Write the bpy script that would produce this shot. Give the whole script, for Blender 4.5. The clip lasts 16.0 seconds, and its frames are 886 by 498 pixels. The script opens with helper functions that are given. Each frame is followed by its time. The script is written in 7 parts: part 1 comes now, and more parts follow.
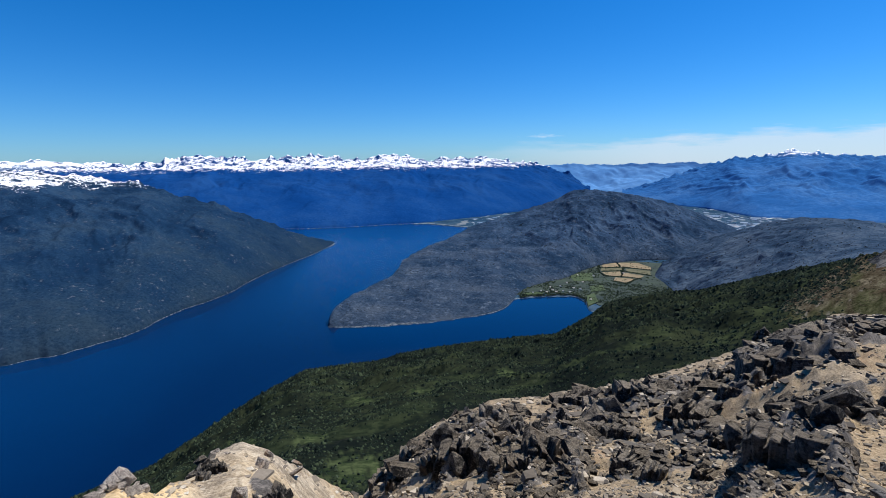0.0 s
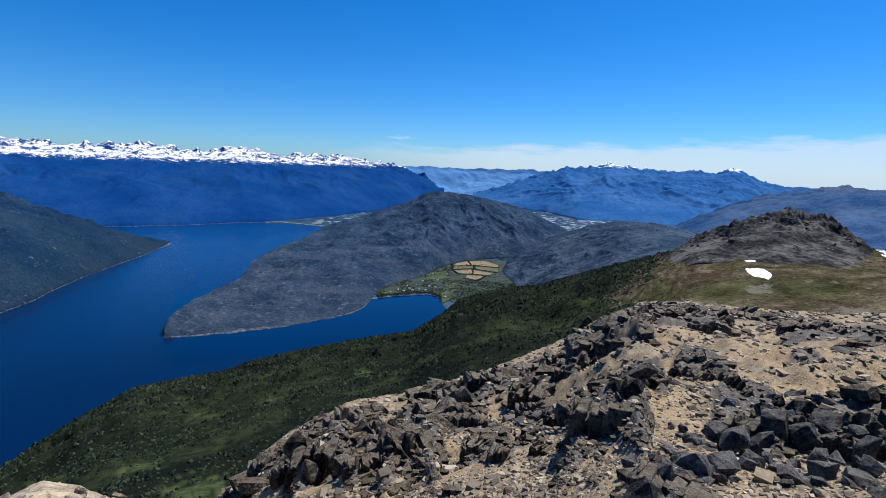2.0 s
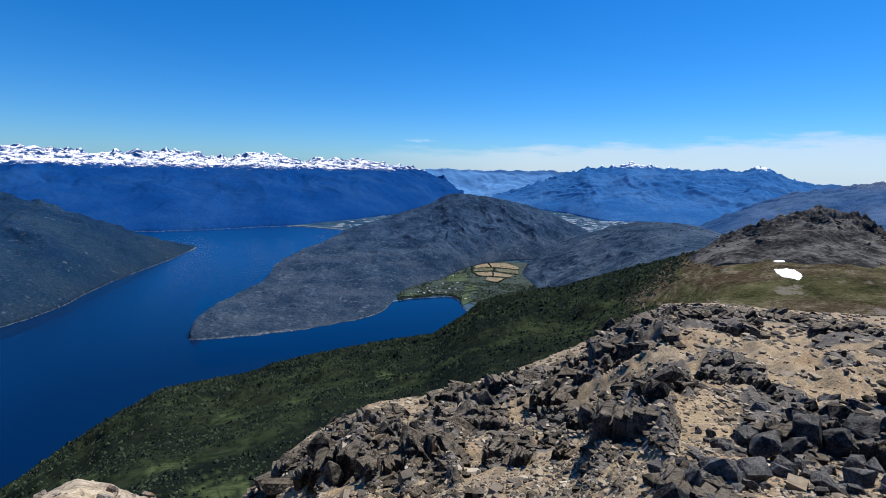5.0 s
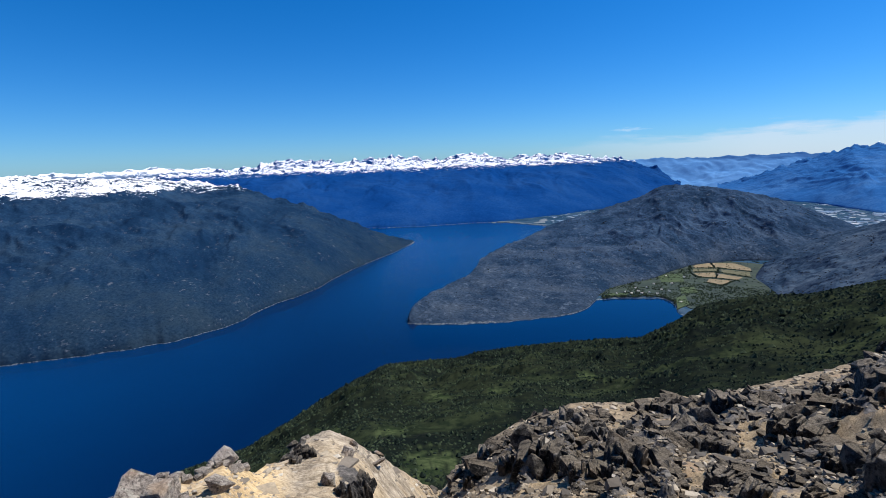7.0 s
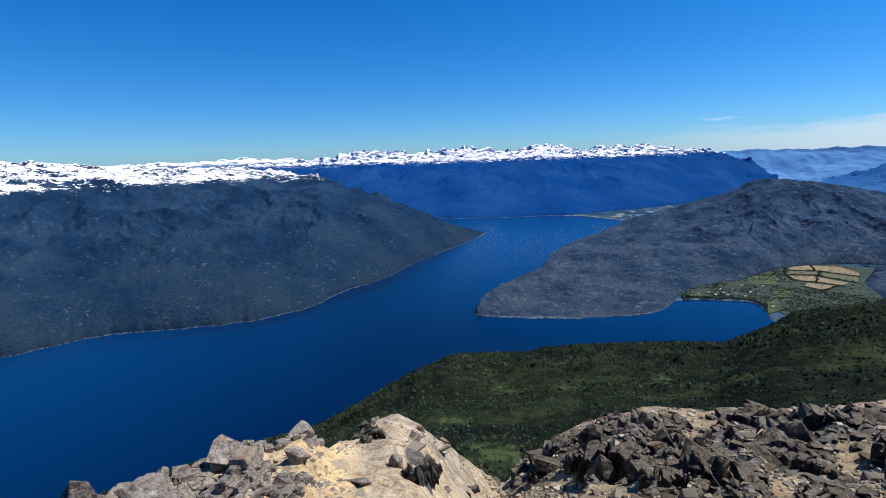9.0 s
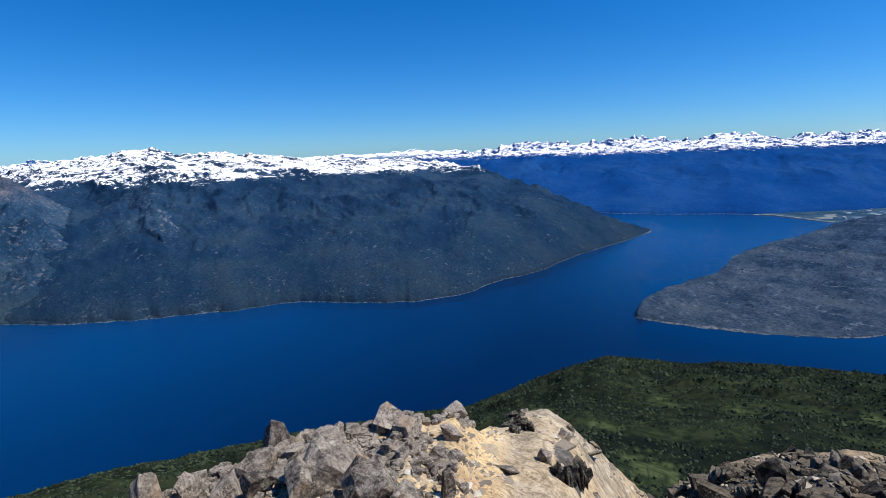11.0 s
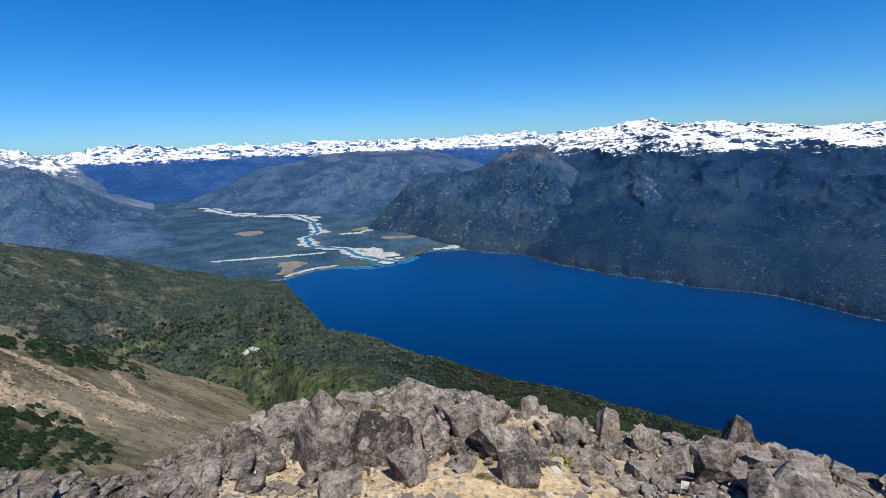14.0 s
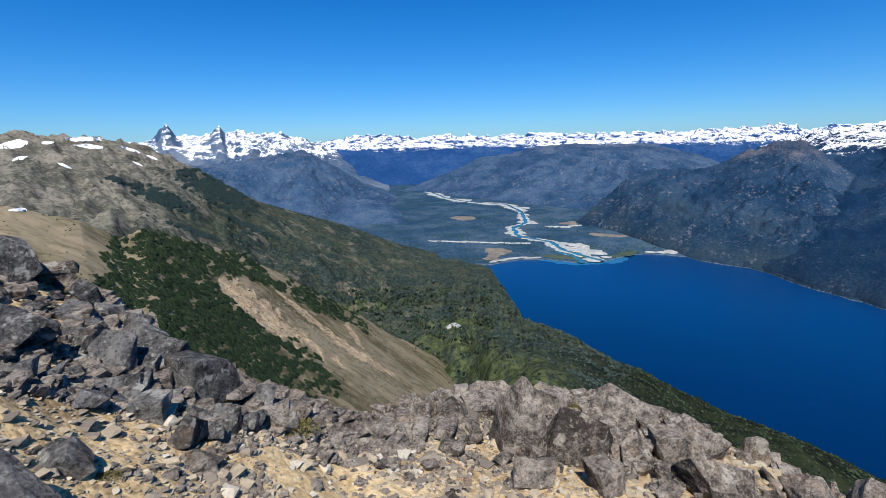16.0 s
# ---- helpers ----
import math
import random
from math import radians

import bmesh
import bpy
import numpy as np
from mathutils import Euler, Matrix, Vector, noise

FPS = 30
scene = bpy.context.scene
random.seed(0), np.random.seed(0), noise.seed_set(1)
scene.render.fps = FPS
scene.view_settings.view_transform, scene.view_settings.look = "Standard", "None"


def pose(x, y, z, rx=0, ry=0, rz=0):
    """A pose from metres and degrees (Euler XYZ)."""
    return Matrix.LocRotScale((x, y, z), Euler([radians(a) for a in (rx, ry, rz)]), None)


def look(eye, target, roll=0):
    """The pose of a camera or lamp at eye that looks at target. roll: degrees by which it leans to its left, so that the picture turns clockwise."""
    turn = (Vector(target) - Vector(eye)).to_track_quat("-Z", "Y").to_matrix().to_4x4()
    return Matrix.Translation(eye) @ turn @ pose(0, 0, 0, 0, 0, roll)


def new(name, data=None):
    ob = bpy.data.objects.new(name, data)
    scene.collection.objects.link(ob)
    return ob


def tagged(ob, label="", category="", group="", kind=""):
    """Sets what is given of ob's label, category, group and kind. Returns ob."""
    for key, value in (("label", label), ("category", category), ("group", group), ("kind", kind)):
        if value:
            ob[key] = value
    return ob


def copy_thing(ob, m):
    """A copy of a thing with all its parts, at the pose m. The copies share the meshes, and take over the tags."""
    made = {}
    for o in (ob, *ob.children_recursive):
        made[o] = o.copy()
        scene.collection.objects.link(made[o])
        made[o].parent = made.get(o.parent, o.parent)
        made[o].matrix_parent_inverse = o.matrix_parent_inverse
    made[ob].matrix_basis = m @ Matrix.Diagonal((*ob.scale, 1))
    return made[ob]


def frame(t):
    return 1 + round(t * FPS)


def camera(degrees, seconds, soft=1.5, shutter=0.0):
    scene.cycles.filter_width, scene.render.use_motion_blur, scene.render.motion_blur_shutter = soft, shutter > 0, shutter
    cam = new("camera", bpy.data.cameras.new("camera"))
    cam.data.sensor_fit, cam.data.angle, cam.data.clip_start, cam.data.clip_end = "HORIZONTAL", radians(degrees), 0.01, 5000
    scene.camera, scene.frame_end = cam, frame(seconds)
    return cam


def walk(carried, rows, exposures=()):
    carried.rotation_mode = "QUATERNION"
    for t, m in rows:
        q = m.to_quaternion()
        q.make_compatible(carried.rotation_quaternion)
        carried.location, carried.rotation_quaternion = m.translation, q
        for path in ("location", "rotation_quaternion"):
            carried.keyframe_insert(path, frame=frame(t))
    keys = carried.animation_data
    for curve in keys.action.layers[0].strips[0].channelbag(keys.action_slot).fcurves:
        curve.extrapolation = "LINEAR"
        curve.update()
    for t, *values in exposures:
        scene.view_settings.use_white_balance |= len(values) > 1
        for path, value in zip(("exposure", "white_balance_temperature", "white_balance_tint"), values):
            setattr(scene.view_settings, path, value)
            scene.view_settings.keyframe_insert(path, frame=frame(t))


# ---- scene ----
cam = camera(85.33, 16.0, 0.65)
PATH = [
    (0.0, pose(-0.000, 0.300, 0, 79.86, 0.56, -0.09)),
    (0.5, pose(0.017, 0.300, 0, 79.85, 0.06, -3.19)),
    (1.0, pose(0.042, 0.297, 0, 79.90, -0.65, -7.97)),
    (1.5, pose(0.066, 0.293, 0, 80.01, -1.45, -12.48)),
    (2.0, pose(0.088, 0.287, 0, 80.06, -2.19, -16.74)),
    (2.5, pose(0.125, 0.273, 0, 80.29, -3.34, -24.02)),
    (3.0, pose(0.151, 0.259, 0, 80.54, -3.45, -29.61)),
    (5.5, pose(0.044, 0.297, 0, 80.15, -0.56, -8.34)),
    (6.0, pose(0.010, 0.300, 0, 80.04, 0.31, -1.99)),
    (6.5, pose(-0.026, 0.299, 0, 79.99, 1.43, 4.68)),
    (7.0, pose(-0.049, 0.296, 0, 79.91, 2.04, 9.04)),
    (7.5, pose(-0.072, 0.291, 0, 79.68, 2.14, 13.44)),
    (8.0, pose(-0.083, 0.288, 0, 79.38, 1.97, 15.65)),
    (10.5, pose(-0.142, 0.264, 0, 78.85, 2.17, 27.90)),
    (11.0, pose(-0.179, 0.241, 0, 78.81, 2.10, 36.24)),
    (11.5, pose(-0.216, 0.208, 0, 78.71, 1.37, 45.84)),
    (12.0, pose(-0.248, 0.168, 0, 78.44, 1.22, 55.61)),
    (12.5, pose(-0.270, 0.132, 0, 77.90, 1.90, 63.55)),
    (13.0, pose(-0.284, 0.097, 0, 77.76, 2.30, 70.62)),
    (13.5, pose(-0.295, 0.057, 0, 77.70, 1.99, 78.66)),
    (14.0, pose(-0.300, -0.001, 0, 77.55, 2.25, 89.71)),
    (14.5, pose(-0.294, -0.057, 0, 77.56, 1.88, 100.58)),
    (15.0, pose(-0.284, -0.098, 0, 77.50, 0.51, 108.93)),
    (15.5, pose(-0.276, -0.118, 0, 77.37, 1.29, 112.81)),
    (16.0, pose(-0.272, -0.126, 0, 77.41, 1.26, 114.55)),
]
walk(cam, PATH)

# ---- daylight ----
SUN_AZ, SUN_EL = -64.0, 58.0      # degrees: anticlockwise from +y, above the horizon
world = bpy.data.worlds.new("sky")
scene.world = world
world.use_nodes = True
wn = world.node_tree.nodes
sky = wn.new("ShaderNodeTexSky")
sky.sky_type = 'NISHITA'
sky.sun_disc = False
sky.sun_elevation = radians(SUN_EL)
sky.sun_rotation = radians(-SUN_AZ)
sky.altitude = 1200
sky.air_density, sky.dust_density, sky.ozone_density = 1.0, 0.7, 3.0
wn["Background"].inputs[1].default_value = 0.085
tint = wn.new("ShaderNodeMix")
tint.data_type, tint.blend_type = 'RGBA', 'MULTIPLY'
tint.inputs[0].default_value, tint.inputs[7].default_value = 1.0, (0.50, 0.79, 1.16, 1)
deep = wn.new("ShaderNodeHueSaturation")
deep.inputs["Saturation"].default_value = 1.15
world.node_tree.links.new(sky.outputs[0], tint.inputs[6])
world.node_tree.links.new(tint.outputs[2], deep.inputs["Color"])
world.node_tree.links.new(deep.outputs[0], wn["Background"].inputs[0])

sun = new("sun", bpy.data.lights.new("sun", 'SUN'))
sun.data.energy, sun.data.angle, sun.data.color = 5.0, radians(0.5), (1.0, 0.95, 0.88)
sun.matrix_world = look((0, 0, 0), (math.sin(radians(SUN_AZ)) * math.cos(radians(SUN_EL)),
                                    -math.cos(radians(SUN_AZ)) * math.cos(radians(SUN_EL)), -math.sin(radians(SUN_EL))))
scene.view_settings.exposure = 0.40

# ---- noise in numpy ----
PERM = np.random.RandomState(7).permutation(4096)
GX = np.cos(np.linspace(0, 2 * np.pi, 4096, endpoint=False))
GY = np.sin(np.linspace(0, 2 * np.pi, 4096, endpoint=False))


def perlin(x, y, seed=0):
    x, y = np.broadcast_arrays(np.asarray(x, float), np.asarray(y, float))
    xi, yi = np.floor(x).astype(int), np.floor(y).astype(int)
    xf, yf = x - xi, y - yi
    u, v = xf * xf * xf * (xf * (xf * 6 - 15) + 10), yf * yf * yf * (yf * (yf * 6 - 15) + 10)

    def corner(dx, dy):
        h = PERM[(PERM[(xi + dx + seed * 131) & 4095] + yi + dy) & 4095]
        return GX[h] * (xf - dx) + GY[h] * (yf - dy)

    a, b = corner(0, 0), corner(1, 0)
    c, d = corner(0, 1), corner(1, 1)
    return (a + u * (b - a) + v * (c - a + u * (a - b - c + d))) * 1.5


def fbm(x, y, octaves=5, seed=0, gain=0.5):
    total, amp = 0.0, 1.0
    for i in range(octaves):
        total = total + amp * perlin(x * 2.03 ** i, y * 2.03 ** i, seed + i)
        amp *= gain
    return total


def ridged(x, y, octaves=5, seed=0, gain=0.5):
    total, amp, w = 0.0, 1.0, 1.0
    for i in range(octaves):
        n = (1 - np.abs(perlin(x * 2.07 ** i, y * 2.07 ** i, seed + i))) ** 2
        total = total + amp * n * w
        w = np.clip(n * 1.6, 0, 1)
        amp *= gain
    return total - 1.0


def facets(x, y, size, seed=0, tilt=1.0):
    """Broken plates: every cell of a plan is a tilted plane of its own height (about -1 to 1)."""
    u, v = np.broadcast_arrays(np.asarray(x, float) / size, np.asarray(y, float) / size)
    ui, vi = np.floor(u).astype(int), np.floor(v).astype(int)
    best, out = np.full(u.shape, 9.0), np.zeros(u.shape)
    for du in (-1, 0, 1):
        for dv in (-1, 0, 1):
            h = PERM[(PERM[(ui + du + seed * 157) & 4095] + vi + dv) & 4095]
            px, py = ui + du + ((h * 73) & 1023) / 1023, vi + dv + ((h * 151) & 1023) / 1023
            d = (u - px) ** 2 + (v - py) ** 2
            near = d < best
            best = np.where(near, d, best)
            out = np.where(near, ((h * 37) & 1023) / 512 - 1 + tilt * (GX[h] * (u - px) + GY[h] * (v - py)), out)
    return out


def smooth(a, b, x):
    t = np.clip((x - a) / (b - a), 0, 1)
    return t * t * (3 - 2 * t)


def line(points, az, column):
    """Column of a plan line (bearing first), at the bearings az."""
    pts = sorted(points)
    return np.interp(az, [p[0] for p in pts], [p[column] for p in pts])


def plan(az, r):
    a = np.radians(az)
    return -r * np.sin(a), r * np.cos(a)


# ---- materials ----
def material(name, rough=0.9, spec=0.3):
    m = bpy.data.materials.new(name)
    m.use_nodes = True
    b = m.node_tree.nodes["Principled BSDF"]
    b.inputs["Roughness"].default_value = rough
    b.inputs["Specular IOR Level"].default_value = spec
    return m, m.node_tree, b


def node(tree, kind, **sets):
    n = tree.nodes.new(kind)
    for k, v in sets.items():
        n.inputs[k].default_value = v
    return n


def noise_node(tree, scale, detail=6, rough=0.6, coords=None):
    n = node(tree, "ShaderNodeTexNoise", Scale=scale, Detail=detail, Roughness=rough)
    if coords is not None:
        tree.links.new(coords, n.inputs["Vector"])
    return n.outputs["Fac"]


def node_color(tree, scale, coords):
    n = node(tree, "ShaderNodeTexNoise", Scale=scale, Detail=3.0)
    tree.links.new(coords, n.inputs["Vector"])
    return n.outputs["Color"]


def ramp(tree, fac, stops):
    r = tree.nodes.new("ShaderNodeValToRGB")
    while len(r.color_ramp.elements) < len(stops):
        r.color_ramp.elements.new(0.5)
    for e, (p, c) in zip(r.color_ramp.elements, stops):
        e.position, e.color = p, (c, c, c, 1) if isinstance(c, (int, float)) else (*c, 1)
    tree.links.new(fac, r.inputs[0])
    return r.outputs[0]


def mix(tree, fac, a, b, mode='MIX'):
    n = tree.nodes.new("ShaderNodeMix")
    n.data_type, n.blend_type = 'RGBA', mode
    for i, v in ((0, fac), (6, a), (7, b)):
        if isinstance(v, (int, float)):
            n.inputs[i].default_value = v
        elif isinstance(v, tuple):
            n.inputs[i].default_value = (*v, 1)
        else:
            tree.links.new(v, n.inputs[i])
    return n.outputs[2]


def maths(tree, op, a, b=None, clamp=False):
    n = tree.nodes.new("ShaderNodeMath")
    n.operation, n.use_clamp = op, clamp
    for i, v in enumerate((a, b)):
        if v is None:
            continue
        if isinstance(v, (int, float)):
            n.inputs[i].default_value = v
        else:
            tree.links.new(v, n.inputs[i])
    return n.outputs[0]


def bump(tree, height, strength, distance, before=None):
    n = node(tree, "ShaderNodeBump", Strength=strength, Distance=distance)
    tree.links.new(height, n.inputs["Height"])
    if before is not None:
        tree.links.new(before, n.inputs["Normal"])
    return n.outputs[0]


def land(name, dark, mid, light, coarse, fine, relief, rock=None, rock_amount=0.5, snowline=None, snow_soft=18.0, steep=0.55, patch=0.04, upper=None, where=None, fold=1.3, low=None):
    """Mountain cover: three tones of growth in two scales, bare rock showing through, snow above a line."""
    m, t, b = material(name, 1.0, 0.0)
    geo = t.nodes.new("ShaderNodeNewGeometry")
    pos = geo.outputs["Position"]
    big, small = noise_node(t, coarse, 5, 0.6, pos), noise_node(t, fine, 6, 0.7, pos)
    col = ramp(t, maths(t, 'ADD', maths(t, 'MULTIPLY', big, 0.55), maths(t, 'MULTIPLY', small, 0.45)),
               [(0.42, dark), (0.5, mid), (0.58, light)])
    sep = t.nodes.new("ShaderNodeSeparateXYZ")
    t.links.new(pos, sep.inputs[0])
    # Lower, nearer slopes are painted less blue, as if under less haze.
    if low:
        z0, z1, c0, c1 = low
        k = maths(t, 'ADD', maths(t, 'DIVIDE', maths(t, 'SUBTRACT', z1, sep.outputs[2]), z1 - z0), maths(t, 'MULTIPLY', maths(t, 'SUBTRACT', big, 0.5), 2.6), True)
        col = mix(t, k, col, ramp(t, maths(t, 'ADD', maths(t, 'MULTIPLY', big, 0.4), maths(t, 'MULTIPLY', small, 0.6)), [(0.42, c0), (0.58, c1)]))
    if rock:
        crag = noise_node(t, fine * 0.45, 8, 0.72, pos)
        herd = ramp(t, noise_node(t, coarse * 2.6, 4, 0.6, pos), [(0.46, 0.08), (0.60, 1.0)])
        seen = ramp(t, crag, [(0.88 - rock_amount, 0.0), (0.93 - rock_amount, 0.85)])
        col = mix(t, maths(t, 'MULTIPLY', seen, herd), col, rock)
    if upper:
        z0, z1, c0, c1 = upper
        h = maths(t, 'ADD', sep.outputs[2], maths(t, 'MULTIPLY', maths(t, 'SUBTRACT', big, 0.5), (z1 - z0) * 3.0))
        h = maths(t, 'ADD', h, maths(t, 'MULTIPLY', maths(t, 'SUBTRACT', small, 0.5), (z1 - z0) * 1.5))
        k = maths(t, 'DIVIDE', maths(t, 'SUBTRACT', h, z0), z1 - z0, True)
        if where:
            at = t.nodes.new("ShaderNodeAttribute")
            at.attribute_name = where
            k = maths(t, 'MULTIPLY', k, ramp(t, at.outputs["Fac"], [(0.45, 0.0), (1.0, 1.0)]))
            grass = t.nodes.new("ShaderNodeAttribute")
            grass.attribute_name = "grass"
        # Flank greens turn greyer and bluer here: haze painted along with the vegetation.
        if where:
            col = mix(t, ramp(t, at.outputs["Fac"], [(0.0, 0.0), (0.3, 0.75)]), col, mix(t, ramp(t, noise_node(t, 0.018, 8, 0.68, pos), [(0.46, 0.0), (0.54, 1.0)]), ramp(t, small, [(0.42, (0.016, 0.028, 0.027)), (0.58, (0.044, 0.062, 0.054))]), ramp(t, small, [(0.42, (0.032, 0.042, 0.032)), (0.58, (0.078, 0.088, 0.062))])))
        if where:
            open_grass = mix(t, ramp(t, at.outputs["Fac"], [(0.02, 0.0), (0.3, 1.0)]), ramp(t, small, [(0.42, (0.016, 0.026, 0.012)), (0.58, (0.052, 0.068, 0.030))]), ramp(t, small, [(0.42, (0.036, 0.050, 0.022)), (0.58, (0.095, 0.112, 0.050))]))
            col = mix(t, grass.outputs["Fac"], col, open_grass)
            talus = maths(t, 'MULTIPLY', ramp(t, noise_node(t, 0.022, 7, 0.68, pos), [(0.55, 0.0), (0.62, 0.7)]), ramp(t, at.outputs["Fac"], [(0.6, 0.0), (0.95, 1.0)]))
            col = mix(t, talus, col, ramp(t, small, [(0.42, (0.085, 0.078, 0.060)), (0.58, (0.19, 0.165, 0.125))]))
        bare = ramp(t, maths(t, 'ADD', maths(t, 'MULTIPLY', small, 0.5), maths(t, 'MULTIPLY', noise_node(t, coarse * 2.2, 6, 0.65, pos), 0.5)), [(0.44, c0), (0.56, c1)])
        bare = mix(t, ramp(t, noise_node(t, coarse * 3.5, 7, 0.7, pos), [(0.57, 0.0), (0.63, 0.8)]), bare, tuple(0.55 * q for q in c0))
        col = mix(t, k, col, bare)
    if snowline is not None:
        up = t.nodes.new("ShaderNodeSeparateXYZ")
        t.links.new(geo.outputs["Normal"], up.inputs[0])
        slant = node(t, "ShaderNodeMapping", Scale=(1.0, 1.0, 2.4), Rotation=(0.0, 0.25, 0.6))
        t.links.new(pos, slant.inputs[0])
        n1, n2 = noise_node(t, patch * 0.30, 5, 0.6, pos), noise_node(t, patch * 1.5, 9, 0.72, slant.outputs[0])
        n2.node.inputs["Distortion"].default_value = 1.4
        h = maths(t, 'DIVIDE', maths(t, 'SUBTRACT', sep.outputs[2], snowline), snow_soft)
        h = maths(t, 'MULTIPLY', maths(t, 'MINIMUM', maths(t, 'MAXIMUM', h, -5.0), 0.7), 0.30)
        s = maths(t, 'ADD', h, maths(t, 'MULTIPLY', maths(t, 'SUBTRACT', n1, 0.5), 1.5))
        s = maths(t, 'ADD', s, maths(t, 'MULTIPLY', maths(t, 'SUBTRACT', n2, 0.5), 3.9))
        s = maths(t, 'ADD', s, maths(t, 'MULTIPLY', maths(t, 'SUBTRACT', up.outputs[2], steep), 3.0))
        white = ramp(t, maths(t, 'ADD', s, 0.5), [(0.49, 0.0), (0.56, 1.0)])
        col = mix(t, white, col, (0.86, 0.89, 0.93))
    shore = ramp(t, maths(t, 'ADD', maths(t, 'MULTIPLY', maths(t, 'ADD', sep.outputs[2], 299.2), 0.18), maths(t, 'MULTIPLY', big, 0.8)), [(0.42, 1.0), (0.52, 0.0)])
    col = mix(t, maths(t, 'MULTIPLY', shore, ramp(t, small, [(0.44, 0.05), (0.56, 0.7)])), col, (0.165, 0.185, 0.200))
    t.links.new(col, b.inputs["Base Color"])
    stretch = node(t, "ShaderNodeMapping", Scale=(0.75, 1.0, 0.55))
    t.links.new(pos, stretch.inputs[0])
    crease = maths(t, 'ABSOLUTE', maths(t, 'SUBTRACT', noise_node(t, fine * 0.10, 3, 0.5, stretch.outputs[0]), 0.5))
    t.links.new(bump(t, small, 0.32, relief, bump(t, crease, 0.8, relief * fold * 5)), b.inputs["Normal"])
    return m


# ---- meshes ----
def grid_mesh(name, x, y, z, mat, shade=True):
    """A sheet from equal arrays (rows, columns) of places."""
    rows, cols = x.shape
    me = bpy.data.meshes.new(name)
    co = np.stack([x, y, z], -1).reshape(-1, 3)
    i = np.arange(rows * cols).reshape(rows, cols)
    f = np.stack([i[:-1, :-1], i[:-1, 1:], i[1:, 1:], i[1:, :-1]], -1).reshape(-1, 4)
    me.vertices.add(len(co))
    me.vertices.foreach_set("co", co.astype(np.float32).ravel())
    me.loops.add(f.size)
    me.loops.foreach_set("vertex_index", f.astype(np.int32).ravel())
    me.polygons.add(len(f))
    me.polygons.foreach_set("loop_start", np.arange(0, f.size, 4, dtype=np.int32))
    me.polygons.foreach_set("loop_total", np.full(len(f), 4, dtype=np.int32))
    me.update(calc_edges=True)
    me.polygons.foreach_set("use_smooth", np.full(len(f), shade))
    me.materials.append(mat)
    return me


def mountain(name, crest, foot, mat, label, step=0.15, rows=85, relief=0.16, jag=4.0, wave=90.0, spur=70.0, seed=1, bow=0.9, back=0.25, span=None, teeth=None, split=0.0, grain=0.0, lift=0.0):
    """A massif between a foot line (bearing, range, height) and a crest line (bearing, range, elevation in degrees)."""
    a0, a1 = span or (min(p[0] for p in crest), max(p[0] for p in crest))
    az = np.arange(a0, a1 + step, step)
    rows = int(rows * 1.25)
    rc, rf, zf = line(crest, az, 1), line(foot, az, 1), line(foot, az, 2)
    ker = np.hanning(int(3.5 / step) | 1) + 1e-6
    ker /= ker.sum()
    half = len(ker) // 2
    rf, zf = (np.convolve(np.pad(q, half, mode='edge'), ker, 'valid') for q in (rf, zf))
    scallop = rf * 0.007 * fbm(az * 0.4, az * 0 + seed, 3, seed + 90, 0.5)
    zc = rc * np.tan(np.radians(line(crest, az, 2) + lift))
    s = np.radians(az) * rc
    peaks = jag * (ridged(s / wave, s * 0 + seed * 1.7, 5, seed, 0.55) - 0.25)
    v = np.concatenate([np.linspace(0, 1, rows), 1 + np.linspace(0, 1, 16)[1:] * back])[:, None]
    vv = np.minimum(v, 1)
    r = rf + (rc - rf) * v + scallop * np.clip(1 - 3 * v, 0, 1) ** 3
    x, y = plan(az[None, :], r)
    high = np.maximum(zc - zf, 1.0)
    z = zf + (zc - zf) * vv ** bow
    z = np.where(v > 1, zc - (v - 1) * (rc - rf) * 0.55, z) + peaks * np.clip(1 - np.abs(v - 1) * 5, 0, 1) ** 1.5
    z = z + jag * 0.8 * ridged(x / (wave * 0.55), y / (wave * 0.55), 6, seed + 33, 0.6) * np.clip(1 - np.abs(v - 1) * 2.6, 0, 1)
    wave_v = np.maximum(np.sin(np.pi * np.clip(vv, 0, 1)), 0)
    env = np.where(vv < 0.5, wave_v ** 1.5, wave_v ** 0.85) * high
    wx, wy = x + spur * 0.9 * fbm(x / (spur * 2.5), y / (spur * 2.5), 3, seed + 40), y + spur * 0.9 * fbm(x / (spur * 2.5), y / (spur * 2.5), 3, seed + 50)
    cross = ridged(wx / (spur * 2.4), wy / (spur * 2.4), 7, seed + 23, 0.42)
    down = ridged(s[None, :] / (spur * 1.6) + 0.5 * fbm(x / (spur * 2), y / (spur * 2), 3, seed + 60), v * (rc - rf).mean() / (spur * 3.4), 3, seed + 11, 0.4)
    gully = ridged(s[None, :] / (spur * 0.5) + 0.8 * fbm(x / spur, y / spur, 4, seed + 61), v * (rc - rf).mean() / (spur * 1.9), 4, seed + 13, 0.5)
    rough = ridged(wx / (spur * 0.55), wy / (spur * 0.55), 5, seed + 27, 0.52)
    z = z + env * relief * (0.85 * cross + (0.42 - 0.26 * smooth(0.45, 0.9, vv)) * down + 0.10 * gully + 0.20 * rough + 0.1 * fbm(x / (spur * 0.4), y / (spur * 0.4), 4, seed + 70))
    z = z + np.clip(5 * vv, 0, 1) * grain * fbm(x / 22, y / 22, 3, seed + 75, 0.55)
    if teeth:
        amp, size, v0, b0, b1 = teeth
        on = smooth(v0, 1, v) * smooth(b0, b0 + 4, az)[None, :] * smooth(b1, b1 - 4, az)[None, :]
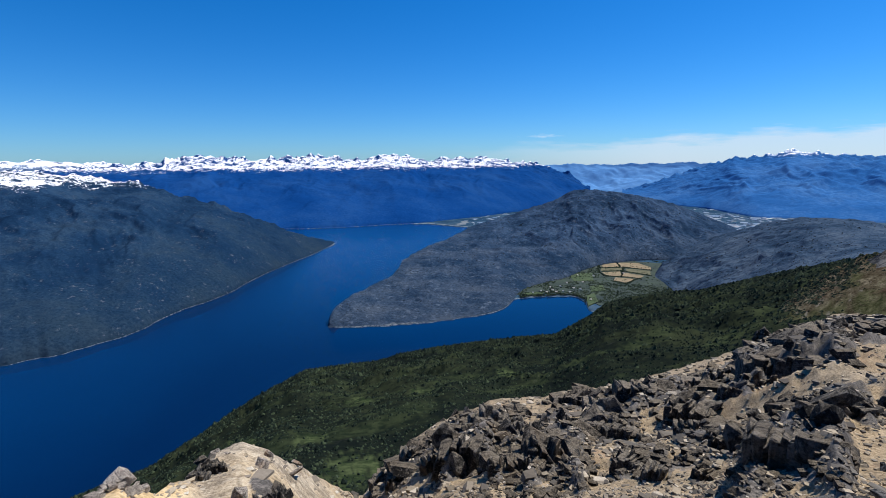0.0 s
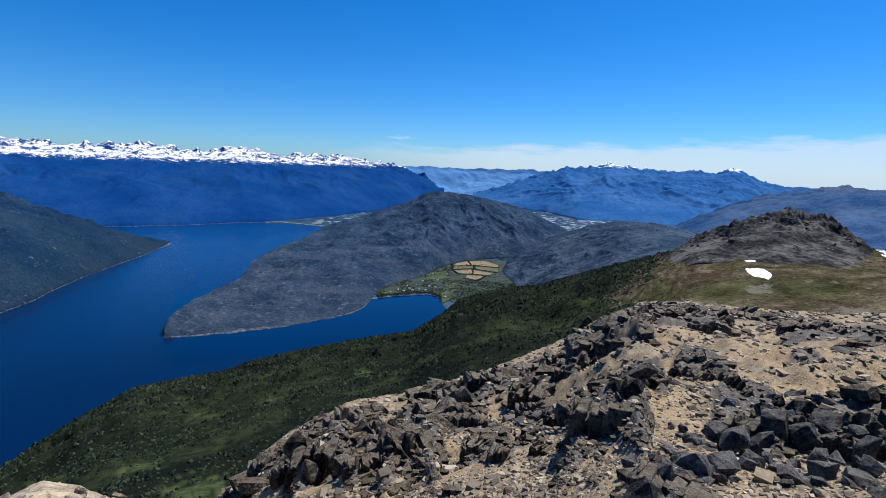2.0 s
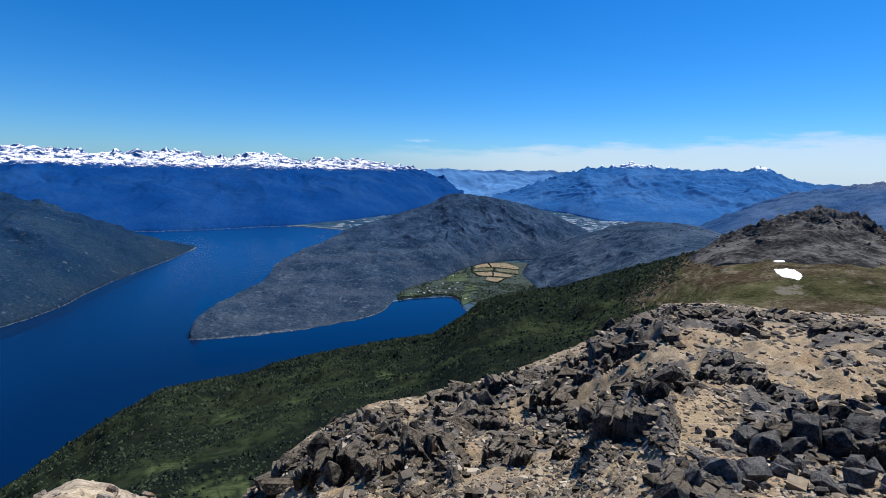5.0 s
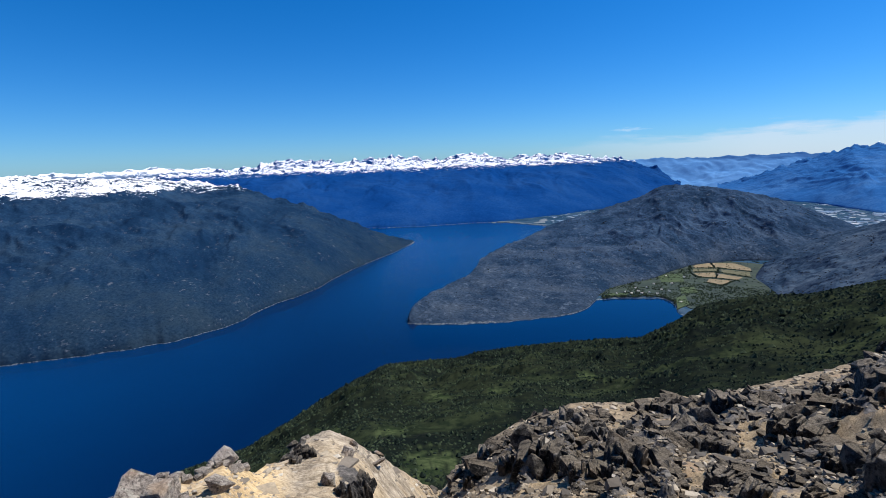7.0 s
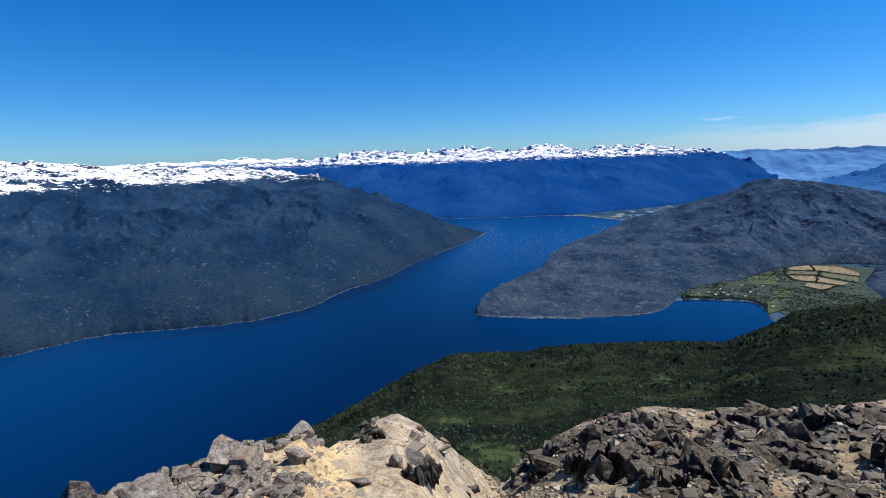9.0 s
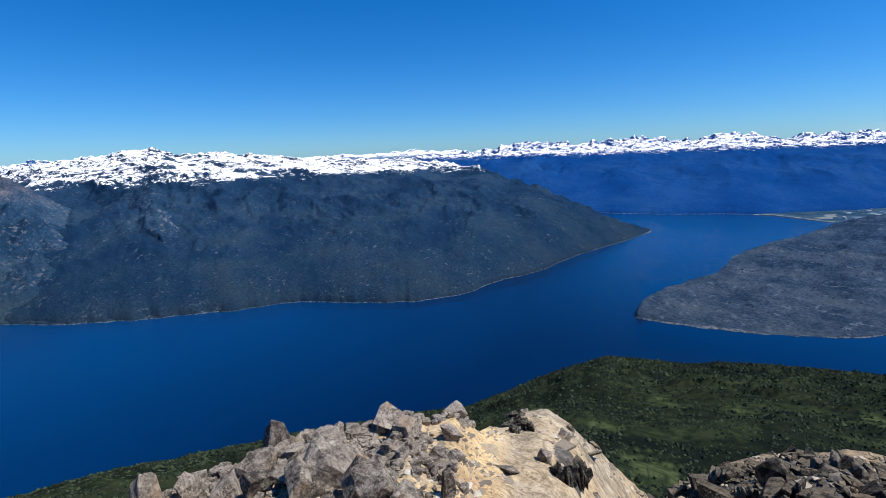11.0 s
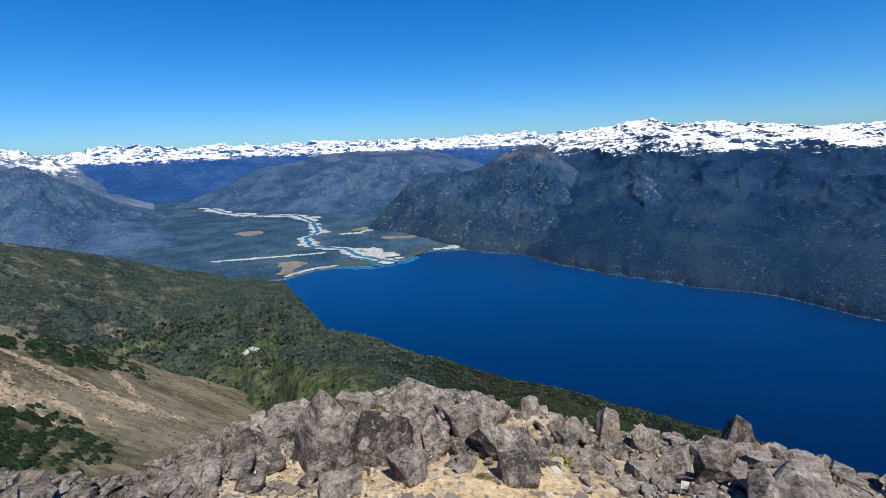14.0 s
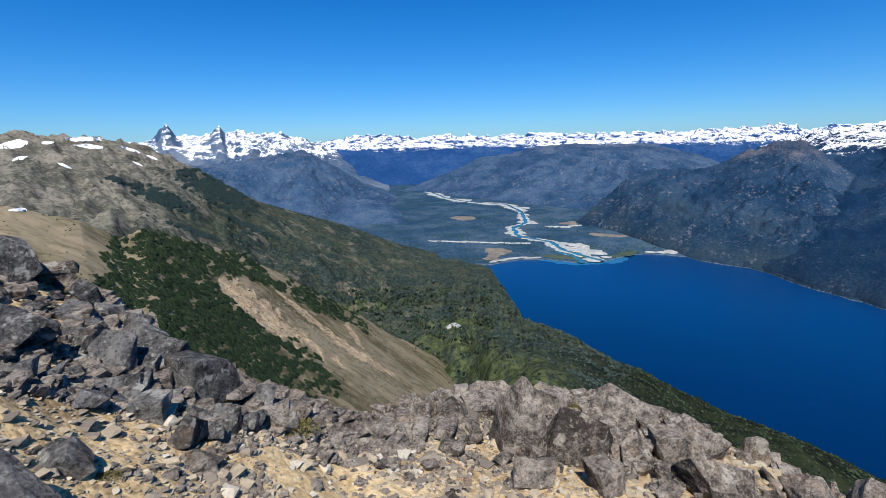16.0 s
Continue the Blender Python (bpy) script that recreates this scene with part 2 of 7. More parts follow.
        z = z + on * amp * (ridged(x / size, y / size, 5, seed + 80, 0.6) + 0.1)
    z[0] -= 6
    if split:
        k = int(split * rows)
        ob = new(name)
        for piece, sl in (("wooded_flank", slice(0, k + 1)), ("crest", slice(k, None))):
            new(piece, grid_mesh(piece, x[sl], y[sl], z[sl], mat)).parent = ob
    else:
        ob = new(name, grid_mesh(name, x, y, z, mat))
    return tagged(ob, label, "mountain")

# ---- plan lines: bearing (degrees, anticlockwise from +y), range, height or elevation ----
LAKE_Z = -300.0
WEST_SHORE = [(12.4, 1890, -300), (15.1, 1666, -300), (19.3, 1466, -300), (25, 1201, -300), (31, 1085, -300), (33.7, 1005, -300), (39.9, 960, -300),
              (46.7, 976, -300), (55, 1042, -300), (61.6, 1038, -300), (69.8, 1085, -300), (76.4, 1160, -300), (80.8, 1270, -300), (86, 1300, -300)]
NEAR_SHORE = [(-75, 300), (-45, 900), (-30, 1000), (-19, 1000), (-17.3, 950), (-13.6, 837), (-3.6, 785), (4.6, 742), (8.8, 713), (17.1, 705), (22.5, 645), (29.3, 573),
              (34, 537), (47, 520), (61.5, 523), (69, 535), (75, 555), (81.7, 574), (87, 604), (94, 660), (100, 744), (105, 802), (106.7, 917), (109.2, 1145)]

# Blue in these mountain and valley tones is haze put into the base colour.
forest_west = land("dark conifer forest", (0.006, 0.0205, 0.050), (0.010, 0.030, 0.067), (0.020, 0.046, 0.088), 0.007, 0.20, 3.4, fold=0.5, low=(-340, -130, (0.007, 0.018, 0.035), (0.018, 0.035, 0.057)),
                   rock=(0.080, 0.097, 0.130), rock_amount=0.300, snowline=-58.0, snow_soft=10.0, steep=0.985, patch=0.034)
forest_south = land("rocky forest", (0.015, 0.042, 0.088), (0.029, 0.062, 0.118), (0.054, 0.092, 0.150), 0.006, 0.15, 4.0,
                    rock=(0.118, 0.128, 0.160), rock_amount=0.345, upper=(-90, 10, (0.040, 0.068, 0.120), (0.105, 0.115, 0.150)))
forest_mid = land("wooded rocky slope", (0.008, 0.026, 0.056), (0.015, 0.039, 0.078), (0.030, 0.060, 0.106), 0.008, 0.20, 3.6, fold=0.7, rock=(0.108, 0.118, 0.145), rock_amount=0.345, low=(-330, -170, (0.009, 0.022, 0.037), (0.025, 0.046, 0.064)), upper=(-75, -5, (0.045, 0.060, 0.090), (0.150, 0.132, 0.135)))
# Far ranges: haze of distance is painted in as deep or pale blue.
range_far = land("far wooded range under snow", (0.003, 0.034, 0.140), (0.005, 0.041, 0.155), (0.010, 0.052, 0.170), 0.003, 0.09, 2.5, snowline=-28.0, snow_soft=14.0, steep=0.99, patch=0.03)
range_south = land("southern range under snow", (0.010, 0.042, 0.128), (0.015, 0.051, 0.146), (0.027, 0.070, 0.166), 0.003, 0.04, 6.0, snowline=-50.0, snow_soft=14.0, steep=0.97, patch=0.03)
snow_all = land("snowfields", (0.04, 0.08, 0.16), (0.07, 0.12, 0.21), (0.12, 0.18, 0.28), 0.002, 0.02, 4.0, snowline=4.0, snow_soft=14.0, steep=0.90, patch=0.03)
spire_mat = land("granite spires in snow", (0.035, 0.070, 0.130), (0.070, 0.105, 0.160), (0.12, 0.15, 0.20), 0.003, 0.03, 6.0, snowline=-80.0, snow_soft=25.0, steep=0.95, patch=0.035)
hazed_hills = land("distant hills paled for haze", (0.07, 0.19, 0.40), (0.08, 0.205, 0.42), (0.095, 0.225, 0.44), 0.001, 0.02, 3.0, snowline=-4.0, snow_soft=4.0, steep=0.9, patch=0.02)
hazed_range = land("rock range blued for haze", (0.018, 0.088, 0.250), (0.026, 0.104, 0.275), (0.042, 0.128, 0.300), 0.003, 0.06, 3.5, snowline=34.0, snow_soft=10.0, steep=0.97, patch=0.045)
right_range = land("bare range blued for haze", (0.022, 0.062, 0.148), (0.038, 0.084, 0.178), (0.064, 0.112, 0.205), 0.005, 0.13, 3.0, fold=0.7, upper=(-45, 0, (0.060, 0.085, 0.140), (0.165, 0.162, 0.185)))
scrub_grey = land("grey scrub and rock", (0.011, 0.025, 0.050), (0.022, 0.044, 0.083), (0.039, 0.069, 0.118), 0.012, 0.18, 4.2, fold=0.6, rock=(0.074, 0.099, 0.136), rock_amount=0.335, low=(-330, -230, (0.015, 0.024, 0.038), (0.043, 0.060, 0.086)))
valley_mat = land("valley woods and fields", (0.014, 0.040, 0.074), (0.026, 0.060, 0.100), (0.050, 0.084, 0.122), 0.008, 0.12, 3.0)
slope_mat = land("low beech scrub and grass", (0.006, 0.009, 0.008), (0.011, 0.015, 0.010), (0.022, 0.028, 0.015), 0.012, 0.22, 1.0, rock=(0.050, 0.052, 0.045), rock_amount=0.26,
                 upper=(-78, -12, (0.076, 0.074, 0.062), (0.195, 0.180, 0.148)), where="alpine")


def spur_material():
    m = land("brown alpine grass", (0.080, 0.073, 0.042), (0.160, 0.136, 0.084), (0.25, 0.207, 0.137), 0.03, 0.35, 0.6, rock=(0.25, 0.20, 0.135), rock_amount=0.36)
    t = m.node_tree
    b = t.nodes["Principled BSDF"]
    grass = b.inputs["Base Color"].links[0].from_socket
    geo, at = t.nodes.new("ShaderNodeNewGeometry"), t.nodes.new("ShaderNodeAttribute")
    at.attribute_name = "scar"
    pos = geo.outputs["Position"]
    n, big = noise_node(t, 0.9, 8, 0.72, pos), noise_node(t, 0.16, 6, 0.65, pos)
    soil = ramp(t, maths(t, 'ADD', maths(t, 'MULTIPLY', n, 0.55), maths(t, 'MULTIPLY', big, 0.45)), [(0.40, (0.16, 0.12, 0.085)), (0.5, (0.36, 0.27, 0.165)), (0.60, (0.52, 0.41, 0.27))])
    stone = ramp(t, noise_node(t, 0.5, 8, 0.7, pos), [(0.56, 0.0), (0.61, 0.8)])
    soil = mix(t, stone, soil, (0.15, 0.135, 0.125))
    k = maths(t, 'ADD', at.outputs["Fac"], maths(t, 'MULTIPLY', maths(t, 'SUBTRACT', n, 0.5), 1.3))
    t.links.new(mix(t, ramp(t, k, [(0.40, 0.0), (0.55, 1.0)]), grass, soil), b.inputs["Base Color"])
    return m


spur_mat = spur_material()


def meadow_material():
    """Heath and thin grass in bands along the hillside, with bare stony strips."""
    m, t, b = material("brown alpine meadow", 1.0, 0.0)
    geo = t.nodes.new("ShaderNodeNewGeometry")
    pos = geo.outputs["Position"]
    band = node(t, "ShaderNodeMapping", Scale=(0.30, 0.55, 4.0), Rotation=(0.0, 0.0, -0.9))
    t.links.new(pos, band.inputs[0])
    big, mid, fine = noise_node(t, 0.035, 5, 0.6, band.outputs[0]), noise_node(t, 0.16, 7, 0.7, band.outputs[0]), noise_node(t, 0.7, 6, 0.7, pos)
    tone = maths(t, 'ADD', maths(t, 'MULTIPLY', mid, 0.6), maths(t, 'MULTIPLY', fine, 0.4))
    col = ramp(t, tone, [(0.40, (0.020, 0.016, 0.010)), (0.48, (0.052, 0.042, 0.026)), (0.54, (0.080, 0.069, 0.045)), (0.62, (0.165, 0.138, 0.098))])
    green = ramp(t, tone, [(0.42, (0.018, 0.022, 0.010)), (0.60, (0.072, 0.073, 0.034))])
    col = mix(t, ramp(t, big, [(0.47, 0.0), (0.56, 0.85)]), col, green)
    rust = noise_node(t, 0.05, 6, 0.65, band.outputs[0])
    col = mix(t, ramp(t, rust, [(0.55, 0.0), (0.62, 0.75)]), col, ramp(t, fine, [(0.4, (0.024, 0.016, 0.011)), (0.6, (0.060, 0.040, 0.027))]))
    col = mix(t, ramp(t, noise_node(t, 0.11, 8, 0.72, band.outputs[0]), [(0.58, 0.0), (0.64, 0.7)]), col, (0.155, 0.140, 0.118))
    t.links.new(col, b.inputs["Base Color"])
    t.links.new(bump(t, tone, 0.6, 0.8), b.inputs["Normal"])
    return m


meadow_mat = meadow_material()


def scree_material():
    m, t, b = material("tan scree", 0.95, 0.2)
    geo = t.nodes.new("ShaderNodeNewGeometry")
    pos = geo.outputs["Position"]
    big, mid, fine = noise_node(t, 0.12, 5, 0.6, pos), noise_node(t, 1.6, 8, 0.7, pos), noise_node(t, 14, 6, 0.7, pos)
    tone = maths(t, 'ADD', maths(t, 'MULTIPLY', mid, 0.5), maths(t, 'MULTIPLY', fine, 0.5))
    soil = t.nodes.new("ShaderNodeAttribute")
    soil.attribute_name = "ochre"
    brown = ramp(t, tone, [(0.42, (0.066, 0.046, 0.026)), (0.5, (0.185, 0.131, 0.072)), (0.58, (0.315, 0.232, 0.137))])
    yellow = ramp(t, tone, [(0.42, (0.26, 0.17, 0.07)), (0.5, (0.56, 0.385, 0.175)), (0.58, (0.68, 0.51, 0.28))])
    col = mix(t, soil.outputs["Fac"], brown, yellow)
    pale = ramp(t, tone, [(0.42, (0.13, 0.115, 0.095)), (0.58, (0.36, 0.32, 0.25))])
    col = mix(t, maths(t, 'MULTIPLY', ramp(t, big, [(0.50, 0.0), (0.62, 0.3)]), maths(t, 'SUBTRACT', 1.0, maths(t, 'MULTIPLY', soil.outputs["Fac"], 0.8))), col, pale)
    col = mix(t, ramp(t, noise_node(t, 0.35, 6, 0.65, pos), [(0.54, 0.0), (0.68, 0.6)]), col, (0.26, 0.145, 0.072))
    cell = node(t, "ShaderNodeTexVoronoi", Scale=5.0)
    t.links.new(pos, cell.inputs["Vector"])
    pebble = node(t, "ShaderNodeTexVoronoi", Scale=22.0)
    t.links.new(pos, pebble.inputs["Vector"])
    col = mix(t, 0.28, col, ramp(t, maths(t, 'MULTIPLY', pebble.outputs["Color"], 1.0), [(0.15, (0.09, 0.075, 0.055)), (0.8, (0.50, 0.42, 0.30))]))
    bed = t.nodes.new("ShaderNodeAttribute")
    bed.attribute_name = "bed"
    slab = ramp(t, tone, [(0.40, (0.115, 0.088, 0.060)), (0.5, (0.30, 0.246, 0.175)), (0.60, (0.45, 0.388, 0.295))])
    split = node(t, "ShaderNodeTexVoronoi", Scale=1.3)
    split.feature = 'DISTANCE_TO_EDGE'
    t.links.new(mix(t, 0.25, pos, node_color(t, 1.5, pos)), split.inputs["Vector"])
    joint = ramp(t, split.outputs["Distance"], [(0.0, 0.0), (0.05, 1.0)])
    slab = mix(t, joint, mix(t, 0.55, slab, (0.09, 0.075, 0.06)), slab)
    col = mix(t, maths(t, 'MULTIPLY', bed.outputs["Fac"], ramp(t, big, [(0.36, 0.55), (0.5, 1.0)])), col, slab)
    mask = t.nodes.new("ShaderNodeAttribute")
    mask.attribute_name = "rock"
    k = maths(t, 'ADD', mask.outputs["Fac"], maths(t, 'MULTIPLY', maths(t, 'SUBTRACT', mid, 0.5), 2.4))
    rock = ramp(t, tone, [(0.40, (0.030, 0.028, 0.026)), (0.5, (0.080, 0.073, 0.066)), (0.60, (0.18, 0.16, 0.14))])
    col = mix(t, ramp(t, k, [(0.35, 0.0), (0.6, 1.0)]), col, rock)
    t.links.new(col, b.inputs["Base Color"])
    h = maths(t, 'ADD', maths(t, 'MULTIPLY', mid, 1.0), maths(t, 'MULTIPLY', pebble.outputs["Distance"], -0.25))
    h = maths(t, 'ADD', h, maths(t, 'MULTIPLY', maths(t, 'MULTIPLY', joint, bed.outputs["Fac"]), 0.3))
    n = bump(t, h, 0.7, 0.05)
    t.links.new(bump(t, fine, 0.6, 0.012, n), b.inputs["Normal"])
    return m


scree_mat = scree_material()

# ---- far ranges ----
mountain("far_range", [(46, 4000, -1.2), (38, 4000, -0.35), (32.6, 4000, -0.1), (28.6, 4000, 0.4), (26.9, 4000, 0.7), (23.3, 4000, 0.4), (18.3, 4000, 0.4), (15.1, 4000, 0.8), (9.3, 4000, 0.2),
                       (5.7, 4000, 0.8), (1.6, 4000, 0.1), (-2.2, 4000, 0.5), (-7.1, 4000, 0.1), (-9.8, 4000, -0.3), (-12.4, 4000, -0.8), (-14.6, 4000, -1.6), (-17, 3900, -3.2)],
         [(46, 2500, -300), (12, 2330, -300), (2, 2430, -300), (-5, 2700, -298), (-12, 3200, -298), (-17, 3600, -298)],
         range_far, "long forested range with a jagged snowy crest, coloured blue for haze", jag=24.0, wave=170, spur=210, relief=0.075, split=0.78, seed=3, bow=0.8, lift=0.25)
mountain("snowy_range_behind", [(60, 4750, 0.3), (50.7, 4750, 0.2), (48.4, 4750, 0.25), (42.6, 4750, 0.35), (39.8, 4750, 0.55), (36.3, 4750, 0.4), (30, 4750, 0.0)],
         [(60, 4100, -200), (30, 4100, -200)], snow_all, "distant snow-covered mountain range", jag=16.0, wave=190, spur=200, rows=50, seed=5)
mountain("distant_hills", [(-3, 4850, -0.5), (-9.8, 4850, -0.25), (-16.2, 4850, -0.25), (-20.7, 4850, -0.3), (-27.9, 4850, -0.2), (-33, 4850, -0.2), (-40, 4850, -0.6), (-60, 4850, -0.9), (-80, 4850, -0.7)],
         [(-3, 4300, -300), (-80, 4300, -300)], hazed_hills, "distant hills on the horizon, coloured pale blue for haze", step=0.2, jag=10.0, wave=220, spur=220, rows=40, seed=8)
mountain("hazed_range", [(-20.5, 4300, -3.4), (-22.8, 4300, -2.9), (-25.4, 4300, -1.8), (-28.5, 4300, -0.8), (-31.3, 4300, 0.0), (-33.2, 4300, 0.05), (-34.2, 4300, 0.3), (-35.3, 4300, 0.62), (-36.6, 4300, 0.4), (-38.6, 4300, 0.1),
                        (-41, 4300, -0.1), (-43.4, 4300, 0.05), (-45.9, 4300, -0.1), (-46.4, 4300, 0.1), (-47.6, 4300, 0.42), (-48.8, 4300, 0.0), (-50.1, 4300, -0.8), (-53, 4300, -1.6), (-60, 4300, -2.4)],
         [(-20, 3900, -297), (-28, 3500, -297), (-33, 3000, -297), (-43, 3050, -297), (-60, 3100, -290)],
         hazed_range, "rocky mountain range with snow on the summits, coloured blue for haze", jag=17.0, wave=120, spur=150, relief=0.11, split=0.7, seed=9, lift=0.36)
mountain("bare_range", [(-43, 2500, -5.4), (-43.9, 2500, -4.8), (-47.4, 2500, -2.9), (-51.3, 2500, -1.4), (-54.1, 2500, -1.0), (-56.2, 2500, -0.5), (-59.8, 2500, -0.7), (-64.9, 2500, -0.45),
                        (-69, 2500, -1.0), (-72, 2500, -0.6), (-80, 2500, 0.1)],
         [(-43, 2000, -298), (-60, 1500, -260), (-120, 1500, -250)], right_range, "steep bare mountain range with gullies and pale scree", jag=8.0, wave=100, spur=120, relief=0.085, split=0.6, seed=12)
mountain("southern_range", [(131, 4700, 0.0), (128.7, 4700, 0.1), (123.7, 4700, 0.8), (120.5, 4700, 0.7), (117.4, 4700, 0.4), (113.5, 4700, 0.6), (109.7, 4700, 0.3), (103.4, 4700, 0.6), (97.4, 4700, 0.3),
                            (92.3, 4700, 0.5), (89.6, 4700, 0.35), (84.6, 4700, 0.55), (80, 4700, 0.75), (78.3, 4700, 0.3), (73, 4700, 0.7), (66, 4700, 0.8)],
         [(131, 3500, -296), (66, 3500, -296)], range_south, "long snow-capped range over forest coloured blue for haze", jag=20.0, wave=130, spur=160, relief=0.10, split=0.75, seed=15, lift=0.15)
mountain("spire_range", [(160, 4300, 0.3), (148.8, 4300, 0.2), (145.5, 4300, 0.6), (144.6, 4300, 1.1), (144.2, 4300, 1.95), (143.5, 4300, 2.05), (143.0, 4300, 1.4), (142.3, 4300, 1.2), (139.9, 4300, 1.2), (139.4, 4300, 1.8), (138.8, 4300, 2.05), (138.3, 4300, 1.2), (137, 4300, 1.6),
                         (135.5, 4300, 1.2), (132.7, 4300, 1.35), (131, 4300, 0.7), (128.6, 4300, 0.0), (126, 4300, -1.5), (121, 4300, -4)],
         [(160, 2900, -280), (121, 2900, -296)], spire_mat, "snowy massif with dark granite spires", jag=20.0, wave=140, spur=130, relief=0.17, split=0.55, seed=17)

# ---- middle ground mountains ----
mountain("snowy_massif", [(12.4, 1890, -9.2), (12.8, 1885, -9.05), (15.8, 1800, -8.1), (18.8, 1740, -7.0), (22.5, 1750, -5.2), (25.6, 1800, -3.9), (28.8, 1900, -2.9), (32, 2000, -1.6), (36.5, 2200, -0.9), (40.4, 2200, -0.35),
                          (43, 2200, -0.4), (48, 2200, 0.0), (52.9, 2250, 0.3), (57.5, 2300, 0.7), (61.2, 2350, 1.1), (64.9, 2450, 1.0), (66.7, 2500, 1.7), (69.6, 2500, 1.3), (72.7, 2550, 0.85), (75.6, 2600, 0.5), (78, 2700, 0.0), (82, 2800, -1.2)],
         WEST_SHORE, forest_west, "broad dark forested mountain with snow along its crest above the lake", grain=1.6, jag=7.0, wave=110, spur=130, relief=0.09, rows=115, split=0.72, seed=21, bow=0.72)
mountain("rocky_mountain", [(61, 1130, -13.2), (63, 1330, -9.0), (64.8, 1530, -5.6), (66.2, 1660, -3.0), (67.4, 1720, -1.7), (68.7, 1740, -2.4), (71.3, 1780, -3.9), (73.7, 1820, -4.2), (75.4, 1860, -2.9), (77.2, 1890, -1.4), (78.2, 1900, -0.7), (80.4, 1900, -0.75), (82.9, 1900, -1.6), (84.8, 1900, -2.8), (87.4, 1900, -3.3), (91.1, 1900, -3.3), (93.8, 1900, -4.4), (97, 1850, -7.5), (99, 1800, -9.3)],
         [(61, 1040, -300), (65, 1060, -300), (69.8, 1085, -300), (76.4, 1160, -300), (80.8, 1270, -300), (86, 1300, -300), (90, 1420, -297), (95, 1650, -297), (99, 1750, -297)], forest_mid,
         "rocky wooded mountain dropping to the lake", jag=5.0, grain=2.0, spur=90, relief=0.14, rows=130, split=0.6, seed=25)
mountain("valley_massif", [(119, 3200, -5.3), (117.5, 3200, -4.9), (113.6, 3300, -3.4), (110.3, 3400, -1.9), (106.5, 3400, -1.5), (104, 3400, -0.8), (100.3, 3400, -0.5), (95, 3400, -0.7), (91.7, 3400, -0.7), (86.8, 3400, -1.9), (84, 3300, -3.2), (80, 3300, -4)],
         [(119, 3100, -297), (113, 2680, -297), (107, 2400, -297), (100, 2150, -297), (94, 2000, -297), (80, 2000, -297)], forest_south,
         "rugged forested mountain beside the river valley", jag=6.0, grain=2.5, spur=130, relief=0.16, rows=100, split=0.6, seed=28)
mountain("valley_spur", [(146, 2600, -2.2), (141.9, 2600, -1.9), (138.1, 2600, -1.7), (134.7, 2600, -1.2), (130.5, 2600, -0.6), (127.6, 2600, -2.1), (124, 2700, -4.4), (120.2, 2800, -5.9)],
         [(146, 1900, -280), (130, 2000, -297), (120, 2500, -297)], forest_south, "steep forested spur at the head of the valley", jag=4.0, grain=3.0, spur=90, relief=0.2, rows=80, split=0.6, seed=31)
mountain("valley_knoll", [(129.4, 2100, -8.7), (126.7, 2150, -6.9), (124.1, 2150, -6.3), (121.5, 2150, -6.8), (119, 2100, -8.4)],
         [(129.4, 1800, -297), (119, 1800, -297)], forest_south, "low rocky knoll in the valley", jag=2.0, spur=50, rows=60, seed=33)
peninsula_hill = mountain("peninsula_hill", [(14.6, 895, -18.9), (14.2, 893, -18.7), (13.9, 900, -17.5), (13.5, 915, -16.9), (12.6, 960, -16.0), (11.2, 1000, -15.2), (8.4, 1090, -14.0), (6.4, 1180, -13.2), (5.3, 1260, -12.1), (5.0, 1320, -11.4), (3.6, 1400, -10.6),
                            (1.4, 1480, -9.6), (-0.9, 1600, -8.7), (-3.2, 1740, -7.6), (-5.4, 1800, -6.8), (-7.8, 1850, -6.1), (-9.9, 1880, -5.3), (-11.9, 1900, -4.8), (-13.5, 1900, -4.1), (-15.2, 1900, -3.2), (-16.5, 1900, -3.05),
                            (-18.4, 1900, -3.2), (-20.0, 1900, -3.4), (-22, 1900, -3.6), (-25.2, 1950, -4.4), (-27.5, 2000, -5.2), (-29.6, 2050, -6.0), (-34, 2100, -8)],
         [(14.6, 890, -302), (14, 880, -300), (9.3, 865, -300), (2.5, 870, -300), (-0.9, 891, -300), (-5.5, 926, -300), (-7.9, 968, -300), (-9.5, 1120, -297), (-15, 1260, -297), (-18.3, 1440, -297), (-22, 1535, -297), (-26, 1600, -297), (-34, 1750, -297)],
         scrub_grey, "grey rocky hill on a peninsula reaching into the lake", step=0.12, grain=1.2, jag=3.0, spur=80, relief=0.125, rows=115, seed=52, bow=0.85)
# This hill's blue is valley haze, mixed into its scrub and rock tones.
hill_mat = land("scrub hill blued for haze", (0.017, 0.034, 0.062), (0.034, 0.058, 0.094), (0.060, 0.086, 0.122), 0.010, 0.20, 3.4, rock=(0.070, 0.092, 0.125), rock_amount=0.32)
rocky_hill = mountain("rocky_hill", [(-24.2, 1370, -12.4), (-25, 1400, -10.9), (-26.6, 1450, -9.6), (-29.8, 1500, -7.8), (-33.7, 1500, -6.2), (-36.9, 1500, -5.4), (-40.8, 1450, -5.3), (-44, 1400, -5.9), (-50, 1300, -7.5)],
         [(-24.2, 1350, -297), (-27, 1150, -297), (-34, 900, -230), (-42, 700, -150), (-50, 600, -120)], hill_mat, "rounded grey hill of rock and scrub above the valley",
         grain=1.1, jag=2.5, spur=70, relief=0.20, rows=100, seed=39)

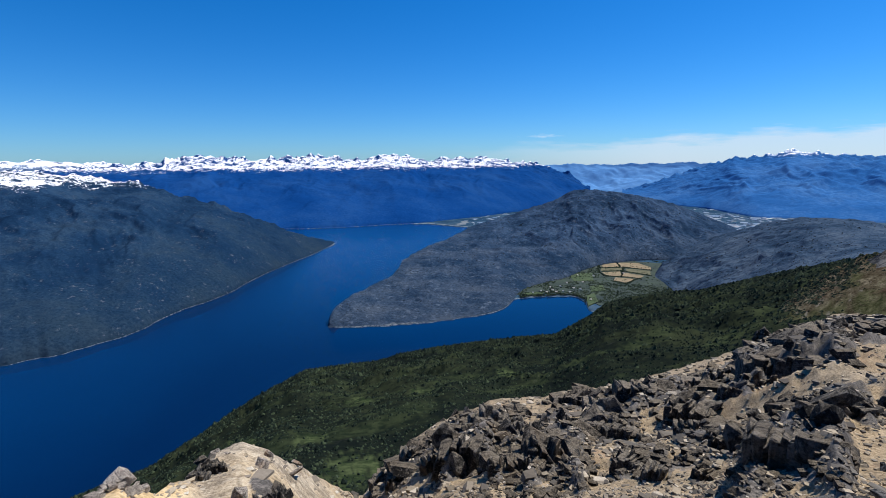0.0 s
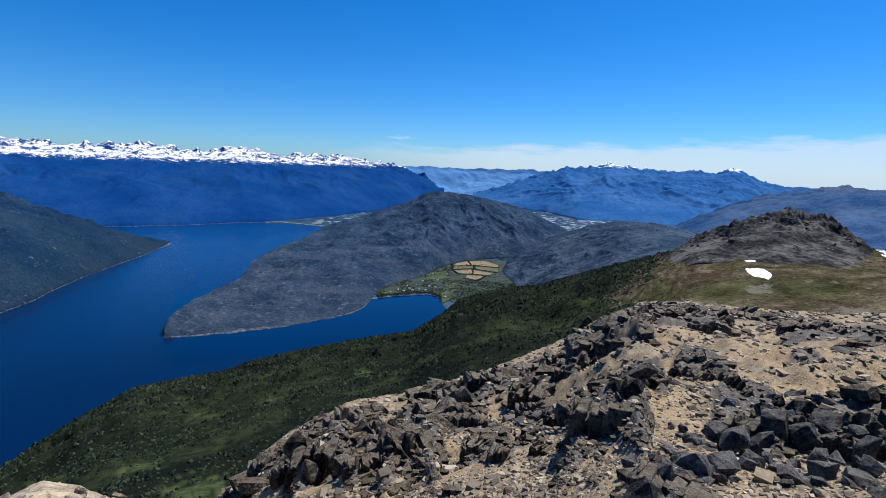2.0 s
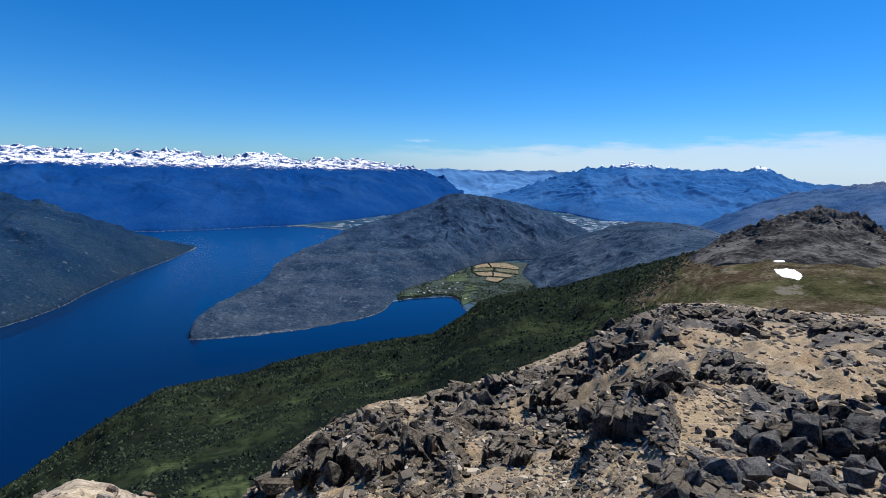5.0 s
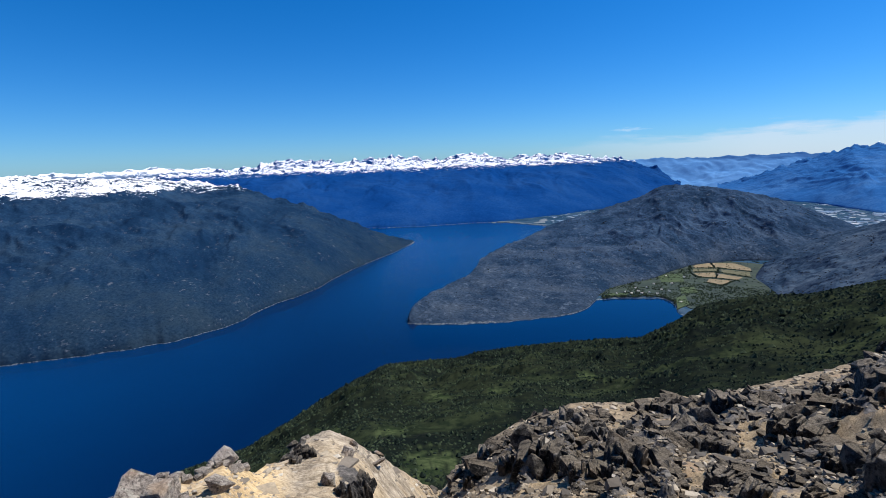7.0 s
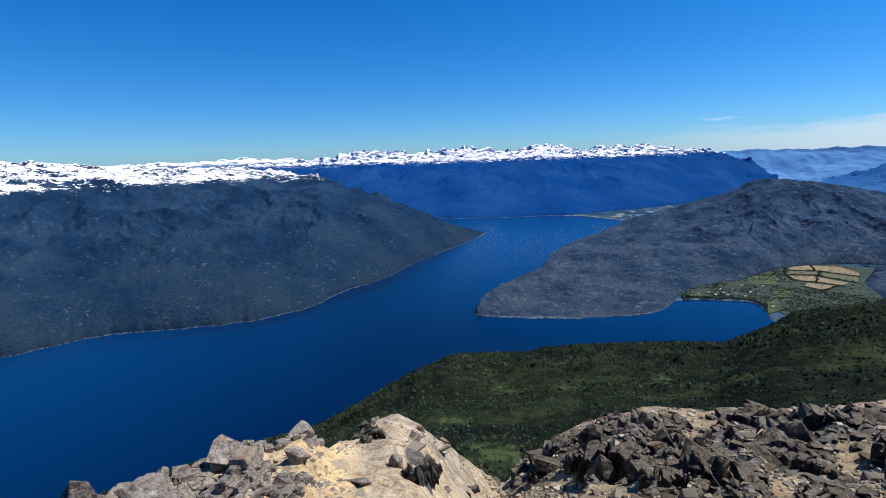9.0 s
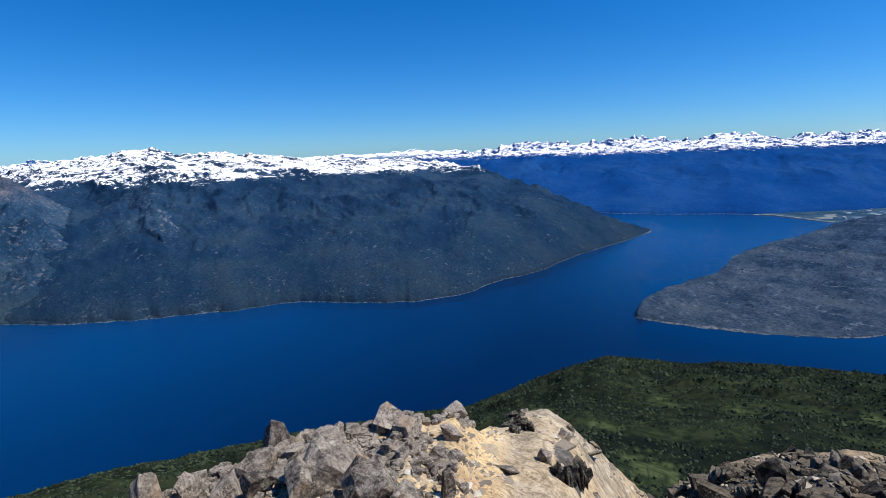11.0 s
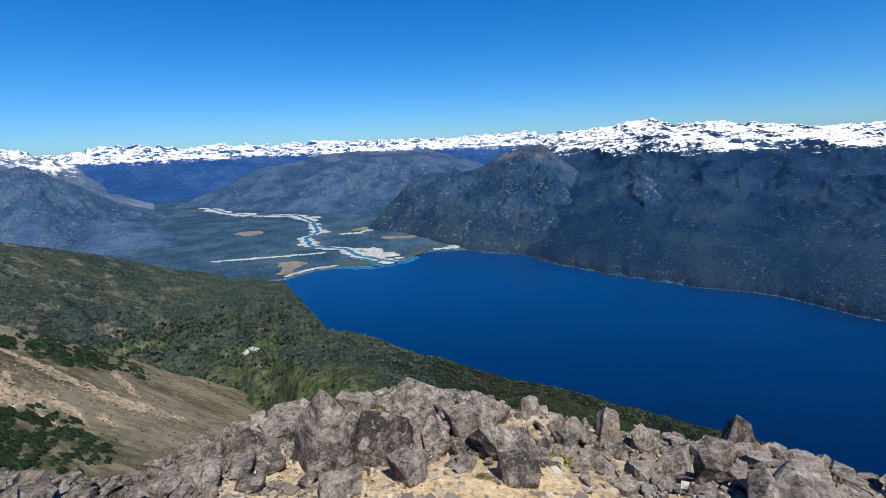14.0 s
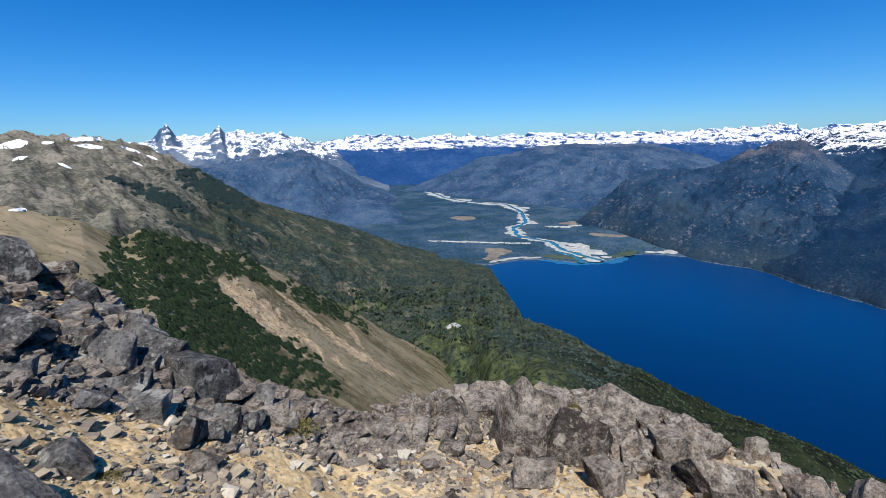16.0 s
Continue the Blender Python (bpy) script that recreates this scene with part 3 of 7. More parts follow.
# ---- lake and valley floor ----
FAR_SHORE = [(-75, 900), (-18, 975), (-17.3, 985), (-16.9, 1057), (-15.7, 1084), (-11, 1060), (-8, 1030), (-7.5, 1030), (-3.2, 2235), (1.6, 2396), (3.0, 2420), (4.2, 2700), (12.2, 2800), (18, 2800), (24, 2400), (26, 1300), (31, 1150), (40, 1050),
             (55, 1120), (70, 1150), (80, 1320), (91, 1335), (92.6, 1311), (95.5, 1231), (98.6, 1188), (101.8, 1211), (105.7, 1203), (109.2, 1145), (125, 1150), (165, 1150)]


def lake():
    m, t, b = material("deep blue lake water", 0.24, 0.5)
    geo = t.nodes.new("ShaderNodeNewGeometry")
    b.inputs["IOR"].default_value = 1.33
    at = t.nodes.new("ShaderNodeSeparateXYZ")
    t.links.new(geo.outputs["Position"], at.inputs[0])
    # Far reaches painted lighter, standing in for sky reflected at a grazing view.
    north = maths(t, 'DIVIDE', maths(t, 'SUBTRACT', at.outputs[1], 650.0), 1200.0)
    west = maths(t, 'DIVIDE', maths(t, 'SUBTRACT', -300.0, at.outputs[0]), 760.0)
    far_tone = maths(t, 'ADD', maths(t, 'MAXIMUM', north, west), maths(t, 'MULTIPLY', maths(t, 'SUBTRACT', noise_node(t, 0.006, 4, 0.6, geo.outputs["Position"]), 0.5), 0.2))
    t.links.new(ramp(t, far_tone, [(0.05, (0.0, 0.0085, 0.040)), (0.9, (0.0, 0.031, 0.115))]), b.inputs["Base Color"])
    lee = t.nodes.new("ShaderNodeAttribute")
    lee.attribute_name = "calm"
    streak = node(t, "ShaderNodeMapping", Scale=(1.0, 0.35, 1.0), Rotation=(0, 0, 0.5))
    t.links.new(geo.outputs["Position"], streak.inputs[0])
    calm = maths(t, 'ADD', lee.outputs["Fac"], maths(t, 'MULTIPLY', maths(t, 'SUBTRACT', noise_node(t, 0.012, 6, 0.6, streak.outputs[0]), 0.5), 0.5), True)
    t.links.new(ramp(t, calm, [(0.3, 0.26), (0.7, 0.04)]), b.inputs["Roughness"])
    n = maths(t, 'MULTIPLY', noise_node(t, 0.6, 4, 0.6, geo.outputs["Position"]), ramp(t, calm, [(0.3, 1.0), (0.7, 0.1)]))
    t.links.new(bump(t, n, 0.10, 0.25), b.inputs["Normal"])
    az = np.arange(-22, 114, 0.6)
    v = np.linspace(0, 1, 110)[:, None]
    r = 380 + (2850 - 380) * v ** 1.5 + 0 * az
    x, y = plan(az[None, :], r)
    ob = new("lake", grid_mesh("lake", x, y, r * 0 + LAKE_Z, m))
    shore = line(WEST_SHORE, az, 1)
    wide = np.interp(az, [12, 18, 28, 36, 48, 60, 80], [40, 70, 75, 45, 40, 30, 20]) * (1 + 0.5 * fbm(az / 6, az * 0 + 2, 3, 19))
    lee = smooth(-1.35, -0.65, (r - shore) / wide) * smooth(14, 19, az) * smooth(88, 76, az)
    bay = 0.75 * smooth(690, 800, r) * smooth(1300, 1050, r) * smooth(15.5, 12, az)
    ob.data.attributes.new("calm", 'FLOAT', 'POINT').data.foreach_set("value", np.maximum(lee, bay).astype(np.float32).ravel())
    tagged(ob, "deep blue mountain lake with small ripples", "lake", kind="structure")


lake()


def valley_floor():
    az = np.arange(-80, 166, 0.5)
    v = np.linspace(0, 1, 60)[:, None] ** 1.5
    r0 = line(FAR_SHORE, az, 1)[None, :]
    r = r0 + (4950 - r0) * v
    x, y = plan(az[None, :], r)
    z = -297.5 + 0.5 * fbm(x / 90, y / 90, 4, 51)
    z[0], z[1] = -303, -299.2
    ob = new("valley_floor", grid_mesh("valley_floor", x, y, z, valley_mat))
    tagged(ob, "flat wooded valley floor with pale clearings", "ground", kind="structure")


valley_floor()

# ---- near ground: summit, rim and the slope below ----
RIM = [(-100, 40, -8), (-80, 50, -7), (-72.7, 65, -7.6), (-66, 90, -9.7), (-61.6, 100, -11.0), (-56.6, 105, -12.3), (-50.9, 105, -13.0), (-44.7, 105, -13.3), (-40.3, 98, -14.2), (-36.5, 88, -16.4), (-33.9, 78, -18.4), (-29.2, 68, -20.9),
       (-22.5, 55, -23.8), (-19.8, 52, -24.8), (-11.9, 45, -26.8), (-5.8, 40, -27.4), (0, 36, -29.5), (4, 33, -31.5), (8, 30, -34.3), (11, 26, -36.6), (15, 20, -34.6), (19.4, 16, -31.8), (21.5, 15, -30.3), (24.3, 15, -28.9), (27, 14, -29.3),
       (30, 11, -30.7), (33, 9.6, -31.2), (36, 8.8, -29.5), (39.6, 8.3, -29.9), (42, 8.1, -29.2), (45, 8, -29.9), (48, 7.8, -30.5), (57, 7.6, -30.5), (68, 7.6, -32), (80, 7.6, -30.5), (90, 7.5, -29.3), (100, 7.4, -28.5), (110, 7, -28.6), (121, 5.8, -29.2), (128, 5.3, -29.6), (138, 5.1, -25), (144, 5.6, -20.5), (148, 6.2, -16.5), (152, 7, -13), (157, 7.6, -8.8), (163, 8, -6.5), (175, 10, -6), (190, 12, -6), (215, 18, -6.5), (240, 30, -7.5), (261, 40, -8)]
DROP = [(-100, 120, -18), (-75, 120, -18), (-60, 130, -19), (-45, 130, -20), (-36, 110, -24), (-20, 85, -31), (-5, 65, -37), (8, 48, -42), (20, 34, -45), (40, 30, -46), (110, 30, -44), (130, 26, -42), (145, 24, -36), (175, 24, -30), (215, 30, -24), (240, 60, -20), (261, 120, -18)]
SLOPE_END = [(-100, 200, -14), (-75, 200, -14), (-55, 300, -13), (-45, 450, -9.9), (-41, 600, -8.9), (-34.7, 800, -11.2), (-28.8, 900, -13.5), (-24.8, 1000, -14.1), (-19.5, 1067, -15.75)] + \
            [(a, r, -math.degrees(math.atan(302 / r))) for a, r in NEAR_SHORE if a > -18] + \
            [(115.1, 1290, -13.2), (120.5, 1250, -11.7), (126.9, 1150, -9.1), (131.7, 1050, -7.5), (135.8, 980, -6), (138.9, 930, -4), (141.9, 900, -1.9), (144.7, 880, -0.2), (148.6, 850, 1.0), (155, 800, 1.5), (175, 750, 2)]


def tops(points, az):
    r = line(points, az, 1)
    return r, r * np.tan(np.radians(line(points, az, 2)))


# rock outcrops of the scree slope: bearing, elevation, width, height in degrees, count of blocks
OUTCROPS = [(-2.8, -31.2, 7, 6.5, 16), (-13.9, -31.3, 7, 6.5, 16), (-37.3, -25.3, 9, 7.5, 18), (-26, -24.6, 9, 3.6, 16), (-37.2, -18.0, 9, 5, 20), (-45.5, -15.0, 7, 2.4, 14), (-44.2, -30.6, 8.5, 4.6, 16), (-51, -23.2, 6.5, 4.6, 14),
            (-56.8, -22, 6, 3.6, 15), (-61, -20.4, 5, 3.6, 14), (-65, -17.2, 7, 3.6, 16), (-69.5, -12, 6, 2.6, 14), (-72.5, -9.8, 5, 2, 10)]
OUTCROPS += [(28.4, -30.1, 3.4, 1.8, 8), (22, -34, 3.2, 3, 7), (42.5, -30.2, 2.6, 1.5, 5), (-7, -29.6, 7, 3.6, 16), (-20, -28.5, 7, 4, 15), (-31, -22.6, 6, 3.4, 15), (3, -33, 5, 3, 12), (-29, -30.5, 5, 2, 7), (-57.5, -14.2, 8, 1.6, 12), (-47, -19.5, 6, 2.6, 12)]

OUTCROPS += [(-33, -21.4, 6, 3, 10), (-40.5, -21.8, 6, 3.6, 12), (-17.5, -26.4, 7, 2.4, 10), (-9, -33, 6, 4, 10), (-24, -31.5, 6, 3, 8), (-30.5, -27, 6, 2.6, 9), (-55.6, -17.2, 3, 1.4, 5), (-51.5, -13.9, 8, 1.3, 12), (-42.5, -14.6, 6, 1.6, 10), (-72, -14.5, 5, 1.8, 8), (7.5, -35, 4, 2.2, 8), (-22, -25.2, 6, 2, 8)]


def profile(az, r):
    rr, zr = tops(RIM, az)
    z = -1.62 + (zr + 1.62) * np.clip(r / rr, 0, 1) ** 0.82
    near = smooth(0.4, 2.4, r)
    z = z * near + (1 - near) * (-1.68 - 0.32 * r)
    rd, zd = tops(DROP, az)
    g = np.clip((r - rr) / np.maximum(rd - rr, 1), 0, 1)
    return np.where(r > rr, zr + (zd - zr) * g ** 0.7, z)


AZ_TABLE = np.arange(-100, 262, 0.5)
EL_TABLE = np.linspace(-50, -5, 300)
R_TABLE = np.empty((len(AZ_TABLE), 300))
for k, a in enumerate(AZ_TABLE):
    rim = float(line(RIM, a, 1))
    rr = 0.8 * (rim * 0.995 / 0.8) ** np.linspace(0, 1, 160)
    R_TABLE[k] = np.interp(EL_TABLE, np.maximum.accumulate(np.degrees(np.arctan2(profile(a + 0 * rr, rr), rr))), rr)


def ground_range(az, el):
    """Range at which a sight line of that bearing and elevation meets the summit ground (arrays)."""
    az, el = np.atleast_1d(az).astype(float), np.atleast_1d(el).astype(float)
    i = np.clip(np.rint((az + 100) * 2).astype(int), 0, len(AZ_TABLE) - 1)
    f = np.clip((el + 50) / 45 * 299, 0, 298.999)
    k = f.astype(int)
    return R_TABLE[i, k] * (1 - f + k) + R_TABLE[i, k + 1] * (f - k)


CRAGS = []
for a, e, w, h, count in OUTCROPS:
    r0, r1, rm = (float(ground_range(a, q)[0]) for q in (e - h * 0.5, e + h * 0.5, e))
    CRAGS.append((a, math.log(rm), w * 0.5, max(0.07, min(0.5, 0.5 * math.log(r1 / r0))), rm * radians(h)))


def crags(az, r):
    """How rocky the ground is (0 to 1), and how high the crags rise."""
    x, y = plan(az, r)
    wob = 0.30 * fbm(x / 5, y / 5, 3, 65)
    edge = 0.14 * fbm(x / 1.6, y / 1.6, 3, 69, 0.5)
    mask, rise = 0.0 * r, 0.0 * r
    for a, lr, w, k, high in CRAGS:
        p, u = (az - a) / w, (np.log(r) - lr) / k
        m = smooth(1.35, 0.35, p * p + u * u + wob)
        q = u + 0.5 * p * p + edge + wob
        ledge = smooth(-0.95, -0.45, q) * smooth(1.15, -0.2, q) * smooth(1.2, 0.65, np.abs(p) + 0.5 * edge)
        mask, rise = np.maximum(mask, np.maximum(0.8 * m, smooth(0.03, 0.3, ledge) * smooth(0.4, -0.25, q))), np.maximum(rise, ledge * high)
    return mask, rise


def summit_height(az, r):
    rr = line(RIM, az, 1)
    z = profile(az, r)
    x, y = plan(az, r)
    right = 1 - smooth(-2, 14, az)
    f = np.clip(r / rr, 0, 1)
    z = z + 0.10 * smooth(1, 4, r) * fbm(x / 1.6, y / 1.6, 5, 61)
    z = z + smooth(6, 25, r) * right * 1.1 * ridged(x / 13 + y / 30, y / 9 - x / 40, 5, 63, 0.55) * np.clip(1.15 - f, 0.3, 1)
    mask, rise = crags(az, r)
    broken = 0.55 * facets(x + 0.3 * y, y, 1.5, 66, 1.6) + 0.35 * facets(x, y - 0.4 * x, 0.62, 67, 1.6) + 0.2 * facets(x, y, 0.27, 68, 1.5)
    z = z + 0.22 * smooth(10, 14, az) * smooth(32, 28, az) * smooth(4, 7, r) * np.clip(1.05 - f, 0.1, 1) * (ridged(x / 2.2 + 0.3 * y, y / 1.5, 4, 68, 0.55) - 0.1)
    return z + rise * 0.30 + np.minimum(rise + 0.25 * mask * smooth(4, 12, r), 1.2) * 0.10 * broken


def slope_height(az, r):
    rd, zd = tops(DROP, az)
    ro, zo = tops(SLOPE_END, az)
    g = np.clip((r - rd) / (ro - rd), 0, 1.2)
    x, y = plan(az, r)
    z = zd + (zo - zd) * g + np.sin(np.pi * np.clip(g, 0, 1)) * (0.014 * (ro - rd)) * ridged(x / 130 + 0.3 * fbm(x / 60, y / 60, 3, 70), y / 130, 5, 71, 0.5)
    z = z + smooth(136, 144, az) * smooth(0.55, 0.95, g) * 9.0 * (ridged(x / 38, y / 38, 5, 73, 0.55) - 0.1)
    flank = smooth(100, 118, az) * np.sin(np.pi * np.clip(g, 0, 1)) ** 0.7
    z = z + flank * (6.0 * ridged(az / 3.2 + 0.5 * fbm(x / 90, y / 90, 3, 74), g * 2.2, 4, 75, 0.5) + 3.0 * ridged(x / 34, y / 34, 4, 76, 0.55))
    z = z + (1 - smooth(95, 105, az)) * np.sin(np.pi * np.clip(g, 0, 1)) * 2.6 * ridged(x / 42 + 0.4 * y / 42, y / 60, 4, 78, 0.5)
    sag = smooth(102, 122, az) * np.interp(az, [122, 140, 150, 160], [105, 78, 60, 40])
    z = z - sag * np.sin(np.pi * np.clip(g, 0, 1) ** 0.6)
    return np.where(g > 1, zo - (g - 1) * (ro - rd) * 0.7, z)


GLADES = [(12, -34.0, 4.5, 2.0), (25, -29.6, 2.5, 0.7), (-8, -24.3, 2.2, 0.5), (11, -27.2, 2.2, 0.5), (17, -30.4, 2.6, 0.6), (3, -26.5, 2, 0.4), (118, -27, 7, 1.8), (126, -19, 6, 0.8), (112, -21.5, 6, 0.9), (108, -26.5, 9, 2.4), (103, -28.5, 7, 1.6), (116, -23.8, 8, 1.4), (121, -25, 7, 2.0)]


def glade(az, r):
    """Where open grass shows between the bushes (0 to 1)."""
    el = np.degrees(np.arctan2(slope_height(az, r), r))
    wob = 0.9 * fbm(az / 1.4, el / 0.45, 4, 141, 0.6)
    out = 0.0 * r * az
    for a, e, w, h in GLADES:
        out = np.maximum(out, smooth(1.0, 0.1, ((az - a) / w) ** 2 + ((el - e) / h) ** 2 + wob))
    x, y = plan(az, r)
    u, v = (0.80 * x + 0.60 * y) / 95, (0.80 * y - 0.60 * x) / 22
    streak = fbm(u + 0.3 * fbm(x / 50, y / 50, 3, 145), v, 5, 146, 0.55)
    return np.maximum(out, 0.36 * smooth(0.2, 0.6, streak) * smooth(110, 70, az))


def near_ground():
    az = np.concatenate([np.arange(-100, -76, 1.0), np.arange(-76, 16, 0.18), np.arange(16, 162, 0.25), np.arange(162, 261, 1.0)])
    rr, rd = line(RIM, az, 1), line(DROP, az, 1)
    # rows lie closer where ledges stand up
    lo, hi = ground_range(az, az * 0 - 46.0), rr * 0.999
    rs = lo * (hi / lo) ** np.linspace(0, 1, 420)[:, None]
    els = np.degrees(np.arctan2(summit_height(az[None, :], rs), rs))
    arc = np.cumsum(np.abs(np.diff(els, axis=0, prepend=els[:1])) + 5.0 * np.diff(np.log(rs), axis=0, prepend=np.log(rs[:1]) - 1e-3), axis=0)
    arc = (arc - arc[0]) / (arc[-1] - arc[0])
    ker = np.hanning(63) / np.hanning(63).sum()
    arc = np.stack([np.convolve(np.pad(q, 31, mode='edge'), ker, 'valid') for q in arc])
    r = np.stack([np.interp(np.linspace(0, 1, 150), arc[:, k], rs[:, k]) for k in range(len(az))], 1)
    r = np.concatenate([0.02 + (r[:1] - 0.02) * np.linspace(0, 1, 13)[:-1, None], r, rr + (rd - rr) * np.linspace(0.01, 1, 16)[:, None]])
    x, y = plan(az[None, :], r)
    ob = new("summit_ground", grid_mesh("summit_ground", x, y, summit_height(az[None, :], r), scree_mat))
    ochre = (smooth(9, 16, az) * smooth(220, 180, az))[None, :] + 0 * r
    ob.data.attributes.new("ochre", 'FLOAT', 'POINT').data.foreach_set("value", ochre.astype(np.float32).ravel())
    bed = (smooth(10, 14, az) * smooth(32, 28, az) + 0.45 * smooth(34, 40, az) * smooth(118, 110, az))[None, :] * smooth(4, 6, r)
    ob.data.attributes.new("bed", 'FLOAT', 'POINT').data.foreach_set("value", bed.astype(np.float32).ravel())
    ob.data.attributes.new("rock", 'FLOAT', 'POINT').data.foreach_set("value", crags(az[None, :], r)[0].astype(np.float32).ravel())
    tagged(ob, "tan scree and broken rock of the summit ridge", "ground", kind="structure")
    az = np.arange(-76, 165, 0.24)
    rd, ro = line(DROP, az, 1), line(SLOPE_END, az, 1)
    v = np.concatenate([np.linspace(0, 1, 115) ** 1.4, [1.02, 1.05, 1.1]])[:, None]
    r = rd + (ro - rd) * v
    x, y = plan(az[None, :], r)
    slope = new("mountain_slope", grid_mesh("mountain_slope", x, y, slope_height(az[None, :], r), slope_mat))
    slope.data.attributes.new("alpine", 'FLOAT', 'POINT').data.foreach_set("value", (smooth(88, 134, az)[None, :] + 0 * r).astype(np.float32).ravel())
    slope.data.attributes.new("grass", 'FLOAT', 'POINT').data.foreach_set("value", glade(az[None, :], r).astype(np.float32).ravel())
    tagged(slope, "mountain slope of dark scrub, grass and scree above the lake", "slope", kind="structure")
    back = np.arange(164, 261, 2.0)
    rr, zr = tops(RIM, back)
    r = rr * 0.97 * (4000 / (rr * 0.97)) ** np.linspace(0, 1, 80)[:, None]
    x, y = plan(back[None, :], r)
    ob = new("ridge_behind", grid_mesh("ridge_behind", x, y, zr - 0.06 - 0.13 * (r - rr) + 3 * fbm(x / 60, y / 60, 4, 77) * smooth(20, 80, r), scree_mat))
    tagged(ob, "stony ridge running on behind the viewpoint", "ground", kind="structure")
    return slope


FLANK = near_ground()

meadow_hill = mountain("meadow_hill", [(-31, 280, -22), (-34, 300, -17), (-36.5, 320, -13.2), (-39, 340, -10.6), (-41.7, 360, -8.6), (-44.8, 380, -7.6), (-47.6, 400, -6.2), (-50.4, 410, -5.2), (-53.3, 410, -5.0), (-55.5, 410, -5.2), (-57.8, 400, -5.8), (-60.5, 390, -6.1), (-63, 380, -6.3), (-65.3, 360, -6.2),
                         (-66.7, 330, -7.0), (-69, 300, -7.8), (-78, 280, -8.3)],
         [(-31, 200, -80), (-38, 200, -64), (-45, 140, -46), (-60, 130, -42), (-90, 120, -31)], meadow_mat, "brown meadow hill with a rocky dark top and patches of snow",
         step=0.13, jag=2.2, wave=16, spur=40, relief=0.12, rows=110, seed=44, bow=2.3, grain=0.5)
mound_mat = land("dark rock of the summit mound", (0.022, 0.023, 0.024), (0.064, 0.064, 0.063), (0.125, 0.121, 0.115), 0.05, 0.45, 1.4, rock=(0.014, 0.014, 0.016), rock_amount=0.42)
rocky_mound = mountain("rocky_mound", [(-39.6, 320, -13.0), (-41.0, 335, -10.2), (-42.9, 345, -7.9), (-45.7, 365, -6.2), (-48.4, 380, -4.7), (-50.6, 392, -3.5), (-52.7, 395, -3.15), (-54.7, 395, -3.35), (-56.2, 392, -3.9), (-58.5, 380, -5.4), (-59.6, 365, -6.8), (-61.2, 350, -9.5)],
         [(-39.6, 290, -76), (-41.8, 290, -60), (-45.1, 285, -46), (-52, 285, -43), (-57.5, 290, -43), (-59.6, 310, -46), (-61.2, 310, -56)], mound_mat, "dark rocky mound that tops the brown hill",
         step=0.08, jag=1.6, wave=14, spur=22, relief=0.16, rows=90, seed=45, bow=1.0, grain=0.7, teeth=(3.4, 15.0, 0.45, -60, -43))
scrub_spur = mountain("scrub_spur", [(165, 90, -3), (156.8, 100, -4.8), (152, 105, -6.6), (149.1, 110, -8.6), (146.7, 120, -8.0), (142.8, 150, -9.6), (137.5, 190, -12), (133.6, 220, -14.6), (127.5, 260, -18.7), (122.3, 300, -22.0), (115.4, 400, -25.5), (112, 420, -28)],
         [(165, 20, -9), (140, 35, -26), (125, 45, -36), (112, 60, -50)], spur_mat, "spur with scrub forest and a pale erosion scar", step=0.12, jag=0.8, spur=24, relief=0.10, rows=100, seed=47, bow=1.0)

# erosion scars of the spur: bearing, elevation, length, width (degrees), slant
SCARS = [(138.6, -16.2, 6.0, 2.6, -50), (136.1, -18.8, 5.5, 2.6, -48), (130.8, -20.0, 12.0, 0.75, -44), (127.0, -23.4, 6.0, 0.8, -40), (131.5, -22.4, 5.5, 0.8, -52), (124.0, -25.4, 4.2, 0.6, -38), (126.3, -22.0, 3.4, 0.6, -60),
         (134.0, -20.6, 4.6, 1.3, -50), (128.4, -24.8, 3.0, 0.4, -42), (122.4, -26.4, 2.6, 0.35, -36), (133.2, -22.8, 3.5, 0.5, -46)]


def erode(ob):
    """Mark the bare strips on the spur and cut them a little into the ground."""
    me = ob.data
    co = np.empty(len(me.vertices) * 3, np.float32)
    me.vertices.foreach_get("co", co)
    co = co.reshape(-1, 3).astype(float)
    az = np.degrees(np.arctan2(-co[:, 0], co[:, 1]))
    rad = np.hypot(co[:, 0], co[:, 1])
    el = np.degrees(np.arctan2(co[:, 2], rad))
    wob = 0.7 * fbm(az * 0.9, el * 0.9, 5, 151, 0.6)
    out = 0.0 * az
    for a, e, w, h, turn in SCARS:
        c, q = math.cos(radians(turn)), math.sin(radians(turn))
        u, v = -(az - a) * c + (el - e) * q, (az - a) * q + (el - e) * c
        out = np.maximum(out, smooth(1.5, 0.2, (u / (w * 0.5)) ** 2 + (v / (h * 0.5)) ** 2 + wob))
    rills = ridged(co[:, 0] / 5 + 0.3 * co[:, 1] / 5, co[:, 1] / 9, 4, 153, 0.55)
    co[:, 2] += (0.5 * rills - 0.35) * out + 0.35 * fbm(co[:, 0] / 6, co[:, 1] / 6, 4, 155) * smooth(30, 60, rad)
    me.vertices.foreach_set("co", co.astype(np.float32).ravel())
    me.attributes.new("scar", 'FLOAT', 'POINT').data.foreach_set("value", out.astype(np.float32))
    me.update()


erode(scrub_spur)

# ---- finding places ----
bpy.context.view_layer.update()


def sight(ob, az, el):
    """Where the sight line meets one land form, or None."""
    a, e = radians(az), radians(el)
    way = Vector((-math.sin(a) * math.cos(e), math.cos(a) * math.cos(e), math.sin(e)))
    ok, place, normal, _ = ob.ray_cast(Vector((0, 0, 0)), way)
    return (place, normal) if ok else (None, None)


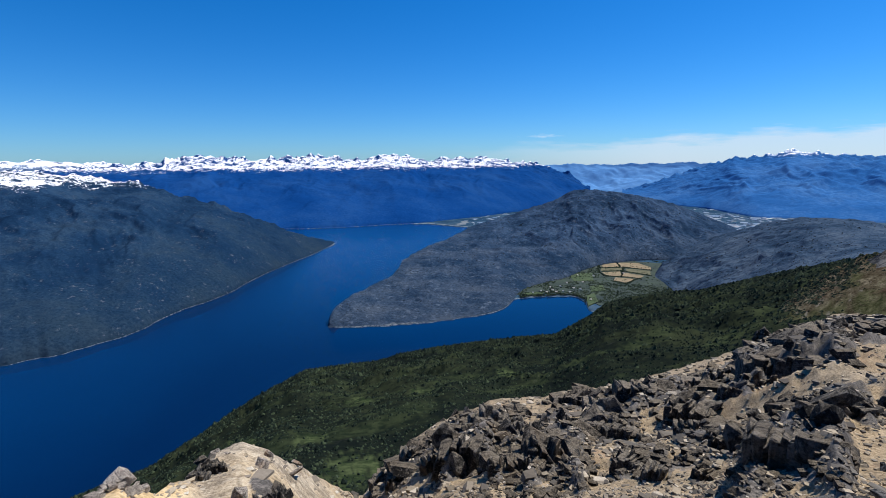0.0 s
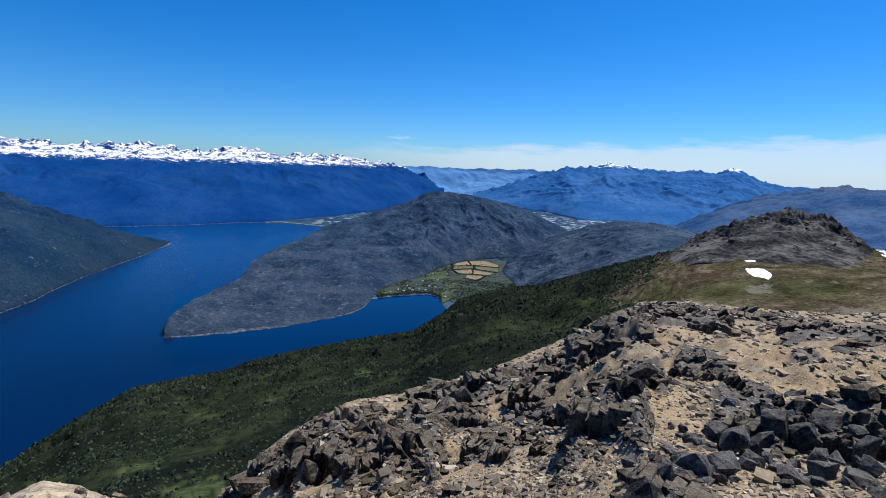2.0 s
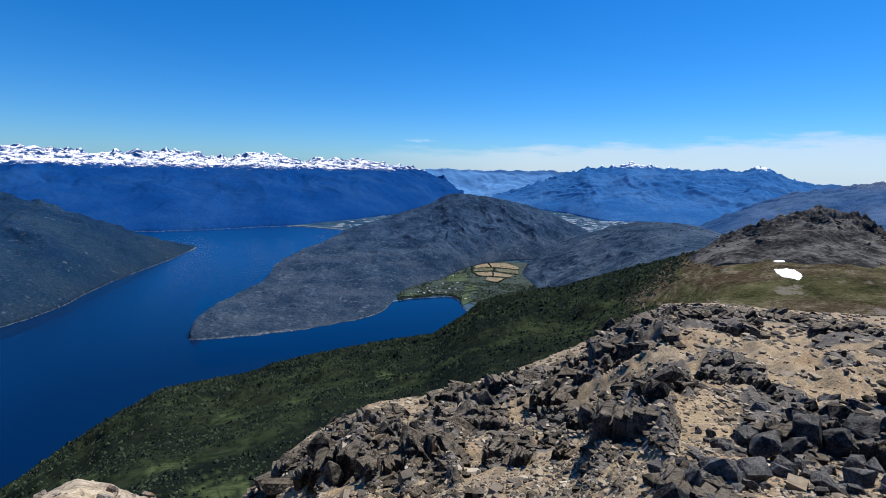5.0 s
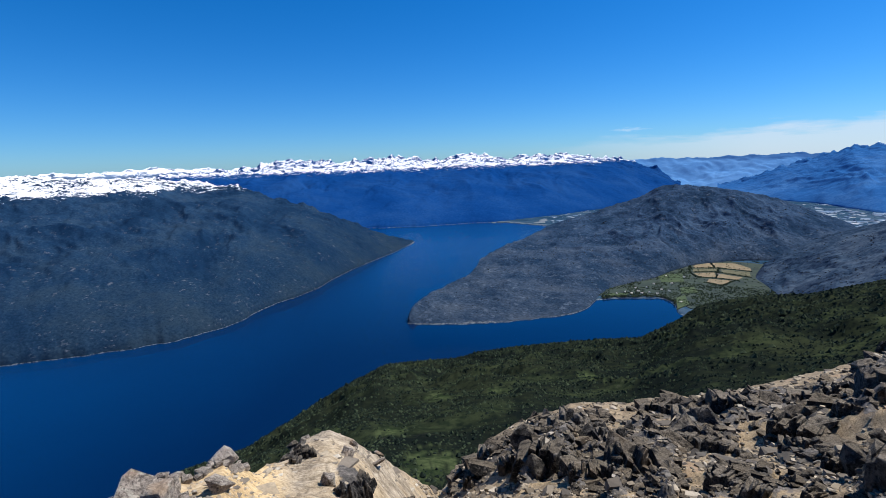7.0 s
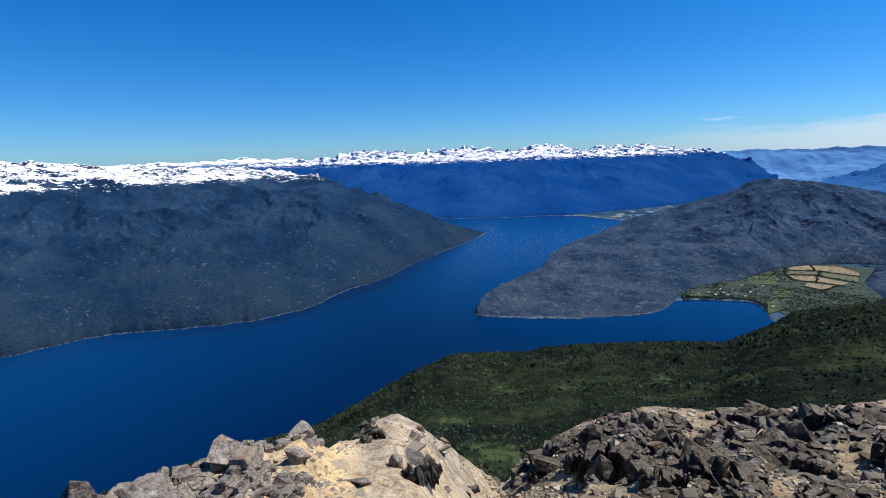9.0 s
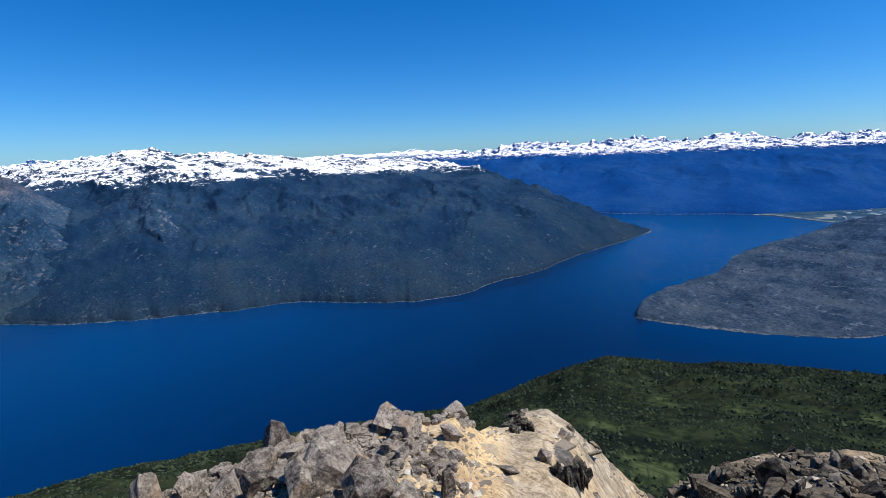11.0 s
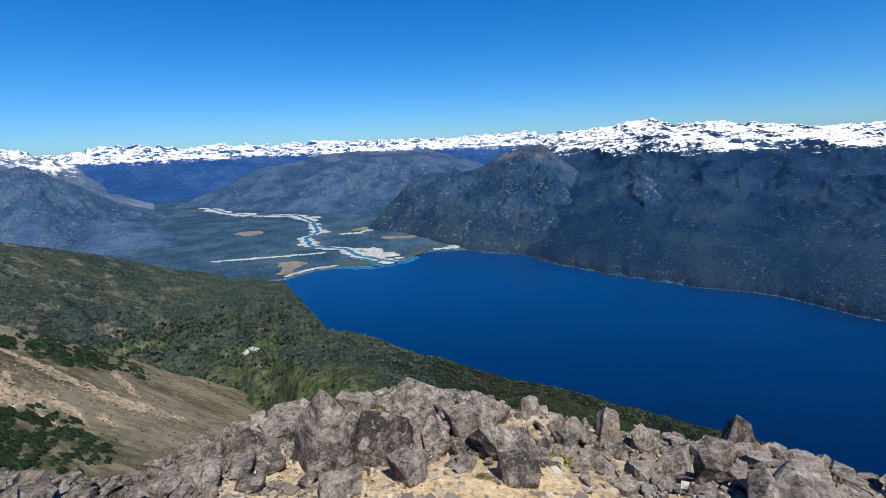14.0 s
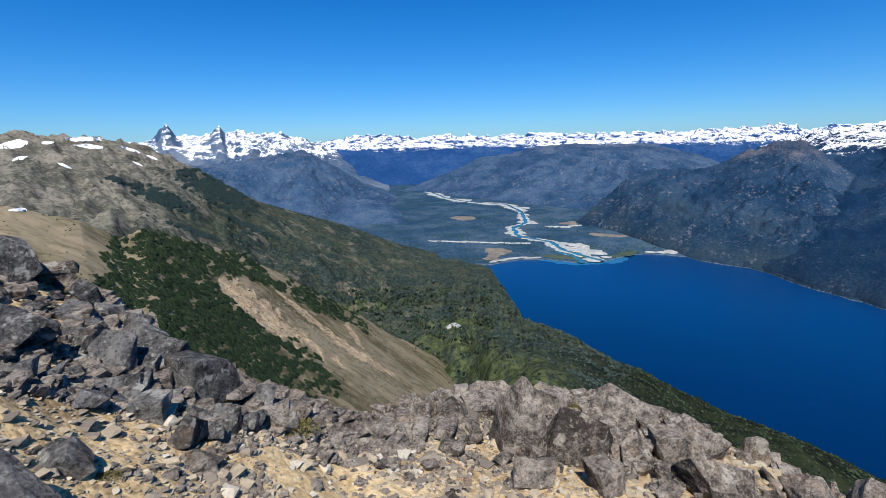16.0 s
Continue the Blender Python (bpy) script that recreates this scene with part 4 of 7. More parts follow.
def part(name, me, parent, label=""):
    ob = new(name, me)
    ob.parent = parent
    return tagged(ob, label)


def triangles_mesh(name, co, tri, mat, smooth_shade=False):
    me = bpy.data.meshes.new(name)
    me.vertices.add(len(co))
    me.vertices.foreach_set("co", np.asarray(co, np.float32).ravel())
    me.loops.add(tri.size)
    me.loops.foreach_set("vertex_index", tri.astype(np.int32).ravel())
    me.polygons.add(len(tri))
    me.polygons.foreach_set("loop_start", np.arange(0, tri.size, 3, dtype=np.int32))
    me.polygons.foreach_set("loop_total", np.full(len(tri), 3, dtype=np.int32))
    me.update(calc_edges=True)
    me.polygons.foreach_set("use_smooth", np.full(len(tri), smooth_shade))
    me.materials.append(mat)
    return me


# ---- rock ----
def rock_material(name, dark, mid, light, lichen, stain, scale=1.0, lit_dust=None):
    m, t, b = material(name, 0.9, 0.1)
    info = t.nodes.new("ShaderNodeObjectInfo")
    geo = t.nodes.new("ShaderNodeNewGeometry")
    pos = geo.outputs["Position"]
    big, small, fine = noise_node(t, 0.9 * scale, 6, 0.65, pos), noise_node(t, 7 * scale, 8, 0.7, pos), noise_node(t, 40 * scale, 4, 0.7, pos)
    tone = maths(t, 'ADD', maths(t, 'MULTIPLY', big, 0.38), maths(t, 'MULTIPLY', small, 0.62))
    tone = maths(t, 'ADD', tone, maths(t, 'MULTIPLY', maths(t, 'SUBTRACT', info.outputs["Random"], 0.5), 0.09))
    tone = maths(t, 'ADD', tone, maths(t, 'MULTIPLY', maths(t, 'SUBTRACT', fine, 0.5), 0.35))
    col = ramp(t, tone, [(0.41, dark), (0.5, mid), (0.60, light)])
    spots, dots = noise_node(t, 5 * scale, 5, 0.55, pos), noise_node(t, 22 * scale, 4, 0.5, pos)
    col = mix(t, ramp(t, spots, [(0.60, 0.0), (0.66, 0.55)]), col, lichen)
    col = mix(t, ramp(t, dots, [(0.61, 0.0), (0.67, 0.4)]), col, lichen)
    col = mix(t, ramp(t, dots, [(0.33, 0.7), (0.40, 0.0)]), col, dark)
    col = mix(t, ramp(t, noise_node(t, 1.4 * scale, 5, 0.6, pos), [(0.57, 0.0), (0.70, 0.55)]), col, stain)
    # Upward faces go tan: dust, plus sunlit tops painted lighter than shaded sides.
    if lit_dust:
        flat = t.nodes.new("ShaderNodeSeparateXYZ")
        t.links.new(geo.outputs["Normal"], flat.inputs[0])
        lie = maths(t, 'ADD', flat.outputs[2], maths(t, 'MULTIPLY', maths(t, 'SUBTRACT', small, 0.5), 1.6))
        col = mix(t, ramp(t, lie, [(0.66, 0.0), (1.0, 0.52)]), col, ramp(t, fine, [(0.4, tuple(0.6 * q for q in lit_dust)), (0.6, lit_dust)]))
    t.links.new(col, b.inputs["Base Color"])
    crack = node(t, "ShaderNodeTexVoronoi", Scale=2.6 * scale)
    crack.feature = 'DISTANCE_TO_EDGE'
    warp = mix(t, 0.12, pos, node_color(t, 3.0 * scale, pos))
    t.links.new(warp, crack.inputs["Vector"])
    seam = ramp(t, crack.outputs["Distance"], [(0.0, 0.0), (0.03, 1.0)])
    t.links.new(mix(t, seam, mix(t, 0.22, col, dark), col), b.inputs["Base Color"])
    n = bump(t, maths(t, 'ADD', small, maths(t, 'MULTIPLY', seam, 0.08)), 1.0, 0.11 / scale)
    t.links.new(bump(t, fine, 0.9, 0.014 / scale, n), b.inputs["Normal"])
    return m


grey_rock = rock_material("lichened grey rock", (0.058, 0.050, 0.044), (0.215, 0.184, 0.156), (0.40, 0.350, 0.295), (0.56, 0.52, 0.43), (0.40, 0.27, 0.16))
crag_rock = rock_material("dark broken lava rock", (0.011, 0.0108, 0.0105), (0.044, 0.0415, 0.039), (0.135, 0.125, 0.112), (0.25, 0.228, 0.20), (0.14, 0.10, 0.065), 0.45, (0.30, 0.245, 0.175))
heap_rock = rock_material("dark grey lichened rock", (0.032, 0.032, 0.033), (0.118, 0.115, 0.111), (0.235, 0.228, 0.215), (0.52, 0.51, 0.47), (0.27, 0.19, 0.13))
slab_rock = rock_material("blue-grey lava rock", (0.020, 0.020, 0.021), (0.072, 0.073, 0.077), (0.180, 0.183, 0.188), (0.26, 0.26, 0.255), (0.12, 0.10, 0.085), 0.8, (0.20, 0.185, 0.160))


def stone_material(name, tones):
    m, t, b = material(name, 0.9, 0.1)
    geo = t.nodes.new("ShaderNodeNewGeometry")
    small = noise_node(t, 12, 5, 0.7, geo.outputs["Position"])
    col = ramp(t, geo.outputs["Random Per Island"], list(zip((0.0, 0.35, 0.6, 0.85, 1.0), tones)))
    col = mix(t, ramp(t, small, [(0.35, 0.45), (0.65, 0.0)]), col, (0.10, 0.085, 0.07))
    t.links.new(col, b.inputs["Base Color"])
    t.links.new(bump(t, small, 0.6, 0.02), b.inputs["Normal"])
    return m


stone_mat = stone_material("loose stones", [(0.060, 0.054, 0.048), (0.15, 0.131, 0.107), (0.26, 0.216, 0.156), (0.36, 0.30, 0.215), (0.46, 0.41, 0.335)])
pale_stone = stone_material("pale flat stones", [(0.14, 0.12, 0.10), (0.25, 0.215, 0.17), (0.38, 0.305, 0.205), (0.44, 0.375, 0.275), (0.54, 0.50, 0.42)])


def hull(points, cuts=0, chip=0.0, seed=0):
    """A convex block from points; its faces split and chipped."""
    bm = bmesh.new()
    for p in points:
        bm.verts.new(p)
    res = bmesh.ops.convex_hull(bm, input=bm.verts)
    loose = [v for v in bm.verts if not v.link_faces]
    bmesh.ops.delete(bm, geom=loose, context='VERTS')
    if cuts:
        bmesh.ops.bevel(bm, geom=list(bm.edges), offset=0.012, segments=1, affect='EDGES', clamp_overlap=True)
        bmesh.ops.triangulate(bm, faces=bm.faces)
        long = [e for e in bm.edges if e.calc_length() > 0.16]
        bmesh.ops.subdivide_edges(bm, edges=long, cuts=cuts, use_grid_fill=True)
        bmesh.ops.triangulate(bm, faces=bm.faces)
        off = Vector((seed * 3.1, seed * 1.7, 0))
        for v in bm.verts:
            d = noise.fractal(v.co * 2.2 + off, 0.8, 2.1, 3)
            d = 0.55 * math.floor(d * 3.5) / 3.5 + 0.45 * d + 0.25 * noise.noise(v.co * 9 + off)
            v.co += v.normal * chip * d
    else:
        bmesh.ops.triangulate(bm, faces=bm.faces)
    bmesh.ops.recalc_face_normals(bm, faces=bm.faces)
    return bm


def block_points(rnd, n, rough):
    """Corners of a broken block: a jittered box with some corners split."""
    pts = []
    for sx in (-1, 1):
        for sy in (-1, 1):
            for sz in (-1, 1):
                pts.append(Vector((sx * 0.5 * rnd.uniform(1 - rough, 1), sy * 0.5 * rnd.uniform(1 - rough, 1), sz * 0.5 * rnd.uniform(1 - rough, 1))))
    rnd.shuffle(pts)
    for k in range(n):
        p = pts[k % 8]
        ax = rnd.randrange(3)
        q = p.copy()
        q[ax] *= rnd.uniform(0.1, 0.6)
        p[(ax + 1) % 3] *= rnd.uniform(0.5, 0.9)
        pts.append(q)
    return pts


def rock_mesh(seed, mat, cuts=2, chip=0.02, rough=0.45, n=4, peak=0.0, thin=1.0):
    rnd = random.Random(seed)
    pts = block_points(rnd, n, rough)
    if seed % 2 and not peak:
        pts = [Vector((rnd.uniform(-0.5, 0.5), rnd.uniform(-0.5, 0.5), rnd.uniform(-0.5, 0.5))) * 1.15 for _ in range(9 + seed % 4)]
    if peak:
        pts = [Vector((p.x * (1 - peak * (p.z + 0.5)), p.y * (1 - peak * (p.z + 0.5)), p.z)) for p in pts] + [Vector((rnd.uniform(-0.15, 0.15), 0, 0.6))]
    if thin < 1:
        lean = Matrix.Rotation(rnd.uniform(0.35, 1.0), 3, 'X')
        pts = [lean @ Vector((p.x * 1.1, p.y * 1.1, p.z * thin)) for p in pts]
    bm = hull(pts, cuts, chip, seed)
    for e in bm.edges:
        if len(e.link_faces) == 2 and e.calc_face_angle(0) > 0.22:
            e.smooth = False
    for f in bm.faces:
        f.smooth = False
    me = bpy.data.meshes.new("rock")
    bm.to_mesh(me)
    bm.free()
    me.materials.append(mat)
    return me


GREY = [rock_mesh(100 + i, grey_rock, 1, 0.03, 0.5 + 0.07 * (i % 4), 3 + i % 5, 0.0, (1.0, 0.7, 0.6, 0.8)[i % 4]) for i in range(10)]
STONE = [rock_mesh(120 + i, grey_rock, 2, 0.05, 0.5 + 0.06 * (i % 4), 4 + i % 4, 0.0, (1.0, 0.8, 0.7)[i % 3]) for i in range(10)]
HEAP = [rock_mesh(120 + i, heap_rock, 2, 0.03, 0.45 + 0.06 * (i % 4), 4 + i % 4, 0.0, (1.0, 0.75, 0.62)[i % 3]) for i in range(10)]
PEAK = [rock_mesh(140 + i, grey_rock, 2, 0.04, 0.5, 5, 0.55) for i in range(4)]
CRAG = [rock_mesh(160 + i, crag_rock, 1, 0.03, 0.62, 4 + i % 4, 0.35 * (i % 2)) for i in range(10)]


def crag_mesh(seed):
    """A body of jointed rock: upright plates of uneven height, broken off together."""
    rnd = random.Random(seed * 31)
    bm = bmesh.new()
    for k in range(9):
        u, v = rnd.uniform(-0.42, 0.42), rnd.uniform(-0.38, 0.38)
        high = rnd.uniform(0.35, 1.0) * (1.1 - 0.9 * math.hypot(u, v))
        wide, thick = rnd.uniform(0.22, 0.5), rnd.uniform(0.14, 0.3)
        one = hull([Vector((u + p.x * wide, v + p.y * thick, -0.5 + (p.z + 0.5) * high + 0.35 * p.x * wide)) for p in block_points(rnd, 4, 0.5)], 1, 0.022, seed + k)
        me = bpy.data.meshes.new("plate")
        one.to_mesh(me)
        one.free()
        bm.from_mesh(me)
        bpy.data.meshes.remove(me)
    for f in bm.faces:
        f.smooth = False
    me = bpy.data.meshes.new("crag")
    bm.to_mesh(me)
    bm.free()
    me.materials.append(crag_rock)
    return me


BODY = [crag_mesh(k + 1) for k in range(6)]


def cliff_mesh(seed):
    """A ledge of upright joint blocks side by side, sheer in front, sloping down behind."""
    rnd = random.Random(seed * 17 + 3)
    bm = bmesh.new()
    count = 15
    for k in range(count):
        u = -0.46 + 0.92 * k / (count - 1) + rnd.uniform(-0.03, 0.03)
        high = max(0.3, (1.08 - 1.3 * abs(u + 0.1) ** 1.5) * rnd.uniform(0.68, 1.0))
        wide, deep, front = rnd.uniform(0.10, 0.22), rnd.uniform(0.55, 0.95), rnd.uniform(-0.5, -0.22) + 0.35 * abs(u)
        pts = []
        for q in block_points(rnd, 5, 0.4):
            back = q.y + 0.5
            z = -0.5 + (q.z + 0.5) * high * (1 - 0.45 * back)
            pts.append(Vector((u + q.x * wide + 0.16 * (z + 0.5), front + back * deep + 0.12 * (z + 0.5), z)))
        one = hull(pts, 1, 0.02, seed + k)
        me = bpy.data.meshes.new("plate")
        one.to_mesh(me)
        one.free()
        bm.from_mesh(me)
        bpy.data.meshes.remove(me)
    for f in bm.faces:
        f.smooth = False
    me = bpy.data.meshes.new("cliff")
    bm.to_mesh(me)
    bm.free()
    me.materials.append(crag_rock)
    return me


CLIFF = [cliff_mesh(k + 1) for k in range(6)]


def rock_pose(az, el, w, h, turn=0.0, lean=0.0, tilt=0.0, sink=0.12, deep=0.9):
    """Pose of a unit block that stands on the summit ground and is w by h degrees large."""
    low = el - h * 0.5
    r = float(ground_range(az, low)[0])
    slant = r / math.cos(radians(el))
    wm, hm = slant * 2 * math.tan(radians(w / 2)), slant * 2 * math.tan(radians(h / 2)) / max(0.6, math.cos(radians(el)))
    dm = deep * (wm + hm) / 2
    r += dm * 0.30
    x, y = plan(az, r)
    z = float(summit_height(np.array([az]), np.array([r]))[0])
    want = r * math.tan(radians(el))
    z = min(max(want, z + hm * 0.2), z + hm * 0.40)
    m = pose(float(x), float(y), z - hm * sink * 0.3, lean, tilt, az)
    return m @ Matrix.Diagonal((wm * 1.08, dm * 1.1, hm * 1.12, 1)) @ pose(0, 0, 0, 0, 0, turn)


def long_slab(seed):
    """A long split slab with a sheer edge."""
    return rock_mesh(seed, grey_rock, 2, 0.02, 0.22, 3)


LONG = [long_slab(k) for k in (222, 224, 226)]

# bearing, elevation, width, height (degrees), shape, tilt
BOULDERS = [(156, -8.9, 5, 5, 0, 8), (156.5, -14, 6, 4.5, 1, -10), (151.7, -14.9, 4.6, 3.2, 2, 12), (149.2, -18.6, 4.4, 4, 3, 18), (145.7, -19.6, 5.2, 4.6, 4, 14), (142.2, -22.6, 7.2, 5.4, 10, 6), (142.8, -26.4, 5.6, 5.2, 5, -8),
            (146.4, -23.7, 4.6, 3, 6, 0), (151.5, -21.5, 3.2, 2.2, 7, 0), (137.6, -25.7, 6.4, 3, 8, 4), (133.6, -27.2, 3.4, 2.2, 9, 0), (158.4, -26.2, 10, 7.5, 1, 20)]
BOULDERS += [(153.2, -26.0, 4.8, 2.6, 4, 6), (150.8, -17.2, 3.6, 3, 8, -15), (154.2, -19.0, 3.4, 2.8, 9, 12), (147.3, -16.6, 3.6, 2.6, 6, 20), (105.6, -30.4, 9.5, 8, 11, 4), (110.5, -29.0, 5, 3, 2, 0),
             (99.4, -31.3, 7.5, 6, 3, 12), (96.6, -28.4, 4.6, 3.6, 5, 10), (108.8, -27.9, 5, 3, 7, 6), (102, -28.4, 4.6, 2.8, 0, 0), (94.0, -28.5, 7, 4.4, 1, 8), (89, -30.6, 5.2, 4, 6, -6), (85.9, -30.0, 5.4, 3.4, 4, 16)]
BOULDERS += [(84.2, -33.0, 6.4, 4.4, 8, 10), (80.4, -29.9, 4, 2.8, 10, 6), (75.9, -31.6, 3.6, 3.2, 2, -12), (70.7, -31.0, 5.2, 4.2, 12, 0), (72.4, -33.6, 3.6, 3, 5, 8), (63.6, -32.2, 4.2, 2.6, 3, 0), (57.4, -29.3, 4.2, 3.6, 13, 0),
             (59.9, -32.6, 3.4, 3, 0, 10), (55, -32.6, 4.2, 4, 7, 24), (50.4, -33.4, 9.0, 3.4, 14, 44), (53.6, -34.2, 7.0, 2.4, 15, 46), (46.6, -35.2, 6.0, 2.6, 16, 40), (46, -35, 5.4, 4, 4, 30), (42, -29.9, 3.6, 2.6, 6, 0), (36.5, -30.6, 3.2, 2.2, 9, 0)]
BOULDERS += [(37.2, -35.2, 2.2, 2.8, 10, 0), (42.3, -36.2, 3.2, 2.6, 2, 12), (52.4, -30.8, 2.6, 2.6, 8, 6), (50.4, -30.0, 2.2, 2.2, 12, 14), (66.8, -31.6, 2.6, 2.4, 3, -10), (78.2, -32.6, 3, 2.4, 5, 0), (91.8, -32, 4.4, 3, 9, 14),
             (82, -35.6, 5, 3.2, 0, 6), (74.6, -31.6, 3.4, 2.6, 7, 0), (104, -35, 5, 3.4, 4, 8), (96, -34.6, 5, 3.6, 6, -8), (114, -30, 4.4, 2.6, 8, 0), (118, -29.4, 3.4, 2, 3, 0), (125, -28.7, 3, 1.8, 2, 0), (129.6, -28.6, 2.8, 1.8, 5, 0)]
for k, (az, el, w, h, shape, tilt) in enumerate(BOULDERS):
    ob = new("boulder", (STONE + PEAK + LONG)[shape] if az < 131 else HEAP[shape % 10])
    ob.matrix_world = rock_pose(az, el, w * 0.88, h * 0.92, 37.0 * k if shape < 10 else (20.0 * (k % 3) if shape < 14 else 6.0), 4 * ((k * 7) % 5 - 2), tilt)
    big = "large" if w * h > 18 else "small"
    form = "long" if shape >= 14 else "pointed" if shape >= 10 else ("leaning" if tilt > 9 else "angular")
    tagged(ob, f"{big} {form} {'grey' if az < 131 else 'dark grey'} boulder with pale lichen on the stony rim", "boulder", "boulders along the rim")

def heap(az):
    """Lower edge, in degrees of elevation, of the boulder heap beside the open soil."""
    return np.interp(az, [130, 141.5, 145, 159], [-29.4, -28.6, -24.8, -18.4])


rnd = random.Random(17)
for k in range(330):
    az = rnd.uniform(18, 158) if k < 245 else rnd.uniform(132, 160)
    top = float(line(RIM, az, 2))
    el = top + 1.0 - abs(rnd.gauss(0, 2.2)) if az < 130 else max(heap(az) + 0.9, top + 1 - 12 * rnd.random())
    if 20 < az < 36 and rnd.random() < 0.6:
        continue
    w = math.exp(rnd.gauss(0.45, 0.42)) * (1.5 if k >= 245 else 0.9)
    ob = new("rock", (GREY if az < 136 else HEAP)[rnd.randrange(10)])
    ob.matrix_world = rock_pose(az, el, w, w * rnd.uniform(0.35, 0.85), rnd.uniform(0, 360), rnd.uniform(-22, 22), rnd.uniform(-25, 25))
    tagged(ob, "broken grey rock lying among rubble on the rim", "rock", "rubble on the rim")

rnd = random.Random(5)
for az, el, w, h, count in OUTCROPS:
    base = rock_pose(az, el, w, h)
    out = new("rock_outcrop")
    out.location = base.translation
    tagged(out, "dark jagged outcrop of broken lava rock on tan scree", "outcrop", "outcrops on the scree slope")
    here = out.location.copy()
    for k in range(1 if h >= 4.5 else 2):
        q = 1.0 if h >= 4.5 else 0.6
        a = az + (0 if h >= 4.5 else (k - 0.5) * w * 0.55)
        ob = part("ledge", CLIFF[rnd.randrange(6)], out)
        ob.matrix_basis = Matrix.Translation(-here) @ rock_pose(a, el - 0.05 * h, w * q, h * rnd.uniform(0.85, 1.0), rnd.uniform(-22, 12), rnd.uniform(4, 14), rnd.uniform(-14, 2), sink=0.6, deep=0.9)
    lumps = 2 + int(w > 5) + int(w > 8)
    for k in range(lumps):
        a, e = az + (k + 0.5 - lumps / 2) / lumps * w * 0.8 + rnd.uniform(-0.3, 0.3), el - rnd.uniform(0.0, 0.15) * h
        low = rnd.uniform(0.35, 0.7)
        if h >= 4.5:
            e, low = el + rnd.uniform(0.22, 0.36) * h, low * 0.6
        m = rock_pose(a, e, w / lumps * rnd.uniform(1.0, 1.7), h * low, 25 + rnd.gauss(0, 14), 12 + rnd.gauss(0, 8), -22 + rnd.gauss(0, 9), sink=0.9, deep=1.2)
        ob = part("crag", BODY[rnd.randrange(6)], out)
        ob.matrix_basis = Matrix.Translation(-here) @ m
    for k in range(int(count * (0.3 if h >= 4.5 else 0.45))):
        a, e = az + rnd.uniform(-0.5, 0.5) * w, el + rnd.uniform(-0.45, 0.42) * h
        s = rnd.uniform(0.12, 0.34) * min(w, h * 1.4)
        m = rock_pose(a, e, s * rnd.uniform(1.0, 2.4), s * rnd.uniform(0.4, 1.1), 25 + rnd.gauss(0, 20), 12 + rnd.gauss(0, 12), -22 + rnd.gauss(0, 14), deep=1.0)
        ob = part("block", CRAG[rnd.randrange(10)], out)
        ob.matrix_basis = Matrix.Translation(-here) @ m


# large angular blocks of the broken ridge: bearing, elevation, width, height
RIDGE = [(-39.6, -33.8, 2.4, 1.8), (-42.1, -31.9, 4.6, 4.4), (-43.6, -30.4, 3.8, 4.0), (-46.8, -28.6, 5.4, 3.0), (-49.3, -27.4, 3.6, 2.8), (-50.2, -24.4, 4.0, 4.4), (-53.4, -23.2, 2.8, 3.8), (-55.7, -22.7, 3.6, 4.0), (-57.9, -21.4, 3.8, 3.0),
         (-60.2, -22.2, 3.0, 3.0), (-60.0, -24.7, 3.6, 1.6), (-63.0, -20.0, 4.0, 3.4), (-64.9, -18.2, 3.4, 3.0), (-66.4, -16.9, 2.8, 3.0), (-67.0, -14.6, 3.2, 2.2), (-68.8, -13.7, 3.0, 2.0), (-55.1, -26.6, 3.2, 1.8), (-52.0, -26.2, 2.6, 2.0),
         (-57.3, -25.3, 3.0, 1.8), (-46.2, -25.9, 2.6, 2.0), (-67.4, -11.9, 2.6, 1.4), (-70.1, -12.6, 2.8, 1.4), (-64.8, -21.7, 4.0, 2.4), (-67.2, -23.3, 5.0, 1.8), (-70.3, -21.2, 5.0, 1.7), (-70.6, -19.5, 2.4, 1.2), (-72.9, -19.3, 2.8, 1.2), (-66.8, -26.3, 2.4, 1.6), (-72.7, -23.2, 2.6, 1.4)]
SLAB = [rock_mesh(180 + i, slab_rock, 1, 0.03, 0.6, 4 + i % 3, 0.35 * (i % 2), (1.0, 0.62, 0.48)[i % 3]) for i in range(12)]
rnd = random.Random(29)
for k, (az, el, w, h) in enumerate(RIDGE):
    ob = new("boulder", SLAB[k % 12])
    ob.matrix_world = rock_pose(az, el, w * 0.82, h * 0.85, rnd.uniform(0, 360), rnd.uniform(-14, 14), rnd.uniform(-24, 24), deep=0.8)
    tagged(ob, "large angular dark lava block in a broken ridge" if h > 2 else "flat dark lava slab lying on tan scree", "boulder", "dark blocks of the broken ridge")
    for j in range(7 if k < 20 else 2):
        q = rnd.uniform(0.2, 0.52)
        ob = new("boulder", SLAB[rnd.randrange(12)])
        ob.matrix_world = rock_pose(az + rnd.uniform(-0.8, 0.8) * w, el + rnd.uniform(-0.65, 0.45) * h, w * q, h * q, rnd.uniform(0, 360), rnd.uniform(-25, 25), rnd.uniform(-30, 30))
        tagged(ob, "small angular dark lava block among larger ones", "boulder", "dark blocks of the broken ridge")


